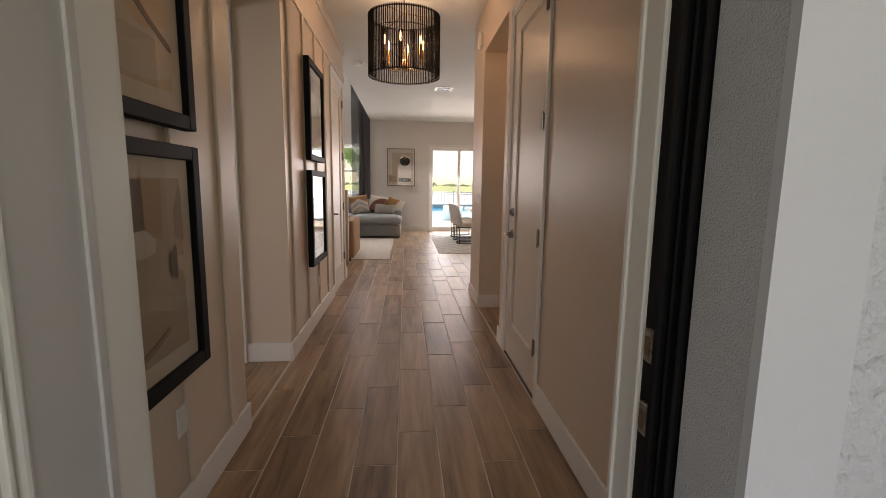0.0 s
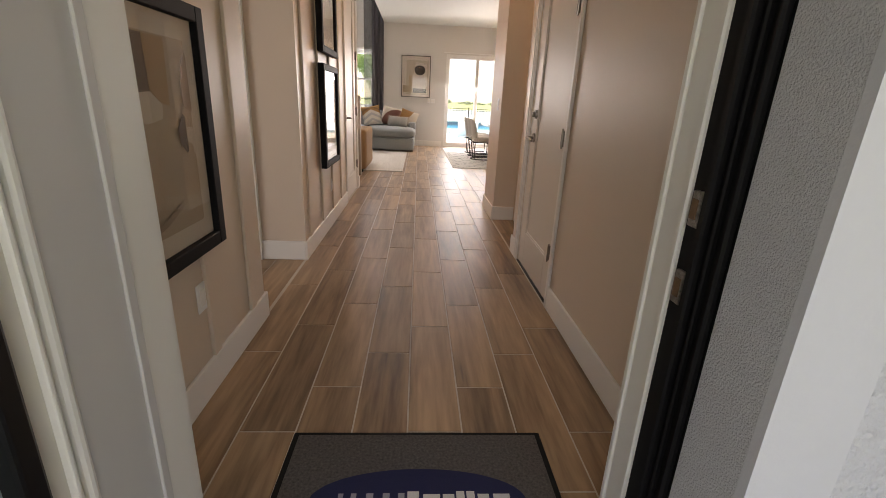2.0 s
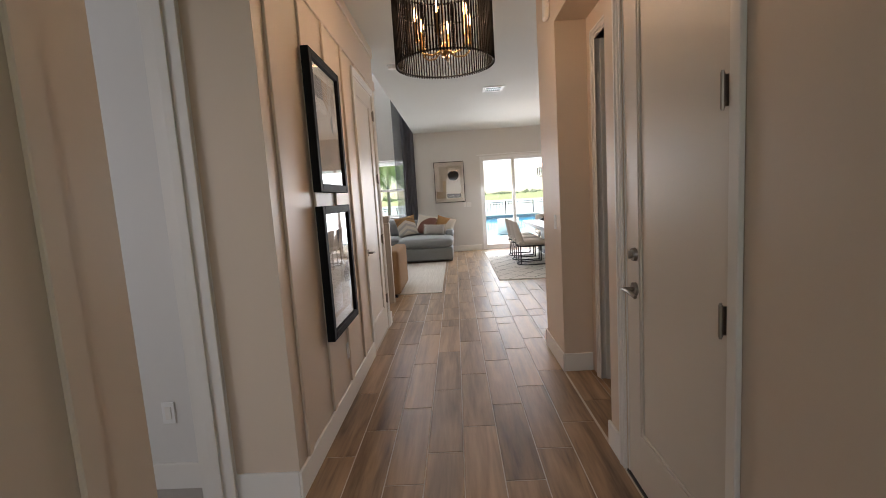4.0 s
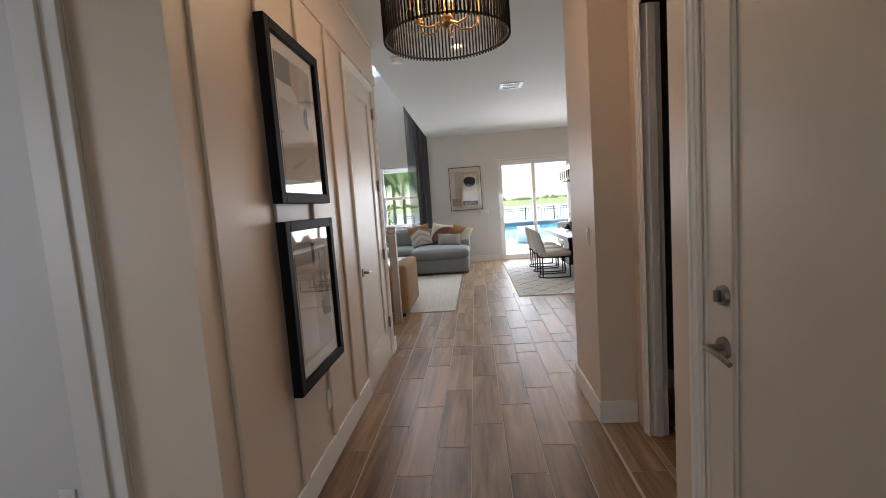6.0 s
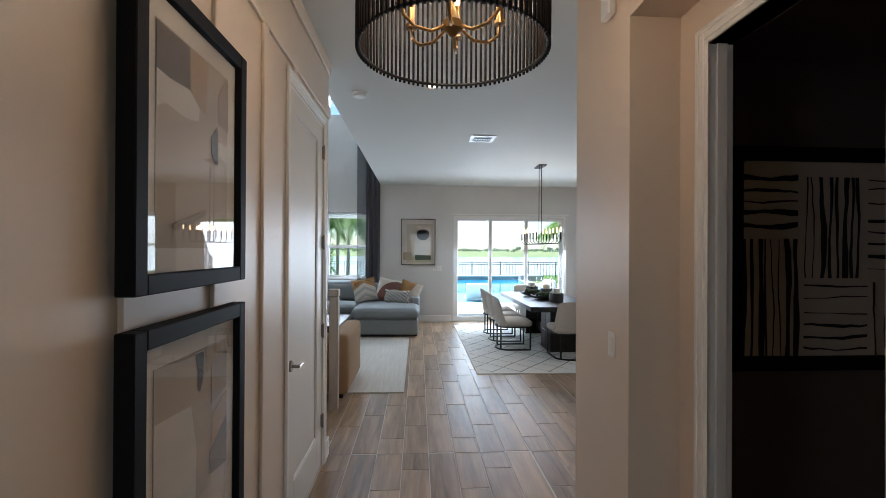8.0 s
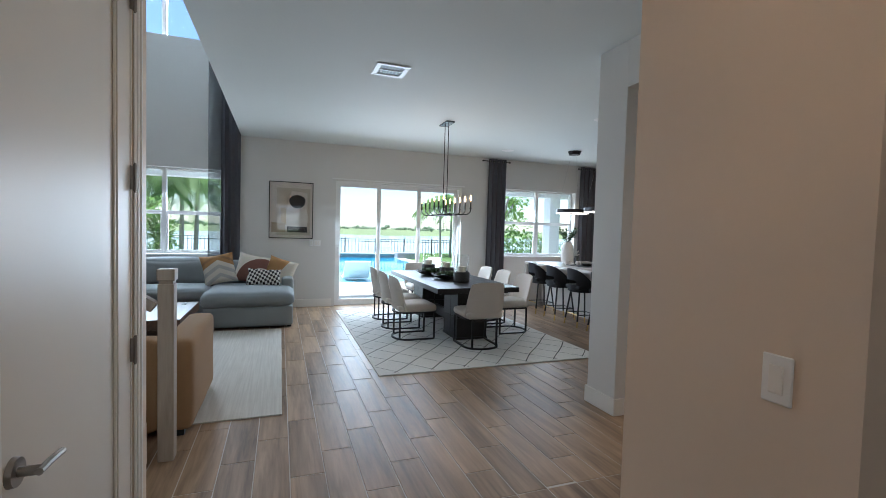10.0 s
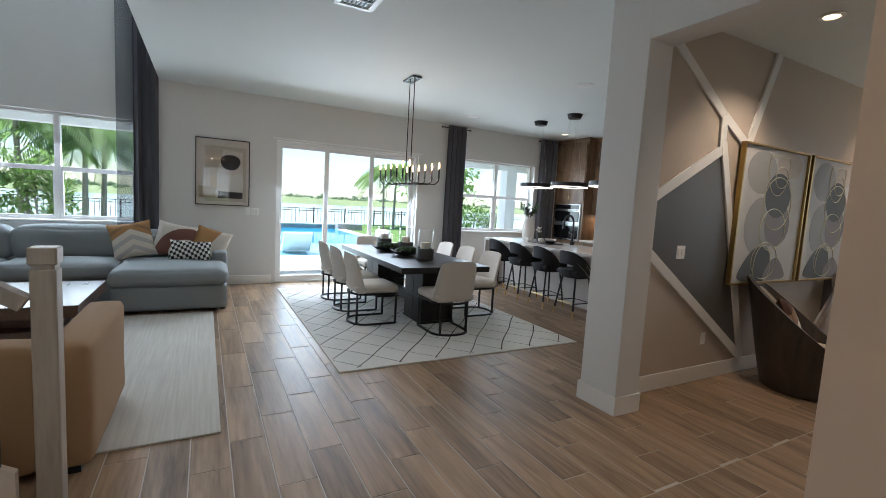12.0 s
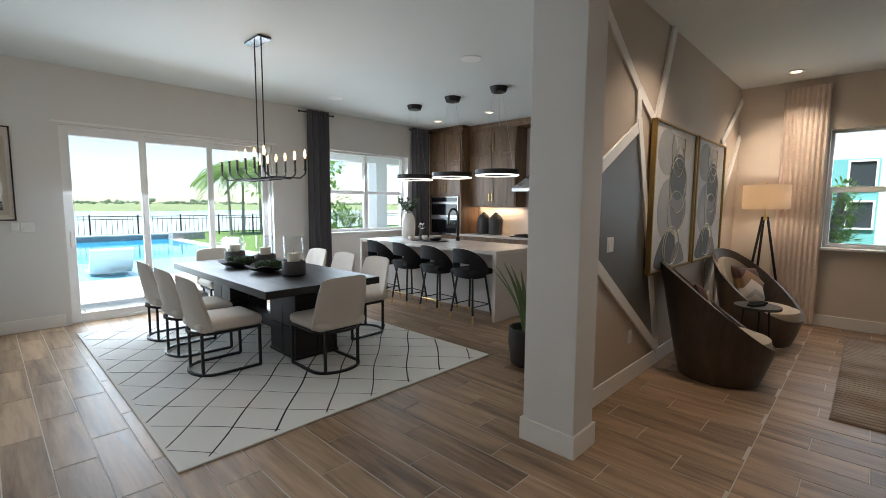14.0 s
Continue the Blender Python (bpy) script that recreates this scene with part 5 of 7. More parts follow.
for k, (x, y) in enumerate(((2.01, 11.44), (2.06, 10.86))):
    bw = thing("moss_bowl", "dark ruffled bowl filled with moss", "bowl", x, y, TZ, 20 * k, group="table bowls")
    bw.scale = (1.3, 1.3, 1.25)
    bm = bmesh.new()
    rings = []
    for r, z in ((0.05, 0.0), (0.09, 0.012), (0.15, 0.035), (0.185, 0.06), (0.18, 0.062), (0.145, 0.042), (0.08, 0.022)):
        rings.append([bm.verts.new(((r + 0.018 * (r > 0.12) * math.sin(5 * a)) * math.cos(a), 0.85 * (r + 0.018 * (r > 0.12) * math.sin(5 * a)) * math.sin(a), z + 0.012 * (r > 0.12) * math.sin(5 * a + 1)))
                      for a in [2 * math.pi * i / 40 for i in range(40)]])
    for a, b in zip(rings, rings[1:]):
        for i in range(40):
            bm.faces.new((a[i], a[(i + 1) % 40], b[(i + 1) % 40], b[i]))
    bm.faces.new(rings[0][::-1])
    bm.faces.new(rings[-1])
    part("dish", bm, M_STONE, bw, "", True)
    bm = bmesh.new()
    rnd = random.Random(k)
    for i in range(26):
        a, r = rnd.uniform(0, 6.28), 0.11 * math.sqrt(rnd.random())
        ball(bm, r * math.cos(a), 0.85 * r * math.sin(a), 0.05 + rnd.uniform(0, 0.02), rnd.uniform(0.024, 0.042), u=8, v=6)
    for v in bm.verts:
        v.co += noise.noise_vector(v.co * 60) * 0.006
    part("moss", bm, M_MOSS, bw, "dark green moss mounds")

# dining chandelier
LX, LY = 1.90, 10.58
dl = thing("linear_chandelier", "black linear chandelier with two rows of candle bulbs", "chandelier", LX, LY, 0)
bm = bmesh.new()
cube(bm, -0.065, -0.16, 3.075, 0.065, 0.16, 3.0985, 0.003, segs=1)
part("canopy", bm, mat("dark_chrome", (0.12, 0.12, 0.13), 0.15, metal=1.0), dl)
for s in (-1, 1):
    bm = bmesh.new()
    tube(bm, [(0, s * 0.075, 1.76), (0, s * 0.075, 3.08)], 0.0065, 8)
    part("down_rod", bm, M_BLACK, dl)
bm = bmesh.new()
tube(bm, [(0, -0.5, 1.745), (0, 0.5, 1.745)], 0.007, square=True)
part("spine", bm, M_BLACK, dl)
for i in range(6):
    yy = -0.5 + i * 0.2
    for s in (-1, 1):
        bm = bmesh.new()
        tube(bm, [(0, yy, 1.745), (s * 0.15, yy, 1.745), (s * 0.2, yy, 1.79), (s * 0.2, yy, 1.83)], 0.006, square=True)
        arm = part("arm", bm, M_BLACK, dl)
        bm = bmesh.new()
        cone(bm, s * 0.2, yy, 1.825, 1.835, 0.018, segs=16)
        cone(bm, s * 0.2, yy, 1.835, 1.935, 0.011, segs=12)
        part("candle_sleeve", bm, M_BLACK, arm)
        bm = bmesh.new()
        lathe(bm, [(0.006, 0), (0.01, 0.012), (0.0135, 0.03), (0.011, 0.052), (0.007, 0.07), (0.001, 0.085)], s * 0.2, yy, 1.935, 12)
        part("bulb", bm, M_BULB, arm, "lit clear flame bulb", True).visible_shadow = False
for yy in (-0.4, 0.0, 0.4):
    bulb("bulb_light", LX, LY + yy, 1.97, 1.4, 0.03)

# abstract picture on the garden wall
M_THINBLACK = mat("thin_black_frame", (0.01, 0.01, 0.01), 0.35)
P_SOFT = paint("canvas_blush", (0.68, 0.62, 0.58))
P_WARMW = paint("canvas_white", (0.74, 0.71, 0.68))
P_DOT = paint("canvas_black", (0.02, 0.02, 0.025))
dot = [(0.64 + 0.19 * math.cos(a) * (1 + 0.06 * math.sin(3 * a)), 0.66 + 0.125 * math.sin(a) * (1 + 0.05 * math.cos(2 * a))) for a in [2 * math.pi * i / 14 for i in range(14)]]
picture("abstract_art", "framed blush abstract print with a black oval", -0.205, FW, 1.29, 0, 0.775, 1.045, 0.014, 0.035, 0.0, P_SOFT,
        [(P_LIGHT, [(0.16, 0.05), (0.95, 0.05), (0.95, 0.9), (0.16, 0.9)], 0), (P_SOFT, [(0.3, 0.2), (0.88, 0.2), (0.88, 0.82), (0.5, 0.86)], 0), (P_WARMW, [(0.36, 0.46), (0.62, 0.44), (0.86, 0.5), (0.84, 0.2), (0.34, 0.2)], 1),
         (P_DOT, dot, 1), (P_TAN, [(0.26, 0.24), (0.38, 0.24), (0.38, 0.54), (0.26, 0.54)], 0), (P_CHAR, [(0.4, 0.1), (0.88, 0.1), (0.88, 0.2), (0.4, 0.21)], 0), (P_BEIGE, [(0.04, 0.1), (0.36, 0.1), (0.36, 0.26), (0.04, 0.28)], 0)], M_THINBLACK, True, P_WARMW)

# ---------------------------------------------------------------- stairs
M_STAIRWOOD = wood_mat("stair_oak", (0.18, 0.14, 0.105), (0.4, 0.335, 0.265), rough=0.5, axis=(14, 14, 1.4))
st = thing("stairs", "grey-brown wooden staircase rising behind the newel post", "stairs", kind="structure")
for i in range(12):
    x = -1.24 - i * 0.27
    bm = bmesh.new()
    cube(bm, x - 0.30, 6.57, 0.178 * (i + 1) - 0.03, x + 0.02, 7.52, 0.178 * (i + 1), 0.008)
    part("tread", bm, M_STAIRWOOD, st)
    bm = bmesh.new()
    cube(bm, x - 0.27, 6.57, 0.0 if i < 1 else 0.178 * i, x, 7.52, 0.178 * (i + 1) - 0.03)
    part("riser", bm, M_TRIM, st)
bm = bmesh.new()
pr = [(-1.16, 0.0), (-4.5, 0.0), (-4.5, 2.36), (-1.16, 0.26)]
for yy in (7.521, 7.56):
    for p in pr:
        bm.verts.new((p[0], yy, p[1]))
bm.verts.ensure_lookup_table()
v = bm.verts
bm.faces.new(v[0:4])
bm.faces.new(v[4:8])
for i in range(4):
    j = (i + 1) % 4
    bm.faces.new((v[i], v[j], v[4 + j], v[4 + i]))
part("stringer", bm, M_HALL_WARMED, st)
rl = thing("stair_rail", "grey-brown oak newel post and handrail with black balusters", "railing")
NX, NY = -1.055, 7.587
bm = bmesh.new()
cube(bm, NX - 0.045, NY - 0.045, 0.001, NX + 0.045, NY + 0.045, 1.13, 0.004, segs=1)
cube(bm, NX - 0.039, NY - 0.039, 1.13, NX + 0.039, NY + 0.039, 1.15)
cube(bm, NX - 0.05, NY - 0.05, 1.15, NX + 0.05, NY + 0.05, 1.225, 0.006, segs=1)
part("newel_post", bm, M_STAIRWOOD, rl)
bm = bmesh.new()
sl_ = 0.178 / 0.27
pts = [(NX - 0.06, NY - 0.04, 0.99), (NX - 0.06 - 3.0, NY - 0.04, 0.99 + 3.0 * sl_)]
tube(bm, pts, 0.032, square=True)
part("handrail", bm, M_STAIRWOOD, rl)
for i in range(22):
    x = NX - 0.16 - i * 0.125
    zt = 0.99 + (NX - 0.06 - x) * sl_
    bm = bmesh.new()
    tube(bm, [(x, NY - 0.05, max(0.2, zt - 0.86)), (x, NY - 0.05, zt)], 0.007, square=True)
    part("baluster", bm, M_BLACK, rl)

# ---------------------------------------------------------------- kitchen
M_QUARTZ = mat("quartz", (0.62, 0.58, 0.55), 0.16, stain=0.1, stain_scale=2.5, grain=0.02)
M_CAB = wood_mat("cabinet_walnut", (0.085, 0.05, 0.027), (0.25, 0.155, 0.088), rough=0.4, axis=(10, 10, 1.0), vary=0.12)
M_STEEL = mat("stainless", (0.5, 0.5, 0.5), 0.28, metal=1.0, grain=0.05)
M_OVENGLASS = mat("oven_glass", (0.006, 0.006, 0.007), 0.06)
isl = thing("kitchen_island", "pale quartz waterfall island", "kitchen island")
bm = bmesh.new()
cube(bm, 4.38, 9.5, 0.87, 5.5, 12.4, 0.92, 0.003, segs=1)
part("worktop", bm, M_QUARTZ, isl)
for a, b in ((9.5, 9.55), (12.35, 12.4)):
    bm = bmesh.new()
    cube(bm, 4.38, a, 0.001, 5.5, b, 0.87, 0.002, segs=1)
    part("waterfall_end", bm, M_QUARTZ, isl)
bm = bmesh.new()
cube(bm, 4.74, 9.551, 0.09, 5.47, 12.349, 0.87)
cube(bm, 4.8, 9.56, 0.001, 5.42, 12.34, 0.09)
part("carcass", bm, mat("island_panel", (0.5, 0.47, 0.44), 0.45), isl)

M_VELVET = mat("black_velvet", (0.013, 0.013, 0.016), 0.85, grain=0.3, grain_scale=120, bump=0.3)
stool = thing("bar_stool", "black velvet bar stool with a rounded back and gold-tipped legs", "stool", group="island stools")
bm = bmesh.new()
cone(bm, 0, 0, 0.56, 0.6, 0.17, 0.2, 28)
cushion(bm, -0.21, -0.2, 0.6, 0.21, 0.22, 0.68, 0.038, 0.01)
part("seat", bm, M_VELVET, stool, "", True)
bm = bmesh.new()
seg = 22
f, b = [], []
for j in range(11):
    v = j / 10
    rf, rb = [], []
    for i in range(seg + 1):
        u = -1 + 2 * i / seg
        a = u * radians(96)
        hgt = 0.37 * (1 - 0.62 * abs(u) ** 2.4)
        z = 0.58 + hgt * v + 0.0
        r = 0.215 + 0.02 * v
        rf.append(bm.verts.new(((r - 0.012) * math.sin(a), -(r - 0.012) * math.cos(a) * 1.02, z)))
        rb.append(bm.verts.new(((r + 0.016) * math.sin(a), -(r + 0.016) * math.cos(a) * 1.02, z)))
    f.append(rf)
    b.append(rb)
for j in range(10):
    for i in range(seg):
        if j in (3, 4) and 7 <= i <= 14:      # the slot above the seat
            for q in ((f[j][i], b[j][i], b[j][i + 1], f[j][i + 1]),) if j == 3 else ((f[j + 1][i], f[j + 1][i + 1], b[j + 1][i + 1], b[j + 1][i]),):
                bm.faces.new(q)
            continue
        bm.faces.new((f[j][i], f[j + 1][i], f[j + 1][i + 1], f[j][i + 1]))
        bm.faces.new((b[j][i], b[j][i + 1], b[j + 1][i + 1], b[j + 1][i]))
    bm.faces.new((f[j][0], b[j][0], b[j + 1][0], f[j + 1][0]))
    bm.faces.new((f[j][seg], f[j + 1][seg], b[j + 1][seg], b[j][seg]))
for i in range(seg):
    bm.faces.new((f[10][i], b[10][i], b[10][i + 1], f[10][i + 1]))
    bm.faces.new((f[0][i], f[0][i + 1], b[0][i + 1], b[0][i]))
part("backrest", bm, M_VELVET, stool, "", True)
M_GOLD = mat("gold_metal", (0.6, 0.42, 0.16), 0.28, metal=1.0)
for sx in (-1, 1):
    for sy in (-1, 1):
        bm = bmesh.new()
        tube(bm, [(sx * 0.13, sy * 0.13, 0.57), (sx * 0.185, sy * 0.185, 0.1)], 0.014, 10)
        leg = part("leg", bm, M_BLACK, stool, "", True)
        bm = bmesh.new()
        tube(bm, [(sx * 0.185, sy * 0.185, 0.1), (sx * 0.197, sy * 0.197, 0.0)], 0.012, 10)
        part("tip", bm, M_GOLD, leg, "gold leg tip", True)
for q, mt_ in (((-0.17, -0.17, 0.17, -0.17), M_GOLD), ((-0.17, 0.17, 0.17, 0.17), M_BLACK), ((-0.17, -0.17, -0.17, 0.17), M_BLACK), ((0.17, -0.17, 0.17, 0.17), M_BLACK)):
    bm = bmesh.new()
    tube(bm, [(q[0], q[1], 0.2), (q[2], q[3], 0.2)], 0.007, 8)
    part("foot_bar", bm, mt_, stool)
stool.matrix_world = pose(4.33, 9.86, 0.001, 0, 0, -90)
for y in (10.46, 11.08, 11.70):
    copy_thing(stool, pose(4.33, y, 0.001, 0, 0, -90 + 6 * math.sin(y)))


def shaker(bm, x, y0, y1, z0, z1, s=0.055):
    """A door face towards -x with a recessed panel."""
    cube(bm, x - 0.02, y0, z0, x, y0 + s, z1, 0.0015, segs=1)
    cube(bm, x - 0.02, y1 - s, z0, x, y1, z1, 0.0015, segs=1)
    cube(bm, x - 0.02, y0 + s, z0, x, y1 - s, z0 + s, 0.0015, segs=1)
    cube(bm, x - 0.02, y0 + s, z1 - s, x, y1 - s, z1, 0.0015, segs=1)
    cube(bm, x - 0.012, y0 + s, z0 + s, x, y1 - s, z1 - s)


def cabinet(name, label, x0, x1, y0, y1, z0, z1, doors, pulls):
    """doors: (y0, y1, z0, z1) on the -x face; pulls: (y, z, upright)."""
    c = thing(name, label, "cabinet")
    bm = bmesh.new()
    cube(bm, x0, y0, z0, x1, y1, z1, 0.001, segs=1)
    part("body", bm, M_CAB, c)
    for i, d in enumerate(doors):
        bm = bmesh.new()
        shaker(bm, x0 - 0.001, *d)
        dd = part("door", bm, M_CAB, c)
        if i < len(pulls) and pulls[i]:
            y, z, up = pulls[i]
            bm = bmesh.new()
            a = (0, 0.07) if up else (0.07, 0)
            tube(bm, [(x0 - 0.022, y - a[0], z - a[1]), (x0 - 0.045, y - a[0], z - a[1]), (x0 - 0.045, y + a[0], z + a[1]), (x0 - 0.022, y + a[0], z + a[1])], 0.005, square=True)
            part("handle", bm, M_GOLD, dd, "slim brass bar handle")
    return c


cabinet("oven_tower", "walnut tall cabinet holding a double wall oven", 6.70, 7.286, 12.16, 13.07, 0.001, 2.98,
        [(12.18, 12.612, 1.72, 2.38), (12.618, 13.05, 1.72, 2.38), (12.18, 12.612, 2.4, 2.96), (12.618, 13.05, 2.4, 2.96), (12.18, 13.05, 0.1, 0.8)],
        [(12.57, 1.86, True), (12.66, 1.86, True), None, None, (12.6, 0.7, False)])
ov = thing("double_oven", "stainless double wall oven with black glass doors", "oven")
bm = bmesh.new()
cube(bm, 6.672, 12.22, 0.88, 6.699, 13.0, 1.68, 0.004, segs=1)
part("fascia", bm, M_STEEL, ov)
for a, b in ((0.92, 1.2), (1.29, 1.52)):
    bm = bmesh.new()
    cube(bm, 6.655, 12.25, a, 6.671, 12.97, b, 0.004, segs=1)
    d = part("oven_door", bm, M_OVENGLASS, ov, "black glass oven door")
    bm = bmesh.new()
    tube(bm, [(6.62, 12.28, b + 0.03), (6.62, 12.94, b + 0.03)], 0.011, 10)
    for y in (12.32, 12.9):
        tube(bm, [(6.62, y, b + 0.03), (6.672, y, b + 0.03)], 0.007, 8)
    part("bar_handle", bm, M_STEEL, d, "", True)
bm = bmesh.new()
cube(bm, 6.664, 12.25, 1.57, 6.671, 12.97, 1.66)
part("control_panel", bm, M_OVENGLASS, ov)
cabinet("upper_cabinet", "walnut upper cabinet with slim brass handles", 6.95, 7.286, 11.0, 12.158, 1.47, 2.98,
        [(11.02, 11.575, 1.49, 2.5), (11.585, 12.14, 1.49, 2.5), (11.02, 11.575, 2.52, 2.96), (11.585, 12.14, 2.52, 2.96)],
        [(11.54, 1.66, True), (11.62, 1.66, True), (11.54, 2.62, True), (11.62, 2.62, True)])
cabinet("upper_cabinet", "walnut upper cabinet beyond the range hood", 6.95, 7.286, 8.2, 10.1, 1.47, 2.98, [(8.22, 9.14, 1.49, 2.5), (9.16, 10.08, 1.49, 2.5)], [])
cabinet("base_cabinet", "walnut base cabinets under a pale worktop", 6.69, 7.286, 8.0, 12.158, 0.1, 0.88,
        [(8.02 + i * 0.69, 8.02 + i * 0.69 + 0.68, 0.12, 0.86) for i in range(6)], [(8.36 + i * 0.69, 0.8, False) for i in range(6)])
bm = bmesh.new()
cube(bm, 6.72, 12.158, 2.98, 7.286, 13.07, 3.098)
cube(bm, 6.68, 12.12, 3.03, 7.286, 13.09, 3.098, 0.01)
cube(bm, 6.93, 8.2, 2.98, 7.286, 12.158, 3.098)
cube(bm, 6.91, 8.2, 3.03, 7.286, 12.12, 3.098, 0.01)
solid("cabinet_crown", bm, M_CAB, "walnut crown moulding on the kitchen cabinets", "trim", kind="structure")
bm = bmesh.new()
cube(bm, 6.65, 8.0, 0.88, 7.286, 12.158, 0.92, 0.003, segs=1)
solid("kitchen_worktop", bm, M_QUARTZ, "pale quartz worktop on the base cabinets", "worktop")
bm = bmesh.new()
cube(bm, 7.276, 8.0, 0.921, 7.287, 12.15, 2.97)
solid("backsplash", bm, mat("backsplash", (0.62, 0.57, 0.52), 0.2, stain=0.08), "pale polished backsplash behind the worktop", "backsplash", kind="structure")
hd = thing("range_hood", "stainless pyramid range hood", "hood")
bm = bmesh.new()
q = [(6.78, 10.12, 1.76), (6.78, 10.98, 1.76), (7.27, 10.98, 1.76), (7.27, 10.12, 1.76), (6.78, 10.12, 1.82), (6.78, 10.98, 1.82), (7.27, 10.98, 1.82), (7.27, 10.12, 1.82),
     (7.0, 10.4, 2.1), (7.0, 10.7, 2.1), (7.27, 10.7, 2.1), (7.27, 10.4, 2.1)]
vv = [bm.verts.new(p) for p in q]
bm.faces.new(vv[0:4][::-1])
for k in (0, 4):
    for i in range(4):
        j = (i + 1) % 4
        bm.faces.new((vv[k + i], vv[k + j], vv[k + 4 + j], vv[k + 4 + i]))
bm.faces.new(vv[8:12])
part("canopy", bm, M_STEEL, hd)
bm = bmesh.new()
cube(bm, 7.01, 10.41, 2.1, 7.27, 10.69, 3.098)
part("chimney", bm, M_STEEL, hd)
bm = bmesh.new()
cube(bm, 6.72, 10.15, 0.921, 7.2, 10.95, 0.935, 0.004)
ck = solid("cooktop", bm, M_OVENGLASS, "black gas cooktop on the worktop", "cooktop")
bm = bmesh.new()
for y in (10.3, 10.55, 10.8):
    for s in (-0.09, 0, 0.09):
        cube(bm, 6.78, y + s - 0.005, 0.936, 7.14, y + s + 0.005, 0.962)
part("grates", bm, M_BLACK, ck)
for y in (11.84, 11.54):
    jr = thing("stoneware_jar", "dark ribbed stoneware jar with a small lid", "jar", 7.05, y, 0.921, group="kitchen jars")
    bm = bmesh.new()
    lathe(bm, [(0.12, 0)] + [(0.135 + 0.004 * (i % 2), 0.01 + i * 0.026) for i in range(12)] + [(0.12, 0.34), (0.08, 0.39), (0.04, 0.41)])
    part("body", bm, M_STONE, jr, "", True)
    bm = bmesh.new()
    lathe(bm, [(0.038, 0.408), (0.04, 0.43), (0.02, 0.442)])
    part("lid", bm, M_STONE, jr, "", True)
d = bpy.data.lights.new("under_cabinet_light", 'AREA')
d.shape, d.size, d.size_y, d.energy, d.color = 'RECTANGLE', 0.06, 1.0, 2.4, (1.0, 0.66, 0.36)
o = new("under_cabinet_light", d)
o.matrix_world = pose(7.18, 11.58, 1.462)

# ring pendants
M_RINGGLOW = glow_mat("led_ring", (1.0, 0.86, 0.68), 1.7)
for y in (11.59, 10.75, 9.90):
    pn = thing("ring_pendant", "black ring pendant lamp with a lit underside on thin wires", "pendant lamp", 4.9, y, 0, group="island pendants")
    bm = bmesh.new()
    cone(bm, 0, 0, 3.03, 3.0985, 0.1, 0.125, 32)
    part("canopy", bm, M_BLACK, pn, "", True)
    bm = bmesh.new()
    s = 56
    for (r0, z0), (r1, z1) in zip(((0.305, 1.92), (0.305, 1.985), (0.245, 1.985), (0.245, 1.92)), ((0.305, 1.985), (0.245, 1.985), (0.245, 1.92), (0.305, 1.92))):
        va = [bm.verts.new((r0 * math.cos(2 * math.pi * i / s), r0 * math.sin(2 * math.pi * i / s), z0)) for i in range(s)]
        vb = [bm.verts.new((r1 * math.cos(2 * math.pi * i / s), r1 * math.sin(2 * math.pi * i / s), z1)) for i in range(s)]
        for i in range(s):
            bm.faces.new((va[i], va[(i + 1) % s], vb[(i + 1) % s], vb[i]))
    bmesh.ops.remove_doubles(bm, verts=bm.verts, dist=0.0005)
    rg = part("ring", bm, M_BLACK, pn, "", True)
    bm = bmesh.new()
    va = [bm.verts.new((0.3 * math.cos(2 * math.pi * i / s), 0.3 * math.sin(2 * math.pi * i / s), 1.917)) for i in range(s)]
    vb = [bm.verts.new((0.25 * math.cos(2 * math.pi * i / s), 0.25 * math.sin(2 * math.pi * i / s), 1.917)) for i in range(s)]
    vc = [bm.verts.new((0.3 * math.cos(2 * math.pi * i / s), 0.3 * math.sin(2 * math.pi * i / s), 1.908)) for i in range(s)]
    vd = [bm.verts.new((0.25 * math.cos(2 * math.pi * i / s), 0.25 * math.sin(2 * math.pi * i / s), 1.908)) for i in range(s)]
    for i in range(s):
        j = (i + 1) % s
        bm.faces.new((vc[i], vc[j], vd[j], vd[i]))
        bm.faces.new((va[i], va[j], vc[j], vc[i]))
        bm.faces.new((vb[i], vd[i], vd[j], vb[j]))
        bm.faces.new((va[i], vb[i], vb[j], va[j]))
    part("led_strip", bm, M_RINGGLOW, rg, "glowing white LED ring")
    for i in range(3):
        a = 2 * math.pi * i / 3 + 0.5
        bm = bmesh.new()
        tube(bm, [(0.275 * math.cos(a), 0.275 * math.sin(a), 1.985), (0.06 * math.cos(a), 0.06 * math.sin(a), 3.03)], 0.0013, 5)
        part("wire", bm, M_STEEL, pn)

# things on the island
fc = thing("kitchen_faucet", "matte black gooseneck kitchen faucet", "faucet", 5.32, 11.0, 0.92)
fc.scale = (1.3, 1.3, 1.3)
bm = bmesh.new()
tube(bm, [(0, 0, 0), (0, 0, 0.3)] + [(-0.085 + 0.085 * math.cos(a), 0, 0.3 + 0.1 * math.sin(a)) for a in [math.pi * k / 10 for k in range(1, 10)]] + [(-0.17, 0, 0.3), (-0.175, 0, 0.22)], 0.014, 10)
cone(bm, 0, 0, 0, 0.05, 0.027)
part("spout", bm, M_BLACK, fc, "", True)
bm = bmesh.new()
tube(bm, [(0, 0.015, 0.09), (0, 0.06, 0.12)], 0.007, 8)
part("lever", bm, M_BLACK, fc)
M_WHITECER = mat("white_ceramic", (0.66, 0.63, 0.59), 0.4, grain=0.04, bump=0.1)
M_LEAF = mat("leaf_green", (0.045, 0.1, 0.03), 0.5, grain=0.3, grain_scale=30, stain=0.3)


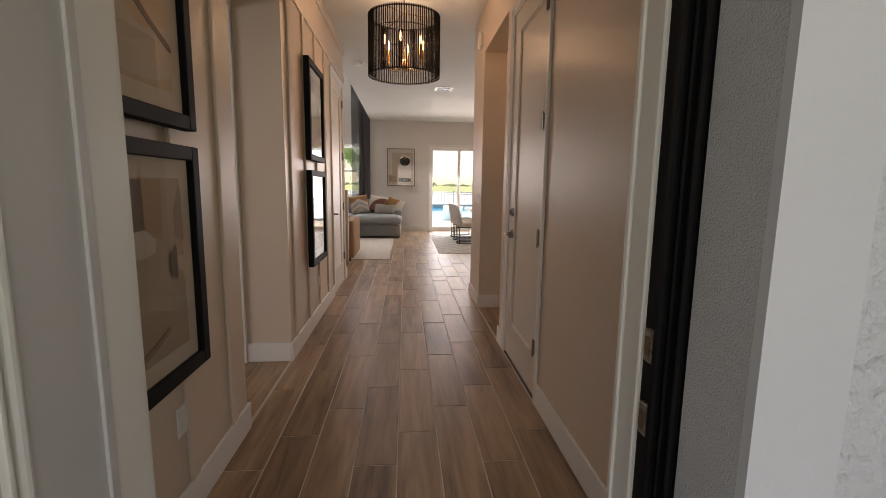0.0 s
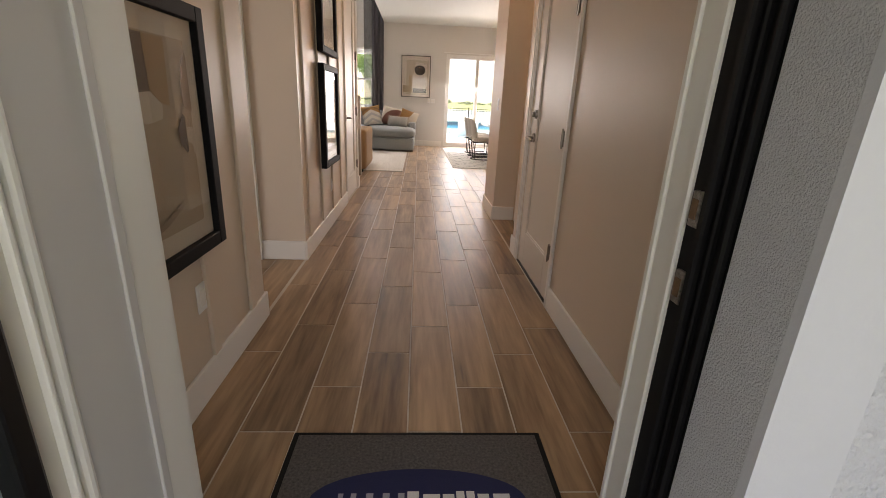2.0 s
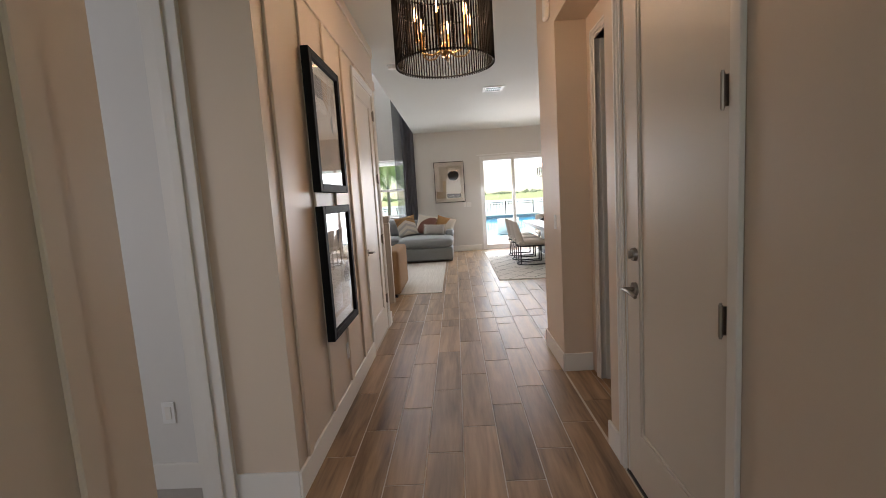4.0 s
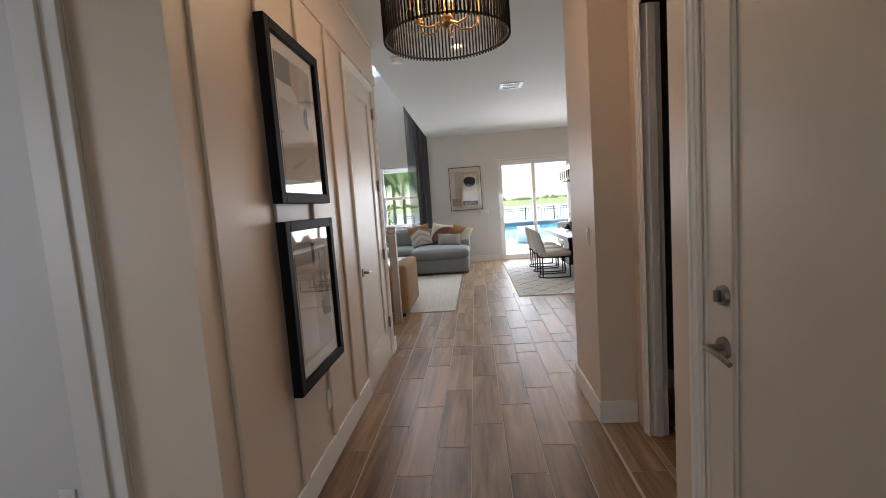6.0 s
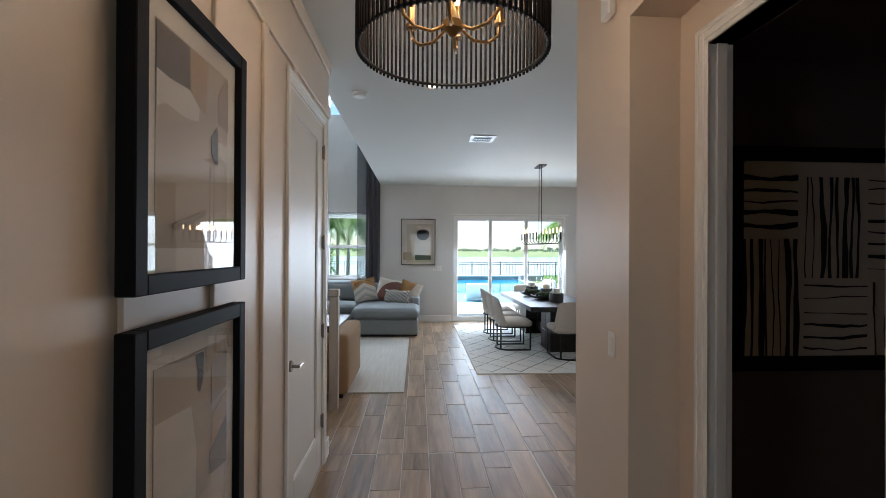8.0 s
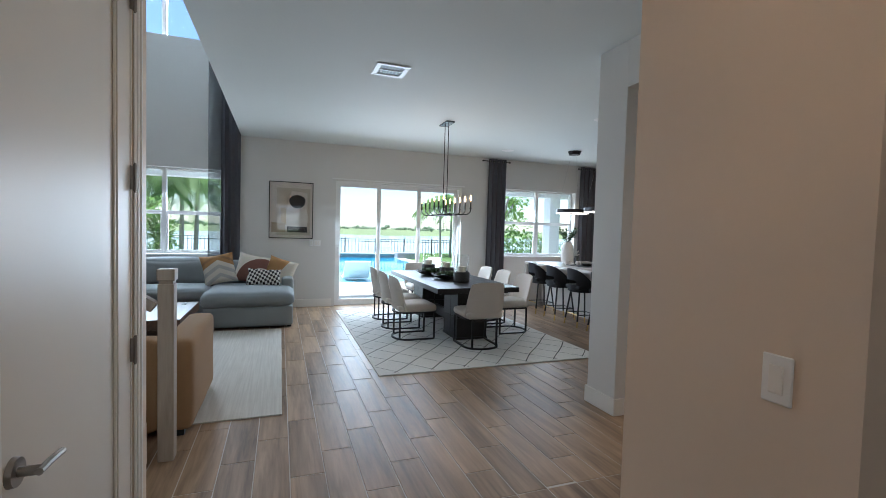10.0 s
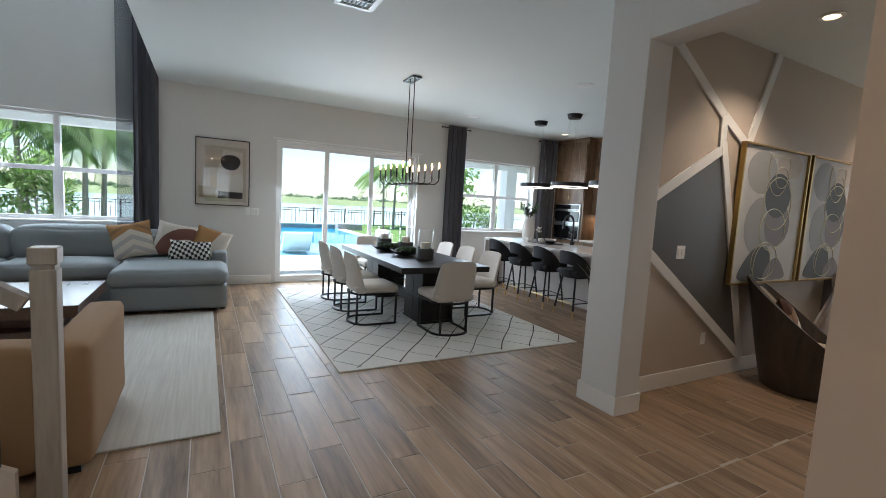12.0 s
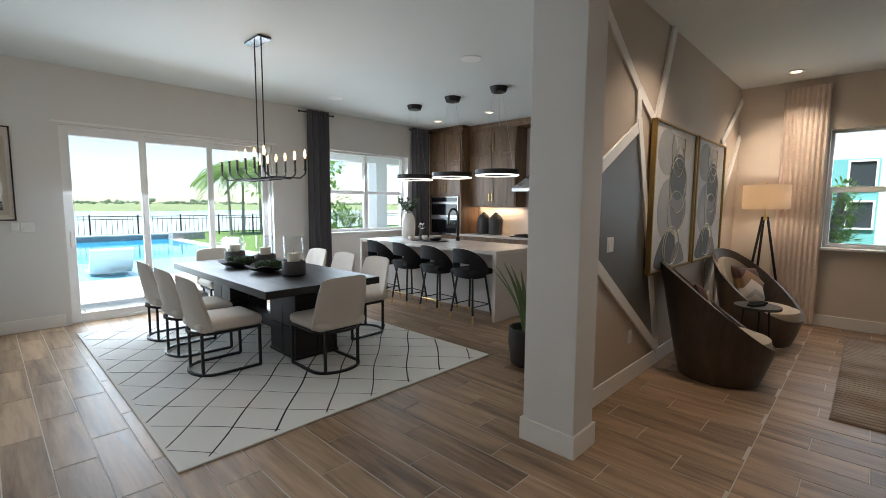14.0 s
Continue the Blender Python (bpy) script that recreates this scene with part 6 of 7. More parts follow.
def leaf(bm, base, tip, w, up=Vector((0, 0, 1)), fold=0.15):
    d = tip - base
    side = d.cross(up)
    side = side.normalized() * w if side.length > 1e-5 else Vector((w, 0, 0))
    nrm = side.cross(d).normalized() * w * fold
    p = [base, base + d * 0.35 + side * 0.5, base + d * 0.7 + side * 0.42, tip, base + d * 0.7 - side * 0.42, base + d * 0.35 - side * 0.5]
    mid = [base + d * 0.35 + nrm, base + d * 0.7 + nrm]
    v = [bm.verts.new(q) for q in p]
    m0, m1 = bm.verts.new(mid[0]), bm.verts.new(mid[1])
    bm.faces.new((v[0], v[1], m0))
    bm.faces.new((v[1], v[2], m1, m0))
    bm.faces.new((v[2], v[3], m1))
    bm.faces.new((v[0], m0, v[5]))
    bm.faces.new((m0, m1, v[4], v[5]))
    bm.faces.new((m1, v[3], v[4]))


vs_ = thing("plant_vase", "white ceramic vase with green leafy stems", "vase", 5.06, 11.92, 0.921)
vs_.scale = (1.4, 1.4, 1.32)
bm = bmesh.new()
lathe(bm, [(0.06, 0), (0.078, 0.02), (0.085, 0.15), (0.078, 0.27), (0.055, 0.31), (0.05, 0.33), (0.045, 0.32), (0.05, 0.2)])
part("vase", bm, M_WHITECER, vs_, "", True)
bm, bs = bmesh.new(), bmesh.new()
rnd = random.Random(5)
for i in range(16):
    a, ln = rnd.uniform(0, 6.28), rnd.uniform(0.16, 0.3)
    tip = Vector((math.cos(a) * ln * 0.55, math.sin(a) * ln * 0.55, 0.32 + ln * 0.75))
    root = Vector((0, 0, 0.3))
    tube(bs, [root, (root + tip) / 2 + Vector((0, 0, 0.02)), tip], 0.0025, 5)
    for k in range(15):
        p = root.lerp(tip, rnd.uniform(0.3, 1.0))
        dr_ = Vector((rnd.uniform(-1, 1), rnd.uniform(-1, 1), rnd.uniform(-0.3, 0.8))).normalized()
        leaf(bm, p, p + dr_ * rnd.uniform(0.035, 0.06), 0.028)
part("stems", bs, M_LEAF, vs_)
part("leaves", bm, M_LEAF, vs_, "small green leaves")
bm = bmesh.new()
cube(bm, 4.75, 10.98, 0.921, 5.1, 11.52, 0.932, 0.004)
tr = solid("serving_tray", bm, M_BLACK, "flat black serving tray on the island", "tray")
for i, (x, y, h, r, m_, nm, lb) in enumerate(((4.85, 11.62, 0.07, 0.05, M_WHITECER, "mug", "white ceramic mug on the island"), (4.88, 11.32, 0.075, 0.048, M_WHITECER, "mug", "white ceramic mug on the tray"), (4.92, 11.43, 0.17, 0.042, M_STONE, "pitcher", "dark stoneware pitcher on the tray"))):
    mg = thing(nm, lb, nm, x, y, 0.933 if i else 0.921)
    bm = bmesh.new()
    lathe(bm, [(r * 0.7, 0), (r, h * 0.3), (r, h * 0.8), (r * 0.85, h), (r * 0.78, h), (r * 0.85, h * 0.5), (r * 0.6, 0.01)])
    part("body", bm, m_, mg, "", True)
    bm = bmesh.new()
    tube(bm, [(0, r * 0.9, h * 0.8), (0, r + 0.03, h * 0.75), (0, r + 0.03, h * 0.35), (0, r * 0.95, h * 0.25)], 0.006, 8)
    part("handle", bm, m_, mg, "", True)
bw = thing("bowl_stack", "dark plates stacked under white bowls on the tray", "dishes", 4.92, 11.12, 0.933)
for i in range(4):
    bm = bmesh.new()
    lathe(bm, [(0.06, i * 0.018), (0.1, i * 0.018 + 0.02), (0.104, i * 0.018 + 0.024), (0.09, i * 0.018 + 0.016), (0.05, i * 0.018 + 0.008)])
    part("bowl" if i > 1 else "plate", bm, M_WHITECER if i > 1 else M_STONE, bw, "", True)
ss = thing("flower_stems", "dried white flower sprigs in a dark jug", "flowers", 4.97, 11.5, 0.933)
bm = bmesh.new()
lathe(bm, [(0.03, 0), (0.04, 0.05), (0.03, 0.12), (0.025, 0.14)])
part("jug", bm, M_STONE, ss, "", True)
bm = bmesh.new()
for i in range(22):
    a, r = rnd.uniform(0, 6.28), rnd.uniform(0.01, 0.06)
    ball(bm, r * math.cos(a), r * math.sin(a), 0.17 + rnd.uniform(0, 0.1), 0.009, u=6, v=4)
    tube(bm, [(0, 0, 0.13), (r * math.cos(a), r * math.sin(a), 0.2)], 0.0012, 4)
part("sprigs", bm, M_WHITECER, ss, "small white dried blooms")

# snake plant by the pillar
sp = thing("potted_plant", "spiky green plant in a dark floor pot", "plant", 3.42, 8.38, 0)
bm = bmesh.new()
lathe(bm, [(0.13, 0.001), (0.16, 0.03), (0.185, 0.22), (0.18, 0.36), (0.165, 0.36), (0.165, 0.3)])
part("pot", bm, M_STONE, sp, "dark matte pot", True)
M_BLADE = mat("blade_green", (0.09, 0.14, 0.05), 0.45, grain=0.35, grain_scale=14, stain=0.3)
for i in range(13):
    a = 2.4 * i
    ln, sp_ = 0.55 + 0.3 * ((i * 7) % 5) / 5, 0.12 + 0.34 * ((i * 3) % 7) / 7
    bm = bmesh.new()
    prev = None
    for k in range(9):
        t = k / 8
        c = Vector((math.cos(a) * (0.05 + sp_ * t ** 1.7), math.sin(a) * (0.05 + sp_ * t ** 1.7), 0.3 + ln * t - 0.1 * sp_ * t ** 3))
        w = 0.028 * (1 - t ** 3) * (0.7 + 0.6 * t * (1 - t)) + 0.001
        sd = Vector((-math.sin(a), math.cos(a), 0)) * w
        ot = Vector((math.cos(a), math.sin(a), 0)) * w * 0.4
        ring = [bm.verts.new(c - sd), bm.verts.new(c + ot), bm.verts.new(c + sd), bm.verts.new(c + ot * 0.4)]
        if prev:
            for q in range(4):
                bm.faces.new((prev[q], prev[(q + 1) % 4], ring[(q + 1) % 4], ring[q]))
        prev = ring
    part("blade", bm, M_BLADE, sp, "", True)

# ---------------------------------------------------------------- den
def angled(bm, x0, z0, x1, z1, w=0.085, t=0.02, y=7.53):
    d = Vector((x1 - x0, 0, z1 - z0))
    ln = d.length
    ang = math.degrees(math.atan2(z1 - z0, x1 - x0))
    cube(bm, 0, -t, -w / 2, ln, -0.001, w / 2, 0.002, m=pose(x0, y, z0, 0, -ang, 0), segs=1)


JX, JZ = 3.58, 2.27
lines = [(2.62, 3.035, JX, 2.42), (JX, 2.425, 3.95, 2.22), (JX, JZ + 0.16, JX + 0.01, JZ - 0.14), (2.52, 1.535, JX, 2.12), (JX + 0.02, 2.2, 4.29, 0.15), (2.52, 1.36, 4.30, 0.15), (4.34, 3.09, 3.99, 2.22), (7.24, 2.94, 6.26, 2.28), (6.38, 2.3, 6.46, 0.15), (7.22, 2.45, 6.42, 1.55), (6.46, 1.0, 5.6, 0.15)]
for k, l_ in enumerate(lines):
    bm = bmesh.new()
    angled(bm, *l_, t=0.018 + 0.0012 * k)
    solid("angled_batten", bm, M_TRIM, "off-white angled batten on the den wall", "trim", "den battens", "structure")


def flat_panel(name, pts, material, label):
    bm = bmesh.new()
    a = [bm.verts.new((x, 7.5295, z)) for x, z in pts]
    b = [bm.verts.new((x, 7.5255, z)) for x, z in pts]
    bm.faces.new(a)
    bm.faces.new(b[::-1])
    for i in range(len(pts)):
        j = (i + 1) % len(pts)
        bm.faces.new((a[i], a[j], b[j], b[i]))
    return solid(name, bm, material, label, "wall panel", kind="structure")


flat_panel("grey_panel", [(2.51, 1.36), (4.30, 0.15), (JX, 2.12), (2.51, 1.535)], M_GREYPAINT, "dark grey painted field of the den wall")
flat_panel("grey_panel", [(5.9, 2.22), (6.38, 2.3), (6.46, 1.0), (5.9, 0.5)], M_GREYPAINT, "dark grey painted field beside the paintings")
M_GOLDFR = mat("gold_frame", (0.36, 0.25, 0.09), 0.35, metal=0.9, grain=0.2)
P_CANVAS = paint("canvas_pale", (0.56, 0.55, 0.52))
P_MIST = paint("canvas_mist", (0.36, 0.36, 0.35))
P_SLATE = paint("canvas_slate", (0.1, 0.11, 0.115))
P_GILT = mat("gilt_line", (0.62, 0.58, 0.4), 0.4, metal=0.3)


def ell(cx, cz, rx, rz, n=18, rot=0.0):
    return [(cx + rx * math.cos(a) * math.cos(rot) - rz * math.sin(a) * math.sin(rot), cz + rx * math.cos(a) * math.sin(rot) + rz * math.sin(a) * math.cos(rot)) for a in [2 * math.pi * i / n for i in range(n)]]


def painting(x, y, z, w, h, flip):
    fx = lambda u: 1 - u if flip else u
    e = lambda cx, cz, rx, rz: ell(fx(cx), cz, rx, rz)
    p = picture("circle_painting", "gold-framed abstract canvas of grey circles and gilt rings", x, y, z, 0, w, h, 0.02, 0.05, 0.0, P_CANVAS,
                [(P_MIST, e(0.3, 0.82, 0.22, 0.16), 0), (P_LIGHT, e(0.72, 0.9, 0.2, 0.1), 0), (P_MIST, e(0.36, 0.42, 0.24, 0.22), 0), (P_GREY, e(0.62, 0.44, 0.2, 0.17), 0), (P_SLATE, e(0.58, 0.66, 0.2, 0.17), 0),
                 (P_SLATE, [(0.12, 0.02), (0.18, 0.16), (0.34, 0.26), (0.52, 0.24), (0.6, 0.1), (0.58, 0.02)], 1), (P_GREY, [(0.5, 0.02), (0.56, 0.14), (0.68, 0.18), (0.8, 0.1), (0.82, 0.02)], 1)], M_GOLDFR, False, P_CANVAS)
    iw, ih = w / 2 - 0.02, h - 0.04
    for cx, cz, rx, rz in ((0.58, 0.6, 0.22, 0.2), (0.55, 0.4, 0.2, 0.16), (0.48, 0.16, 0.2, 0.14), (0.55, 0.86, 0.16, 0.2), (0.6, 0.8, 0.1, 0.08), (0.45, 0.12, 0.13, 0.16)):
        bm = bmesh.new()
        tube(bm, [(-iw + 2 * iw * u, -0.0312, 0.02 + ih * v) for u, v in ell(fx(cx), cz, rx, rz, 40) if v < 0.97], 0.0048, 5, cz + rz < 0.97)
        part("gilt_ring", bm, P_GILT, p)
    return p


painting(4.46, 7.51, 0.905, 1.20, 1.33, False)
painting(5.70, 7.51, 0.905, 1.16, 1.33, False)

M_SHELLW = wood_mat("brown_veneer", (0.04, 0.03, 0.022), (0.105, 0.08, 0.06), rough=0.42, axis=(8, 8, 2.0))
M_CUSH = mat("cream_boucle", (0.5, 0.42, 0.31), 0.9, grain=0.1, grain_scale=200, bump=0.5)


def tub_chair(x, y, turn, seed):
    """A barrel chair whose rim falls from a high back to a low front; it faces -y before the turn."""
    c = thing("tub_chair", "dark brown wooden tub chair with a slanted rim and cream cushion", "armchair", x, y, 0, turn, group="den tub chairs")
    bm = bmesh.new()
    s, rows = 48, 8
    out, inn = [], []
    for j in range(rows + 1):
        v = j / rows
        ro, ri = [], []
        for i in range(s):
            a = 2 * math.pi * i / s
            back = 0.5 + 0.5 * math.sin(a)
            top = 0.30 + 0.70 * back ** 1.25
            z = 0.002 + (top - 0.002) * v
            r = 0.31 + 0.13 * (z / 0.98) ** 0.8 + 0.02 * (1 - back) * v
            sh = 0.10 * v * (back - 0.35)
            ro.append(bm.verts.new((r * math.cos(a), r * math.sin(a) + sh, z)))
            zi = max(z, 0.2)
            ri.append(bm.verts.new(((r - 0.03) * math.cos(a), (r - 0.03) * math.sin(a) + sh, zi if j < rows else z)))
        out.append(ro)
        inn.append(ri)
    for j in range(rows):
        for i in range(s):
            k = (i + 1) % s
            bm.faces.new((out[j][i], out[j][k], out[j + 1][k], out[j + 1][i]))
            bm.faces.new((inn[j][i], inn[j + 1][i], inn[j + 1][k], inn[j][k]))
    for i in range(s):
        k = (i + 1) % s
        bm.faces.new((out[rows][i], out[rows][k], inn[rows][k], inn[rows][i]))
    bm.faces.new(out[0][::-1])
    bm.faces.new(inn[0])
    part("shell", bm, M_SHELLW, c, "", True)
    bm = bmesh.new()
    lathe(bm, [(0.3, 0.2), (0.34, 0.24), (0.355, 0.32), (0.34, 0.38), (0.25, 0.41), (0.02, 0.42)], 0, -0.03, 0, 36)
    part("seat_cushion", bm, M_CUSH, c, "", True)
    bm = bmesh.new()
    f, b = [], []
    for j in range(7):
        v = j / 6
        rf, rb = [], []
        for i in range(19):
            a = math.pi * (0.12 + 0.76 * i / 18)
            back = 0.5 + 0.5 * math.sin(a)
            top = 0.24 + 0.66 * back ** 1.6
            z = 0.4 + max(0.02, top - 0.4) * v
            r = 0.30 + 0.12 * (z / 0.98) ** 0.8
            sh = 0.1 * (z / 0.98) * (back - 0.35)
            rf.append(bm.verts.new(((r - 0.075) * math.cos(a), (r - 0.075) * math.sin(a) + sh, z)))
            rb.append(bm.verts.new(((r - 0.02) * math.cos(a), (r - 0.02) * math.sin(a) + sh, z)))
        f.append(rf)
        b.append(rb)
    for j in range(6):
        for i in range(18):
            bm.faces.new((f[j][i], f[j + 1][i], f[j + 1][i + 1], f[j][i + 1]))
    for i in range(18):
        bm.faces.new((f[6][i], b[6][i], b[6][i + 1], f[6][i + 1]))
    part("back_pad", bm, M_CUSH, c, "", True)
    bm = bmesh.new()
    pillow_mesh(bm, 0.46, 0.42, 0.15, seed=seed, m=pose(0.0, 0.07, 0.425, -24, 8, 0))
    o = solid("tub_pillow", bm, block_mat("tub_pillow_cloth", 'chevron', [(0.0, PALE), (0.4, SILVER), (0.46, PALE), (0.56, TAWNY), (0.66, (0.1, 0.045, 0.028))], 0.0, 0.62), "brown and cream chevron pillow in the tub chair", "pillow", "den pillows", smooth=True)
    o.matrix_world = pose(x, y, 0, 0, 0, turn)
    return c


tub_chair(4.40, 7.02, 22, 1)
tub_chair(5.95, 6.97, -22, 2)
sd = thing("side_table", "small round black side table", "table", 5.22, 6.88, 0)
bm = bmesh.new()
cone(bm, 0, 0, 0.5, 0.525, 0.2, 0.2, 36)
part("top", bm, M_STONE, sd, "", True)
bm = bmesh.new()
for i in range(3):
    a = 2 * math.pi * i / 3
    tube(bm, [(0.12 * math.cos(a), 0.12 * math.sin(a), 0.5), (0.15 * math.cos(a), 0.15 * math.sin(a), 0.01)], 0.01, 8)
tube(bm, [(0.15 * math.cos(2 * math.pi * i / 30), 0.15 * math.sin(2 * math.pi * i / 30), 0.01) for i in range(30)], 0.009, 8, True)
part("legs", bm, M_BLACK, sd)
for k in (-1, 1):
    bm = bmesh.new()
    cube(bm, -0.03, -0.09, 0, 0.03, 0.09, 0.022, 0.008)
    for i in range(6):
        cube(bm, -0.031, -0.08 + i * 0.028, 0.0215, 0.031, -0.068 + i * 0.028, 0.025)
    o = solid("ornament", bm, M_BLACK, "black ribbed ornament bar on the side table", "ornament", "table ornaments")
    o.matrix_world = pose(5.22 + 0.06 * k, 6.88, 0.526, 0, 0, 60)
lp = thing("floor_lamp", "tripod floor lamp with a white drum shade, lit", "floor lamp", 6.78, 7.10, 0)
bm = bmesh.new()
s = 40
for r in (0.25, 0.246):
    a = [bm.verts.new((r * math.cos(2 * math.pi * i / s), r * math.sin(2 * math.pi * i / s), 1.475)) for i in range(s)]
    b = [bm.verts.new((r * math.cos(2 * math.pi * i / s), r * math.sin(2 * math.pi * i / s), 1.775)) for i in range(s)]
    for i in range(s):
        bm.faces.new((a[i], a[(i + 1) % s], b[(i + 1) % s], b[i]))
M_SHADE = mat("linen_shade", (0.72, 0.68, 0.62), 0.9, grain=0.06, grain_scale=200, bump=0.3)
bs_ = M_SHADE.node_tree.nodes["Principled BSDF"]
tl, ad = M_SHADE.node_tree.nodes.new("ShaderNodeBsdfTranslucent"), M_SHADE.node_tree.nodes.new("ShaderNodeMixShader")
tl.inputs[0].default_value = (0.8, 0.68, 0.52, 1)
ad.inputs[0].default_value = 0.4
M_SHADE.node_tree.links.new(bs_.outputs[0], ad.inputs[1])
M_SHADE.node_tree.links.new(tl.outputs[0], ad.inputs[2])
M_SHADE.node_tree.links.new(ad.outputs[0], M_SHADE.node_tree.nodes["Material Output"].inputs["Surface"])
part("shade", bm, M_SHADE, lp, "white linen drum shade", True)
bm = bmesh.new()
tube(bm, [(-0.25, 0, 1.77), (0.25, 0, 1.77)], 0.003, 5)
tube(bm, [(0, -0.25, 1.77), (0, 0.25, 1.77)], 0.003, 5)
cone(bm, 0, 0, 1.36, 1.58, 0.011, segs=10)
cone(bm, 0, 0, 1.34, 1.40, 0.04, 0.03, 16)
ball(bm, 0, 0, 1.79, 0.013)
part("stem", bm, M_GOLD, lp, "brass stem")
for i in range(3):
    a = 2 * math.pi * i / 3 + 0.4
    bm = bmesh.new()
    tube(bm, [(0.03 * math.cos(a), 0.03 * math.sin(a), 1.38), (0.27 * math.cos(a), 0.27 * math.sin(a), 0.001)], 0.015, 10)
    part("leg", bm, M_BLACK, lp, "", True)
bm = bmesh.new()
ball(bm, 0, 0, 1.63, 0.03)
part("bulb", bm, M_BULB, lp, "", True).visible_shadow = False
bulb("floor_lamp_light", 6.78, 7.10, 1.64, 3.2, 0.04, (1.0, 0.8, 0.62))
den_rug = thing("den_rug", "brown and beige striped ribbed rug", "rug", 4.0, 3.6, 0)
bm = bmesh.new()
cube(bm, 0, 0, 0.0005, 2.82, 2.64, 0.009)
part("backing", bm, ribbed_mat("rug_tan", (0.36, 0.3, 0.24), (0.17, 0.11, 0.075), 4.0, 'X', 0.9), den_rug)
M_RIB = ribbed_mat("rug_rib", (0.42, 0.36, 0.3), (0.2, 0.13, 0.09), 3.0, 'X', 0.9)
for i in range(47):
    bm = bmesh.new()
    cube(bm, i * 0.06 + 0.006, 0.004, 0.008, i * 0.06 + 0.05, 2.636, 0.017, 0.004, segs=1)
    part("rib", bm, M_RIB, den_rug)

# dark room picture
lines_art = []
rnd = random.Random(11)


def scribble(u0, v0, u1, v1, upright, n):
    """Hand-drawn wavering brush strokes that fill a block of the paper."""
    res = []
    for i in range(n):
        t = (i + 0.5 + rnd.uniform(-0.28, 0.28)) / n
        w = rnd.choice((0.003, 0.005, 0.008, 0.014))
        ph, am = rnd.uniform(0, 6), rnd.uniform(0.003, 0.008)
        one, two = [], []
        for k in range(9):
            q = k / 8
            c = am * math.sin(ph + 4.2 * q) + (rnd.uniform(-0.5, 0.5) * am)
            h = w * (0.6 + 0.5 * math.sin(ph * 2 + 3 * q) ** 2)
            if upright:
                x = u0 + (u1 - u0) * t + c
                z = v0 + (v1 - v0) * q
                one.append((x - h, z))
                two.append((x + h, z))
            else:
                z = v0 + (v1 - v0) * t + c
                x = u0 + (u1 - u0) * q
                one.append((x, z + h))
                two.append((x, z - h))
        res.append((P_DOT, two + one[::-1] if not upright else one[::-1] + two, 0))
    return res


for a in ((0, 0.64, 0.28, 0.95, False, 5), (0, 0, 0.28, 0.6, True, 8), (0.3, 0.4, 0.6, 0.92, True, 8), (0.3, 0.0, 0.62, 0.38, False, 6), (0.62, 0.4, 1, 0.95, False, 8), (0.64, 0, 1, 0.38, True, 8)):
    lines_art += scribble(*a)
picture("line_drawing", "black-framed drawing of black strokes on tan paper", 2.16, 5.38, 0.97, 0, 1.32, 1.24, 0.08, 0.04, 0.0, paint("tan_paper", (0.82, 0.66, 0.5)), lines_art, M_FRAME, False)

# ---------------------------------------------------------------- ceiling fixtures
M_CANGLOW = glow_mat("downlight_glow", (1.0, 0.68, 0.38), 2.6)
for x, y in ((-0.085, 6.95), (6.10, 12.25), (6.10, 11.0), (6.70, 6.89), (3.75, 6.90)):
    dn = thing("downlight", "white recessed ceiling downlight, lit", "ceiling light", x, y, H, group="downlights")
    bm = bmesh.new()
    lathe(bm, [(0.085, -0.001), (0.085, -0.008), (0.06, -0.011), (0.057, -0.004), (0.057, -0.001)])
    part("trim_ring", bm, M_VINYL, dn, "", True)
    bm = bmesh.new()
    cone(bm, 0, 0, -0.0085, -0.0055, 0.052)
    part("lens", bm, M_CANGLOW, dn)
    d = bpy.data.lights.new("downlight_beam", 'SPOT')
    d.energy, d.spot_size, d.spot_blend, d.color, d.shadow_soft_size = (33 if y < 8 and x > 1 else 9 if y < 8 else 6), radians(120), 0.7, (1.0, 0.78, 0.56), 0.05
    o = new("downlight_beam", d)
    o.location = (x, y, H - 0.02)
sm = thing("smoke_detector", "white round smoke detector on the ceiling", "smoke detector", -0.76, 7.19, H)
bm = bmesh.new()
lathe(bm, [(0.07, -0.001), (0.07, -0.014), (0.058, -0.02), (0.055, -0.04), (0.03, -0.046), (0.002, -0.046)])
part("body", bm, M_VINYL, sm, "", True)
for x, y in ((3.75, 9.42), (3.73, 12.09)):
    bm = bmesh.new()
    lathe(bm, [(0.115, -0.001), (0.115, -0.005), (0.108, -0.007), (0.002, -0.007)], x, y, H, 36)
    solid("ceiling_speaker", bm, M_VINYL, "white round ceiling speaker grille", "speaker", "ceiling speakers", smooth=True)
vt = thing("ceiling_vent", "white ceiling air vent with dark slots", "air vent", 0.625, 8.79, H)
bm = bmesh.new()
for a, b, c, d in ((-0.165, -0.165, 0.165, -0.125), (-0.165, 0.125, 0.165, 0.165), (-0.165, -0.125, -0.115, 0.125), (0.115, -0.125, 0.165, 0.125)):
    cube(bm, a, b, -0.012, c, d, -0.001, 0.003, segs=1)
cube(bm, -0.115, -0.008, -0.01, 0.115, 0.008, -0.001)
part("frame", bm, M_VINYL, vt)
# black sheet in place of the shaded duct behind the slats
bm = bmesh.new()
cube(bm, -0.115, -0.125, -0.0025, 0.115, 0.125, -0.001)
part("backing", bm, M_BLACK, vt)
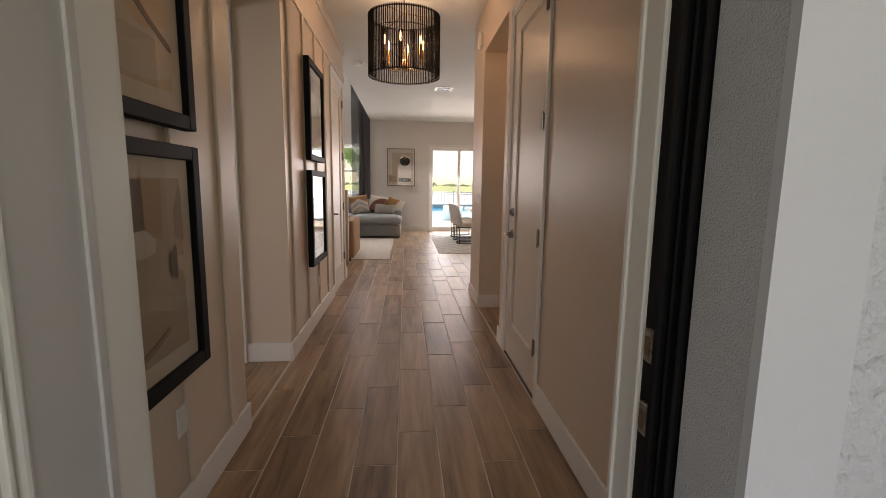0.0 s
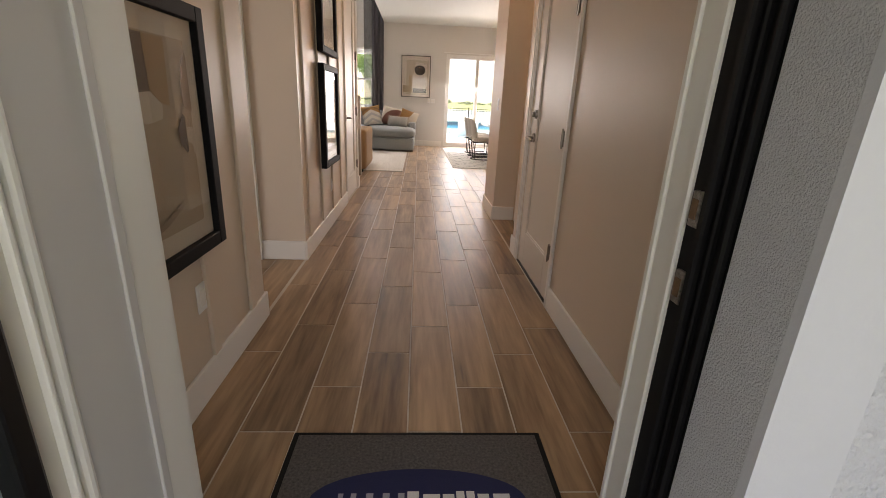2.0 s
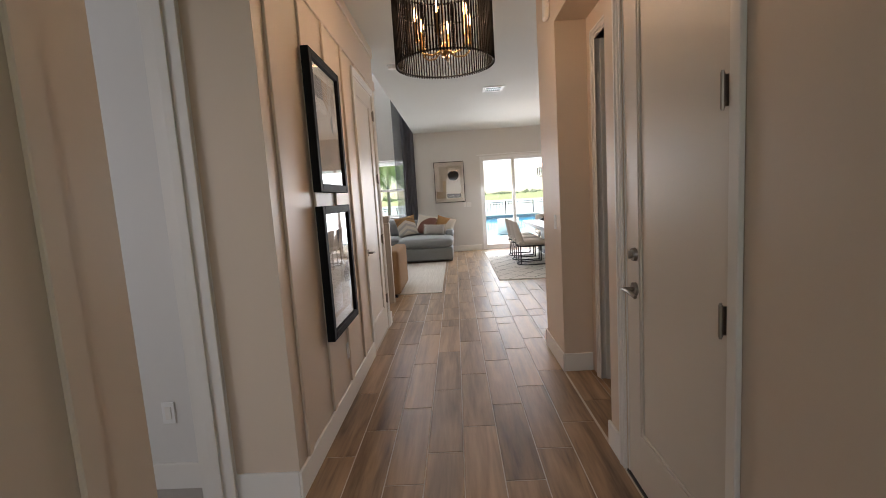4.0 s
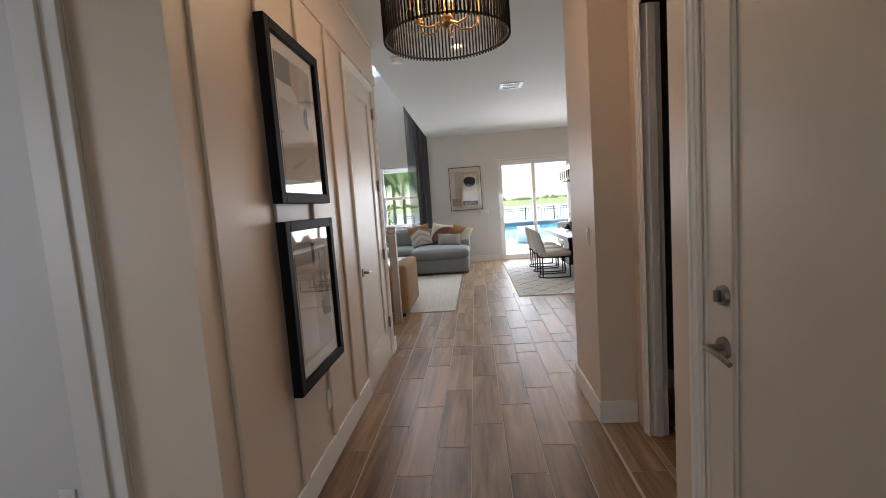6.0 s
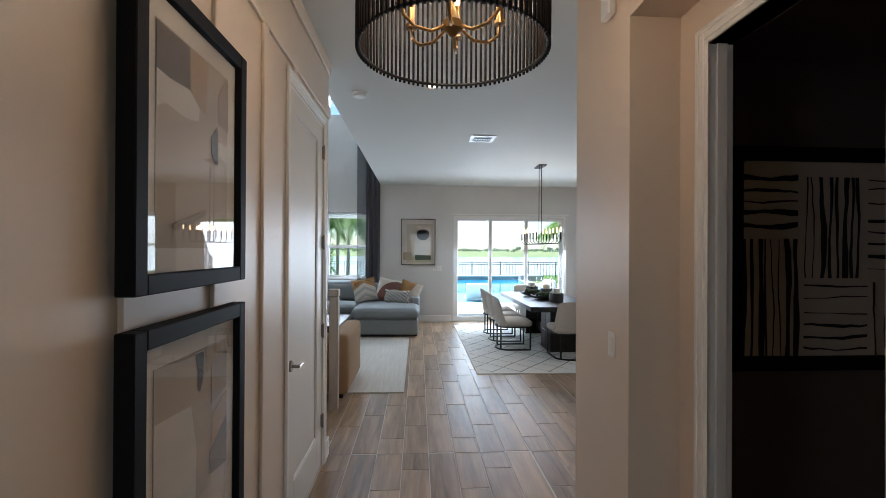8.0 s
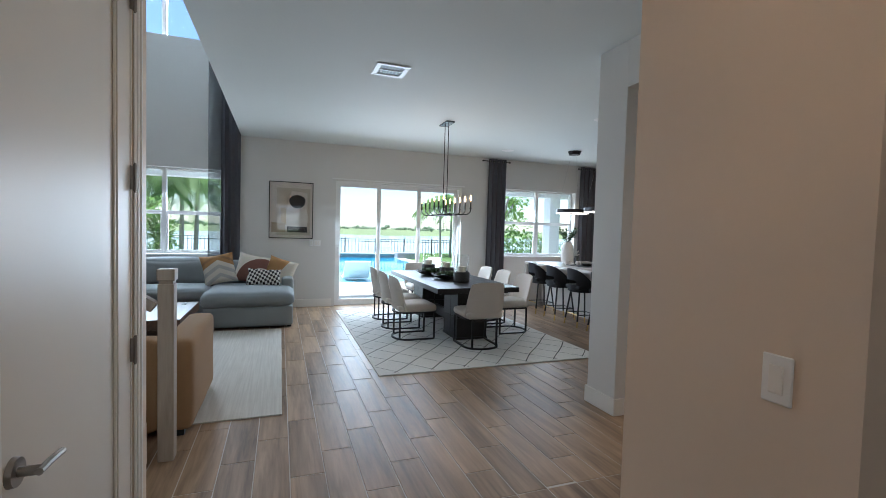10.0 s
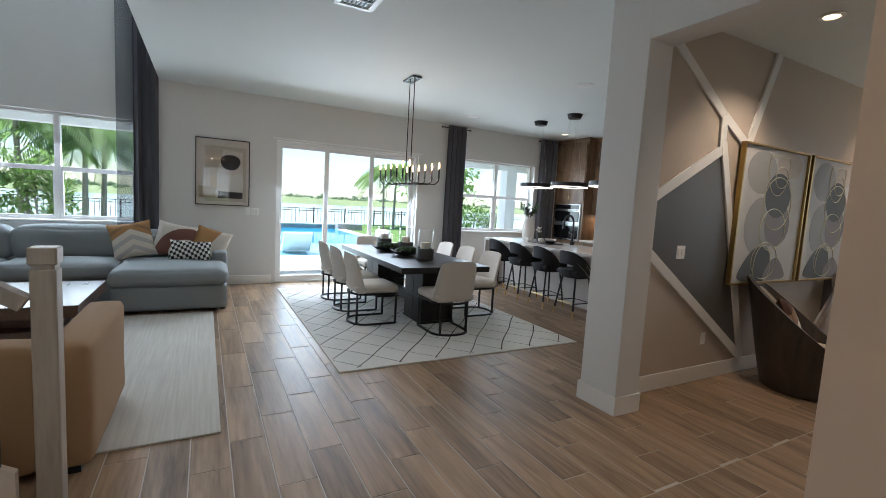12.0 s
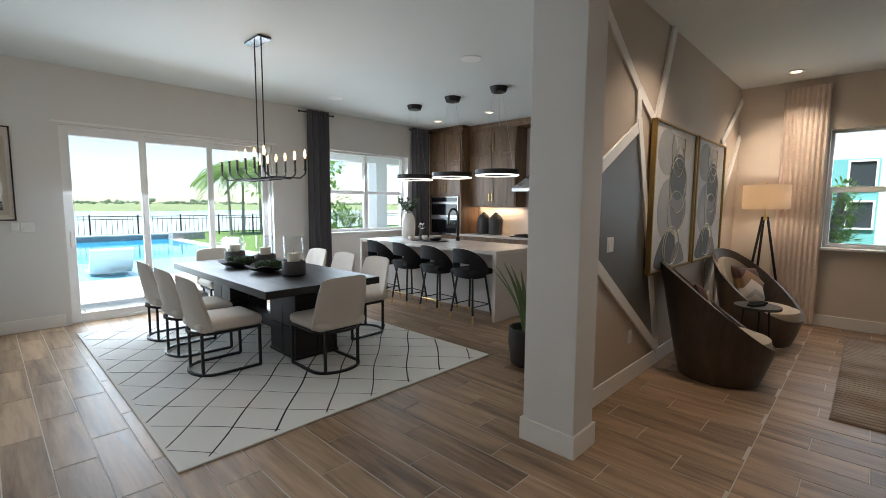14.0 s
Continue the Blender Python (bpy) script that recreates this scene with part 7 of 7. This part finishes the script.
for i in range(7):
    for y0, y1 in ((-0.122, -0.01), (0.01, 0.122)):
        bm = bmesh.new()
        cube(bm, -0.0008, y0, -0.0045, 0.0008, y1, 0.0045, m=pose(-0.1 + i * 0.0333, 0, -0.008, 0, 20 if y0 < 0 else -20, 0))
        part("slat", bm, M_VINYL, vt)

# ---------------------------------------------------------------- outdoors
M_GRASS = mat("grass", (0.09, 0.14, 0.035), 0.95, grain=0.35, grain_scale=3, stain=0.25, stain_scale=0.08, bump=0.5, bump_scale=20)
M_PAVE = mat("travertine", (0.55, 0.5, 0.43), 0.7, grain=0.1, grain_scale=12, stain=0.1)
boxes("ground", [(-400, -300, -1.6, 400, 34.0, -0.9), (-900, 34.0, -3.0, 900, 1500, -2.6)], M_GRASS, "flat green ground reaching the horizon", "ground")
bm = bmesh.new()
cube(bm, -14, 13.38, -0.5, 12, 17.0, -0.045)
patio = solid("patio", bm, mat("paver_sand", (0.36, 0.33, 0.29), 0.9, grain=0.2, grain_scale=40), "pale travertine paver patio", "pavement", kind="structure")
bm = bmesh.new()
cube(bm, -0.302, -0.2, -0.014, 0.302, 0.2, 0.015, 0.004, segs=1)
paver = mesh_of("paver", bm, M_PAVE)
for j in range(9):
    for i in range(13):
        o = new("paver", paver)
        o.parent = patio
        o.location = (-1.6 + 0.61 * i + (0.305 if j % 2 else 0.0), 13.6 + 0.407 * j, -0.045)
bm = bmesh.new()
cube(bm, 6.0, 17.0, -0.9, 26, 34.0, -0.1)
cube(bm, -30, 13.0, -0.9, -14, 34.0, -0.1)
cube(bm, 12, 0, -0.9, 26, 17.0, -0.1)
cube(bm, -14, 17.0, -0.9, -1.6, 34, -0.1)
cube(bm, -1.6, 29.1, -0.9, 6.0, 34, -0.1)
solid("lawn", bm, mat("lawn_green", (0.12, 0.2, 0.045), 0.95, grain=0.4, grain_scale=30, bump=0.8, bump_scale=60), "bright green garden lawn", "grass", kind="structure")
M_WATER = mat("pool_water", (0.05, 0.36, 0.58), 0.06, stain=0.25, stain_scale=0.5, grain=0.25, grain_scale=2.5, bump=0.35, bump_scale=3)
bm = bmesh.new()
cube(bm, -1.2, 20.8, -0.6, 5.6, 28.6, -0.07)
solid("pool_water", bm, M_WATER, "clear turquoise pool water", "water", kind="structure")
bm = bmesh.new()
cube(bm, -1.2, 17.0, -0.6, 5.6, 20.8, -0.075)
solid("pool_ledge", bm, mat("shallow_ledge", (0.24, 0.5, 0.62), 0.12, stain=0.08, stain_scale=0.8, bump=0.15, bump_scale=4), "pale shallow sun ledge under thin clear water", "water", kind="structure")
bm = bmesh.new()
cube(bm, -1.6, 28.6, -0.6, 5.6, 29.0, 0.11, 0.02)
cube(bm, 5.6, 27.9, -0.6, 6.9, 29.1, 0.22, 0.02)
solid("pool_wall", bm, mat("pool_stone", (0.3, 0.3, 0.3), 0.6, grain=0.3, grain_scale=9, stain=0.2), "grey tiled raised wall behind the pool", "wall", kind="structure")
bm = bmesh.new()
cube(bm, 5.6, 17.0, -0.5, 6.0, 27.9, -0.04, 0.02)
cube(bm, -1.6, 17.0, -0.5, -1.2, 28.6, -0.04, 0.02)
cube(bm, -1.6, 28.5, 0.11, 5.6, 29.06, 0.165, 0.01)
solid("pool_coping", bm, M_PAVE, "pale stone pool edge", "coping", kind="structure")
# covered terrace
boxes("lanai_roof", [(-7, 13.38, 2.64, 9, 14.6, 2.9), (-7, 14.35, 2.44, 9, 14.6, 2.639)], mat("lanai_white", (0.8, 0.8, 0.8), 0.7, stain=0.02), "white terrace ceiling and beam", "roof")
boxes("lanai_column", [(6.2, 14.3, -0.03, 6.5, 14.62, 2.44), (-6.9, 14.3, -0.03, -6.6, 14.62, 2.44)], mat("column_white", (0.78, 0.79, 0.8), 0.7, stain=0.02), "white square terrace columns", "column")
# house above and around
boxes("house_upper", [(-0.92, 1.0, H + 0.13, 7.6, 13.37, 6.0), (-5.9, 6.4, TOP + 0.11, -0.9, 13.4, TOP + 0.4), (-5.9, 1.0, H + 0.13, -1.07, 6.41, 6.0)], M_STUCCO_BAND, "pale upper storey of the house", "wall")
# fence
fe = thing("fence", "black aluminium picket fence along the lake", "fence", 0, 31.0, -0.1)
bm = bmesh.new()
for z in (0.12, 0.85, 0.98):
    cube(bm, -26, -0.015, z - 0.015, 26, 0.015, z + 0.015)
part("rail", bm, M_BLACK, fe)
bm = bmesh.new()
cube(bm, -0.009, -0.009, 0.05, 0.009, 0.009, 1.0)
pk = mesh_of("picket", bm, M_BLACK)
bm = bmesh.new()
cube(bm, -0.03, -0.03, 0, 0.03, 0.03, 1.06)
ps = mesh_of("post", bm, M_BLACK)
i = 0
x = -13.0
while x < 18.5:
    o = new("post" if i % 9 == 0 else "picket", ps if i % 9 == 0 else pk)
    o.parent = fe
    o.location = (x, 0, 0)
    x += 0.2
    i += 1
# lake and far shore
bm = bmesh.new()
cube(bm, -900, 34.0, -2.0, 900, 260, -1.25)
solid("lake", bm, mat("lake_water", (0.3, 0.42, 0.5), 0.12, stain=0.1, stain_scale=0.02, bump=0.3, bump_scale=1.2), "calm pale blue lake", "water", kind="structure")
bm = bmesh.new()
rnd = random.Random(3)
cols = 120
rows_ = [(200, -1.3), (215, -0.8), (260, -0.2), (320, 0.6), (360, 1.6), (700, 2.0)]
g = []
for y, z in rows_:
    g.append([bm.verts.new((-600 + 1200 * i / cols, y + (25 * noise.noise(Vector((i * 0.21, y * 0.01, 0))) if y < 230 else 0), z + 0.6 * noise.noise(Vector((i * 0.3, y, 2))) * (y > 230))) for i in range(cols + 1)])
for a, b in zip(g, g[1:]):
    for i in range(cols):
        bm.faces.new((a[i], a[i + 1], b[i + 1], b[i]))
# the meadow green is paled: distance haze mixed into its colour
solid("far_shore", bm, mat("meadow", (0.2, 0.24, 0.1), 0.95, grain=0.35, grain_scale=0.2, stain=0.35, stain_scale=0.03), "low green meadow on the far shore, paled in colour for haze", "ground", kind="structure")

M_FOL = mat("foliage", (0.17, 0.27, 0.07), 0.6, grain=0.4, grain_scale=5, stain=0.3, stain_scale=1)
M_FOL2 = mat("foliage_bright", (0.24, 0.37, 0.1), 0.6, grain=0.4, grain_scale=5, stain=0.3, stain_scale=1)
# far trees: haze put into the base colour, greyer than the garden leaves
M_FARFOL_HAZED = mat("far_foliage_hazed", (0.19, 0.24, 0.15), 0.9, grain=0.4, grain_scale=0.4, stain=0.3, stain_scale=0.05)
for fm in (M_FOL, M_FOL2):
    fn_, fl_ = fm.node_tree.nodes, fm.node_tree.links
    pb = fn_["Principled BSDF"]
    tr_ = fn_.new("ShaderNodeBsdfTranslucent")
    mx_ = fn_.new("ShaderNodeMixShader")
    mx_.inputs[0].default_value = 0.45
    fl_.new(pb.inputs["Base Color"].links[0].from_socket, tr_.inputs["Color"])
    fl_.new(pb.outputs[0], mx_.inputs[1])
    fl_.new(tr_.outputs[0], mx_.inputs[2])
    fl_.new(mx_.outputs[0], fn_["Material Output"].inputs["Surface"])
M_TRUNK = mat("palm_trunk", (0.3, 0.27, 0.23), 0.85, grain=0.3, grain_scale=20, bump=0.6, bump_scale=30)
bm = bmesh.new()
bmesh.ops.create_icosphere(bm, subdivisions=1, radius=1.0)
base_v = [v.co.copy() for v in bm.verts]
base_f = [[v.index for v in f_.verts] for f_ in bm.faces]
bm.free()
wv, wf = [], []
for i in range(560):
    x, y = rnd.uniform(-260, 420), rnd.uniform(300, 420)
    r = rnd.uniform(0.7, 1.6) * (1.9 if rnd.random() < 0.08 else 1)
    for _ in range(6):
        p = Vector((x + r * rnd.uniform(-1.4, 1.4), y, 1.0 + r * rnd.uniform(0.2, 1.1)))
        q, k = r * rnd.uniform(0.3, 0.6), len(wv)
        wv += [tuple(p + c * q) for c in base_v]
        wf += [[k + j for j in f_] for f_ in base_f]
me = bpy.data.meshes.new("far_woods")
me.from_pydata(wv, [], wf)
me.materials.append(M_FARFOL_HAZED)
tagged(new("far_woods", me), "distant green tree line, paled in colour for haze", "trees", kind="stuff")


def palm(x, y, z, h, seed, lean=0.12, size=1.0):
    p = thing("palm_tree", "slender palm tree with feathery green fronds", "tree", x, y, z, group="garden palms")
    r = random.Random(seed)
    top = Vector((lean * r.uniform(-1, 1), lean * r.uniform(-1, 1), h))
    bm = bmesh.new()
    rings = []
    for k in range(15):
        t = k / 14
        c = top * t + Vector((0, 0, 0))
        rad = (0.075 - 0.025 * t) * (1.08 if k % 2 else 1.0) * size
        rings.append([bm.verts.new(c + Vector((rad * math.cos(a), rad * math.sin(a), 0))) for a in [2 * math.pi * i / 10 for i in range(10)]])
    for a, b in zip(rings, rings[1:]):
        for i in range(10):
            bm.faces.new((a[i], a[(i + 1) % 10], b[(i + 1) % 10], b[i]))
    part("trunk", bm, M_TRUNK, p, "", True)
    bm = bmesh.new()
    for f_ in range(17):
        a = 2 * math.pi * f_ / 17 + r.uniform(-0.2, 0.2)
        ln, rise = r.uniform(1.5, 2.1) * size, r.uniform(-0.1, 1.0)
        pts = []
        for k in range(13):
            t = k / 12
            pts.append(top + Vector((math.cos(a) * ln * t, math.sin(a) * ln * t, rise * ln * 0.6 * t - ln * 0.75 * t * t)))
        tube(bm, pts, 0.012 * size, 4)
        for k in range(1, 13):
            for s in (-1, 1):
                d = (pts[k] - pts[k - 1]).normalized()
                sd_ = Vector((-math.sin(a), math.cos(a), 0)) * s
                w = 0.5 * size * (1 - 0.5 * abs(k / 12 - 0.4))
                for o_ in (0.0, 0.33, 0.66):
                    base = pts[k - 1].lerp(pts[k], o_)
                    leaf(bm, base, base + sd_ * w * 0.7 + d * w * 0.55 + Vector((0, 0, -0.4 * w)), 0.034 * size)
    part("crown", bm, M_FOL, p, "arching green fronds")
    return p


for k, (x, y, h) in enumerate(((8.85, 30.0, 3.4), (9.55, 30.2, 3.7), (10.4, 29.9, 3.5), (-4.4, 19.6, 3.4), (-3.27, 20.0, 3.1), (-2.92, 20.2, 2.9), (-5.6, 20.5, 3.6))):
    palm(x, y, -0.1, h, k + 1)


def bush(name, label, x, y, z, w, d, h, seed, material, n=900, lw=0.08, trunk=False):
    b = thing(name, label, "bush" if not trunk else "tree", x, y, z)
    r = random.Random(seed)
    bs = bmesh.new()
    bl = bmesh.new()
    z0 = 0.9 if trunk else 0.1
    for i in range(9):
        a = r.uniform(0, 6.28)
        tube(bs, [(0, 0, 0), (0.15 * math.cos(a), 0.15 * math.sin(a), z0 + 0.2 * h), (0.33 * w * math.cos(a), 0.33 * d * math.sin(a), z0 + h * r.uniform(0.5, 0.85))], 0.02 if not trunk else 0.04, 5)
    clumps = [(r.uniform(-0.4, 0.4) * w, r.uniform(-0.4, 0.4) * d, z0 + h * r.uniform(0.1, 0.9), r.uniform(0.16, 0.3) * min(w, h)) for _ in range(26)]
    for i in range(n):
        cx, cy, cz, cr = r.choice(clumps)
        v = Vector((r.gauss(0, 1), r.gauss(0, 1), r.gauss(0, 1))).normalized() * cr * r.uniform(0.5, 1.05)
        p = Vector((cx, cy, cz)) + v
        p.z = max(p.z, 0.05)
        dr_ = (v.normalized() + Vector((r.uniform(-0.6, 0.6), r.uniform(-0.6, 0.6), r.uniform(-0.4, 0.6)))).normalized()
        leaf(bl, p, p + dr_ * r.uniform(1.6, 2.8) * lw, lw)
    part("branches", bs, M_TRUNK, b)
    part("leaves", bl, material, b, "many small green leaves")
    return b


bush("garden_tree", "bright green leafy garden tree", 7.2, 19.6, -0.1, 2.6, 2.0, 2.9, 21, M_FOL2, 1500, 0.1, True)
bush("clipped_hedge", "green hedge shrub by the window", -4.4, 16.9, -0.1, 1.3, 1.2, 2.6, 22, M_FOL2, 1900, 0.06)
bush("clipped_hedge", "green hedge shrub by the window", -3.4, 17.2, -0.1, 1.05, 1.0, 2.2, 23, M_FOL2, 1700, 0.06)
bush("garden_shrub", "low green shrub beside the fence", 12.0, 29.6, -0.1, 3.6, 1.2, 1.3, 24, M_FOL2, 900)
bush("garden_shrub", "low green shrub beside the fence", 15.2, 28.8, -0.1, 3.6, 1.2, 1.5, 25, M_FOL, 900)
bush("window_bush", "yellow-green small tree outside the den window", 9.9, 6.72, -0.1, 0.8, 0.8, 1.15, 26, M_FOL2, 1700, 0.04, True)

# patio furniture
M_WHITEPL = mat("white_resin", (0.75, 0.76, 0.76), 0.45, stain=0.03)
pg = thing("pool_lounger", "white moulded ledge lounger standing in the pool", "lounger", 1.8, 18.2, -0.076, -92)
pg.scale = (0.8, 1.08, 0.72)
bm = bmesh.new()
pr = [(-0.8, 0.0), (-0.4, 0.08), (0.1, 0.12), (0.45, 0.42), (0.75, 0.78), (0.82, 0.74), (0.6, 0.38), (0.3, 0.02), (0.1, -0.0)]
a = [bm.verts.new((p[0], -0.35, p[1] + 0.08)) for p in pr]
b = [bm.verts.new((p[0], 0.35, p[1] + 0.08)) for p in pr]
bm.faces.new(a)
bm.faces.new(b[::-1])
for i in range(len(pr)):
    j = (i + 1) % len(pr)
    bm.faces.new((a[i], b[i], b[j], a[j]))
part("body", bm, M_WHITEPL, pg)
pc = thing("patio_chair", "woven patio armchair with a white cushion", "chair", 3.9, 16.9, -0.03, 150)
pc.scale = (0.85, 0.85, 0.85)
M_WICK = mat("pale_wicker", (0.55, 0.5, 0.44), 0.8, grain=0.3, grain_scale=80, bump=0.6, bump_scale=90)
bm = bmesh.new()
for k in range(26):
    a = math.pi * (1 + k / 25)
    tube(bm, [(0.33 * math.cos(a), 0.33 * math.sin(a), 0.28), (0.4 * math.cos(a), 0.4 * math.sin(a), 0.72)], 0.006, 5)
for rr, z in ((0.33, 0.28), (0.4, 0.72)):
    tube(bm, [(rr * math.cos(math.pi * (1 + k / 25)), rr * math.sin(math.pi * (1 + k / 25)), z) for k in range(26)], 0.014, 6)
part("woven_back", bm, M_WICK, pc)
for x, y in ((0.28, 0.2), (-0.28, 0.2), (0.2, -0.22), (-0.2, -0.22)):
    bm = bmesh.new()
    tube(bm, [(x * 0.9, y * 0.9, 0.3), (x, y, 0.001)], 0.013, 6)
    part("leg", bm, M_WICK, pc)
bm = bmesh.new()
cushion(bm, -0.3, -0.28, 0.28, 0.3, 0.3, 0.42, 0.05, 0.02)
part("cushion", bm, M_WHITEPL, pc, "white seat cushion", True)
bm = bmesh.new()
cushion(bm, -0.24, -0.32, 0.42, 0.24, -0.18, 0.85, 0.06, 0.02)
part("back_cushion", bm, M_WHITEPL, pc, "white back cushion", True)

# neighbour house outside the den window
nb = thing("neighbour_house", "white and teal neighbouring house", "house", 13.0, 4.0, -0.1)
bm = bmesh.new()
cube(bm, 0, -8, 0, 7, 6.2, 6.2)
part("wall", bm, M_STUCCO_BAND, nb)
bm = bmesh.new()
cube(bm, -0.12, 2.06, 0.1, 0.0, 5.6, 2.64)
part("teal_bay", bm, mat("teal_paint", (0.16, 0.42, 0.41), 0.7, stain=0.05), nb, "teal painted wall field")
M_DARKPANE = mat("dark_window_glass", (0.04, 0.05, 0.055), 0.08)
for y, z, h in ((2.33, 2.02, 0.56), (2.33, 1.17, 0.56), (4.2, 2.02, 0.56), (4.2, 1.17, 0.56), (-1.5, 1.0, 1.4), (-4.5, 1.0, 1.4)):
    bm = bmesh.new()
    x0 = -0.12 if y > 2 else 0.0
    frame_rows = ((y - 0.24, z - 0.03, y - 0.2, z + h + 0.03), (y + 0.2, z - 0.03, y + 0.24, z + h + 0.03), (y - 0.2, z - 0.03, y + 0.2, z + 0.01), (y - 0.2, z + h - 0.01, y + 0.2, z + h + 0.03))
    for ya, za, yb, zb in frame_rows:
        cube(bm, x0 - 0.05, ya, za, x0 - 0.001, yb, zb, 0.004, segs=1)
    wn_ = part("window", bm, M_VINYL, nb, "white framed window")
    bm = bmesh.new()
    cube(bm, x0 - 0.012, y - 0.2, z + 0.01, x0 - 0.002, y + 0.2, z + h - 0.01)
    part("pane", bm, M_DARKPANE, wn_)
bm = bmesh.new()
cube(bm, -0.3, -8.3, 6.2, 7.3, 6.5, 6.5)
part("roof", bm, M_PAVE, nb)

# ---------------------------------------------------------------- floor planks, last
PW, PL, GAP = 0.2055, 0.823, 0.0062
plank_meshes = {}


def plank_mesh(w, ln):
    key = (round(w, 3), round(ln, 3))
    if key not in plank_meshes:
        bm = bmesh.new()
        cube(bm, -w / 2, -ln / 2, -0.011, w / 2, ln / 2, 0.0)
        top = [e for e in bm.edges if all(v.co.z > -0.001 for v in e.verts)]
        bmesh.ops.bevel(bm, geom=top, offset=0.0016, segments=1, affect='EDGES')
        plank_meshes[key] = mesh_of("plank", bm, M_PLANK)
    return plank_meshes[key]


floor = thing("floor", "brown wood-look plank tiles with pale grout lines", "floor", kind="structure")
rest = []
count = 0
X_PHASE, Y_PHASE = -0.112, 2.46


def lay(x0, x1, y0, y1, near):
    global count
    i0 = math.floor((x0 - X_PHASE) / PW)
    i = i0
    while X_PHASE + i * PW < x1:
        a, b = max(x0, X_PHASE + i * PW), min(x1, X_PHASE + (i + 1) * PW)
        shift = Y_PHASE + (i % 3) * PL / 3
        j = math.floor((y0 - shift) / PL)
        while shift + j * PL < y1:
            c, d = max(y0, shift + j * PL), min(y1, shift + (j + 1) * PL)
            if b - a > 0.02 and d - c > 0.02:
                if near(0.5 * (a + b), 0.5 * (c + d)) and count < 300:
                    o = new("plank", plank_mesh(b - a - GAP, d - c - GAP))
                    o.location = (0.5 * (a + b), 0.5 * (c + d), 0)
                    o.parent = floor
                    count += 1
                else:
                    rest.append((a + GAP / 2, b - GAP / 2, c + GAP / 2, d - GAP / 2))
            j += 1
        i += 1


lay(-0.92, 0.72, 0.9, 6.56, lambda x, y: True)
lay(-1.25, -0.92, 2.55, 3.49, lambda x, y: False)
lay(0.72, 0.95, 3.83, 4.90, lambda x, y: False)
lay(0.95, 2.86, 3.86, 5.38, lambda x, y: False)
lay(-5.5, 7.25, 6.56, FW + 0.1, lambda x, y: -1.0 < x < 3.6 and y < 9.0)
lay(0.72, 7.25, 5.55, 6.56, lambda x, y: x < 3.6)
lay(3.0, 7.25, 3.0, 5.55, lambda x, y: False)
verts, faces = [], []
for a, b, c, d in rest:
    k = len(verts)
    verts += [(a, c, -0.011), (b, c, -0.011), (b, d, -0.011), (a, d, -0.011), (a, c, 0), (b, c, 0), (b, d, 0), (a, d, 0)]
    faces += [(k + 4, k + 5, k + 6, k + 7), (k, k + 1, k + 5, k + 4), (k + 1, k + 2, k + 6, k + 5), (k + 2, k + 3, k + 7, k + 6), (k + 3, k, k + 4, k + 7)]
me = bpy.data.meshes.new("far_planks")
me.from_pydata(verts, [], faces)
M_PLANK_FAR = M_PLANK.copy()
M_PLANK_FAR.name = "plank_tile_far"
fn = M_PLANK_FAR.node_tree
geo = fn.nodes.new("ShaderNodeNewGeometry")
for lk in list(fn.links):
    if lk.from_socket.name == "Random":
        to = lk.to_socket
        fn.links.remove(lk)
        fn.links.new(geo.outputs["Random Per Island"], to)
me.materials.append(M_PLANK_FAR)
far_planks = new("far_planks", me)
far_planks.parent = floor
tagged(far_planks, kind="stuff")
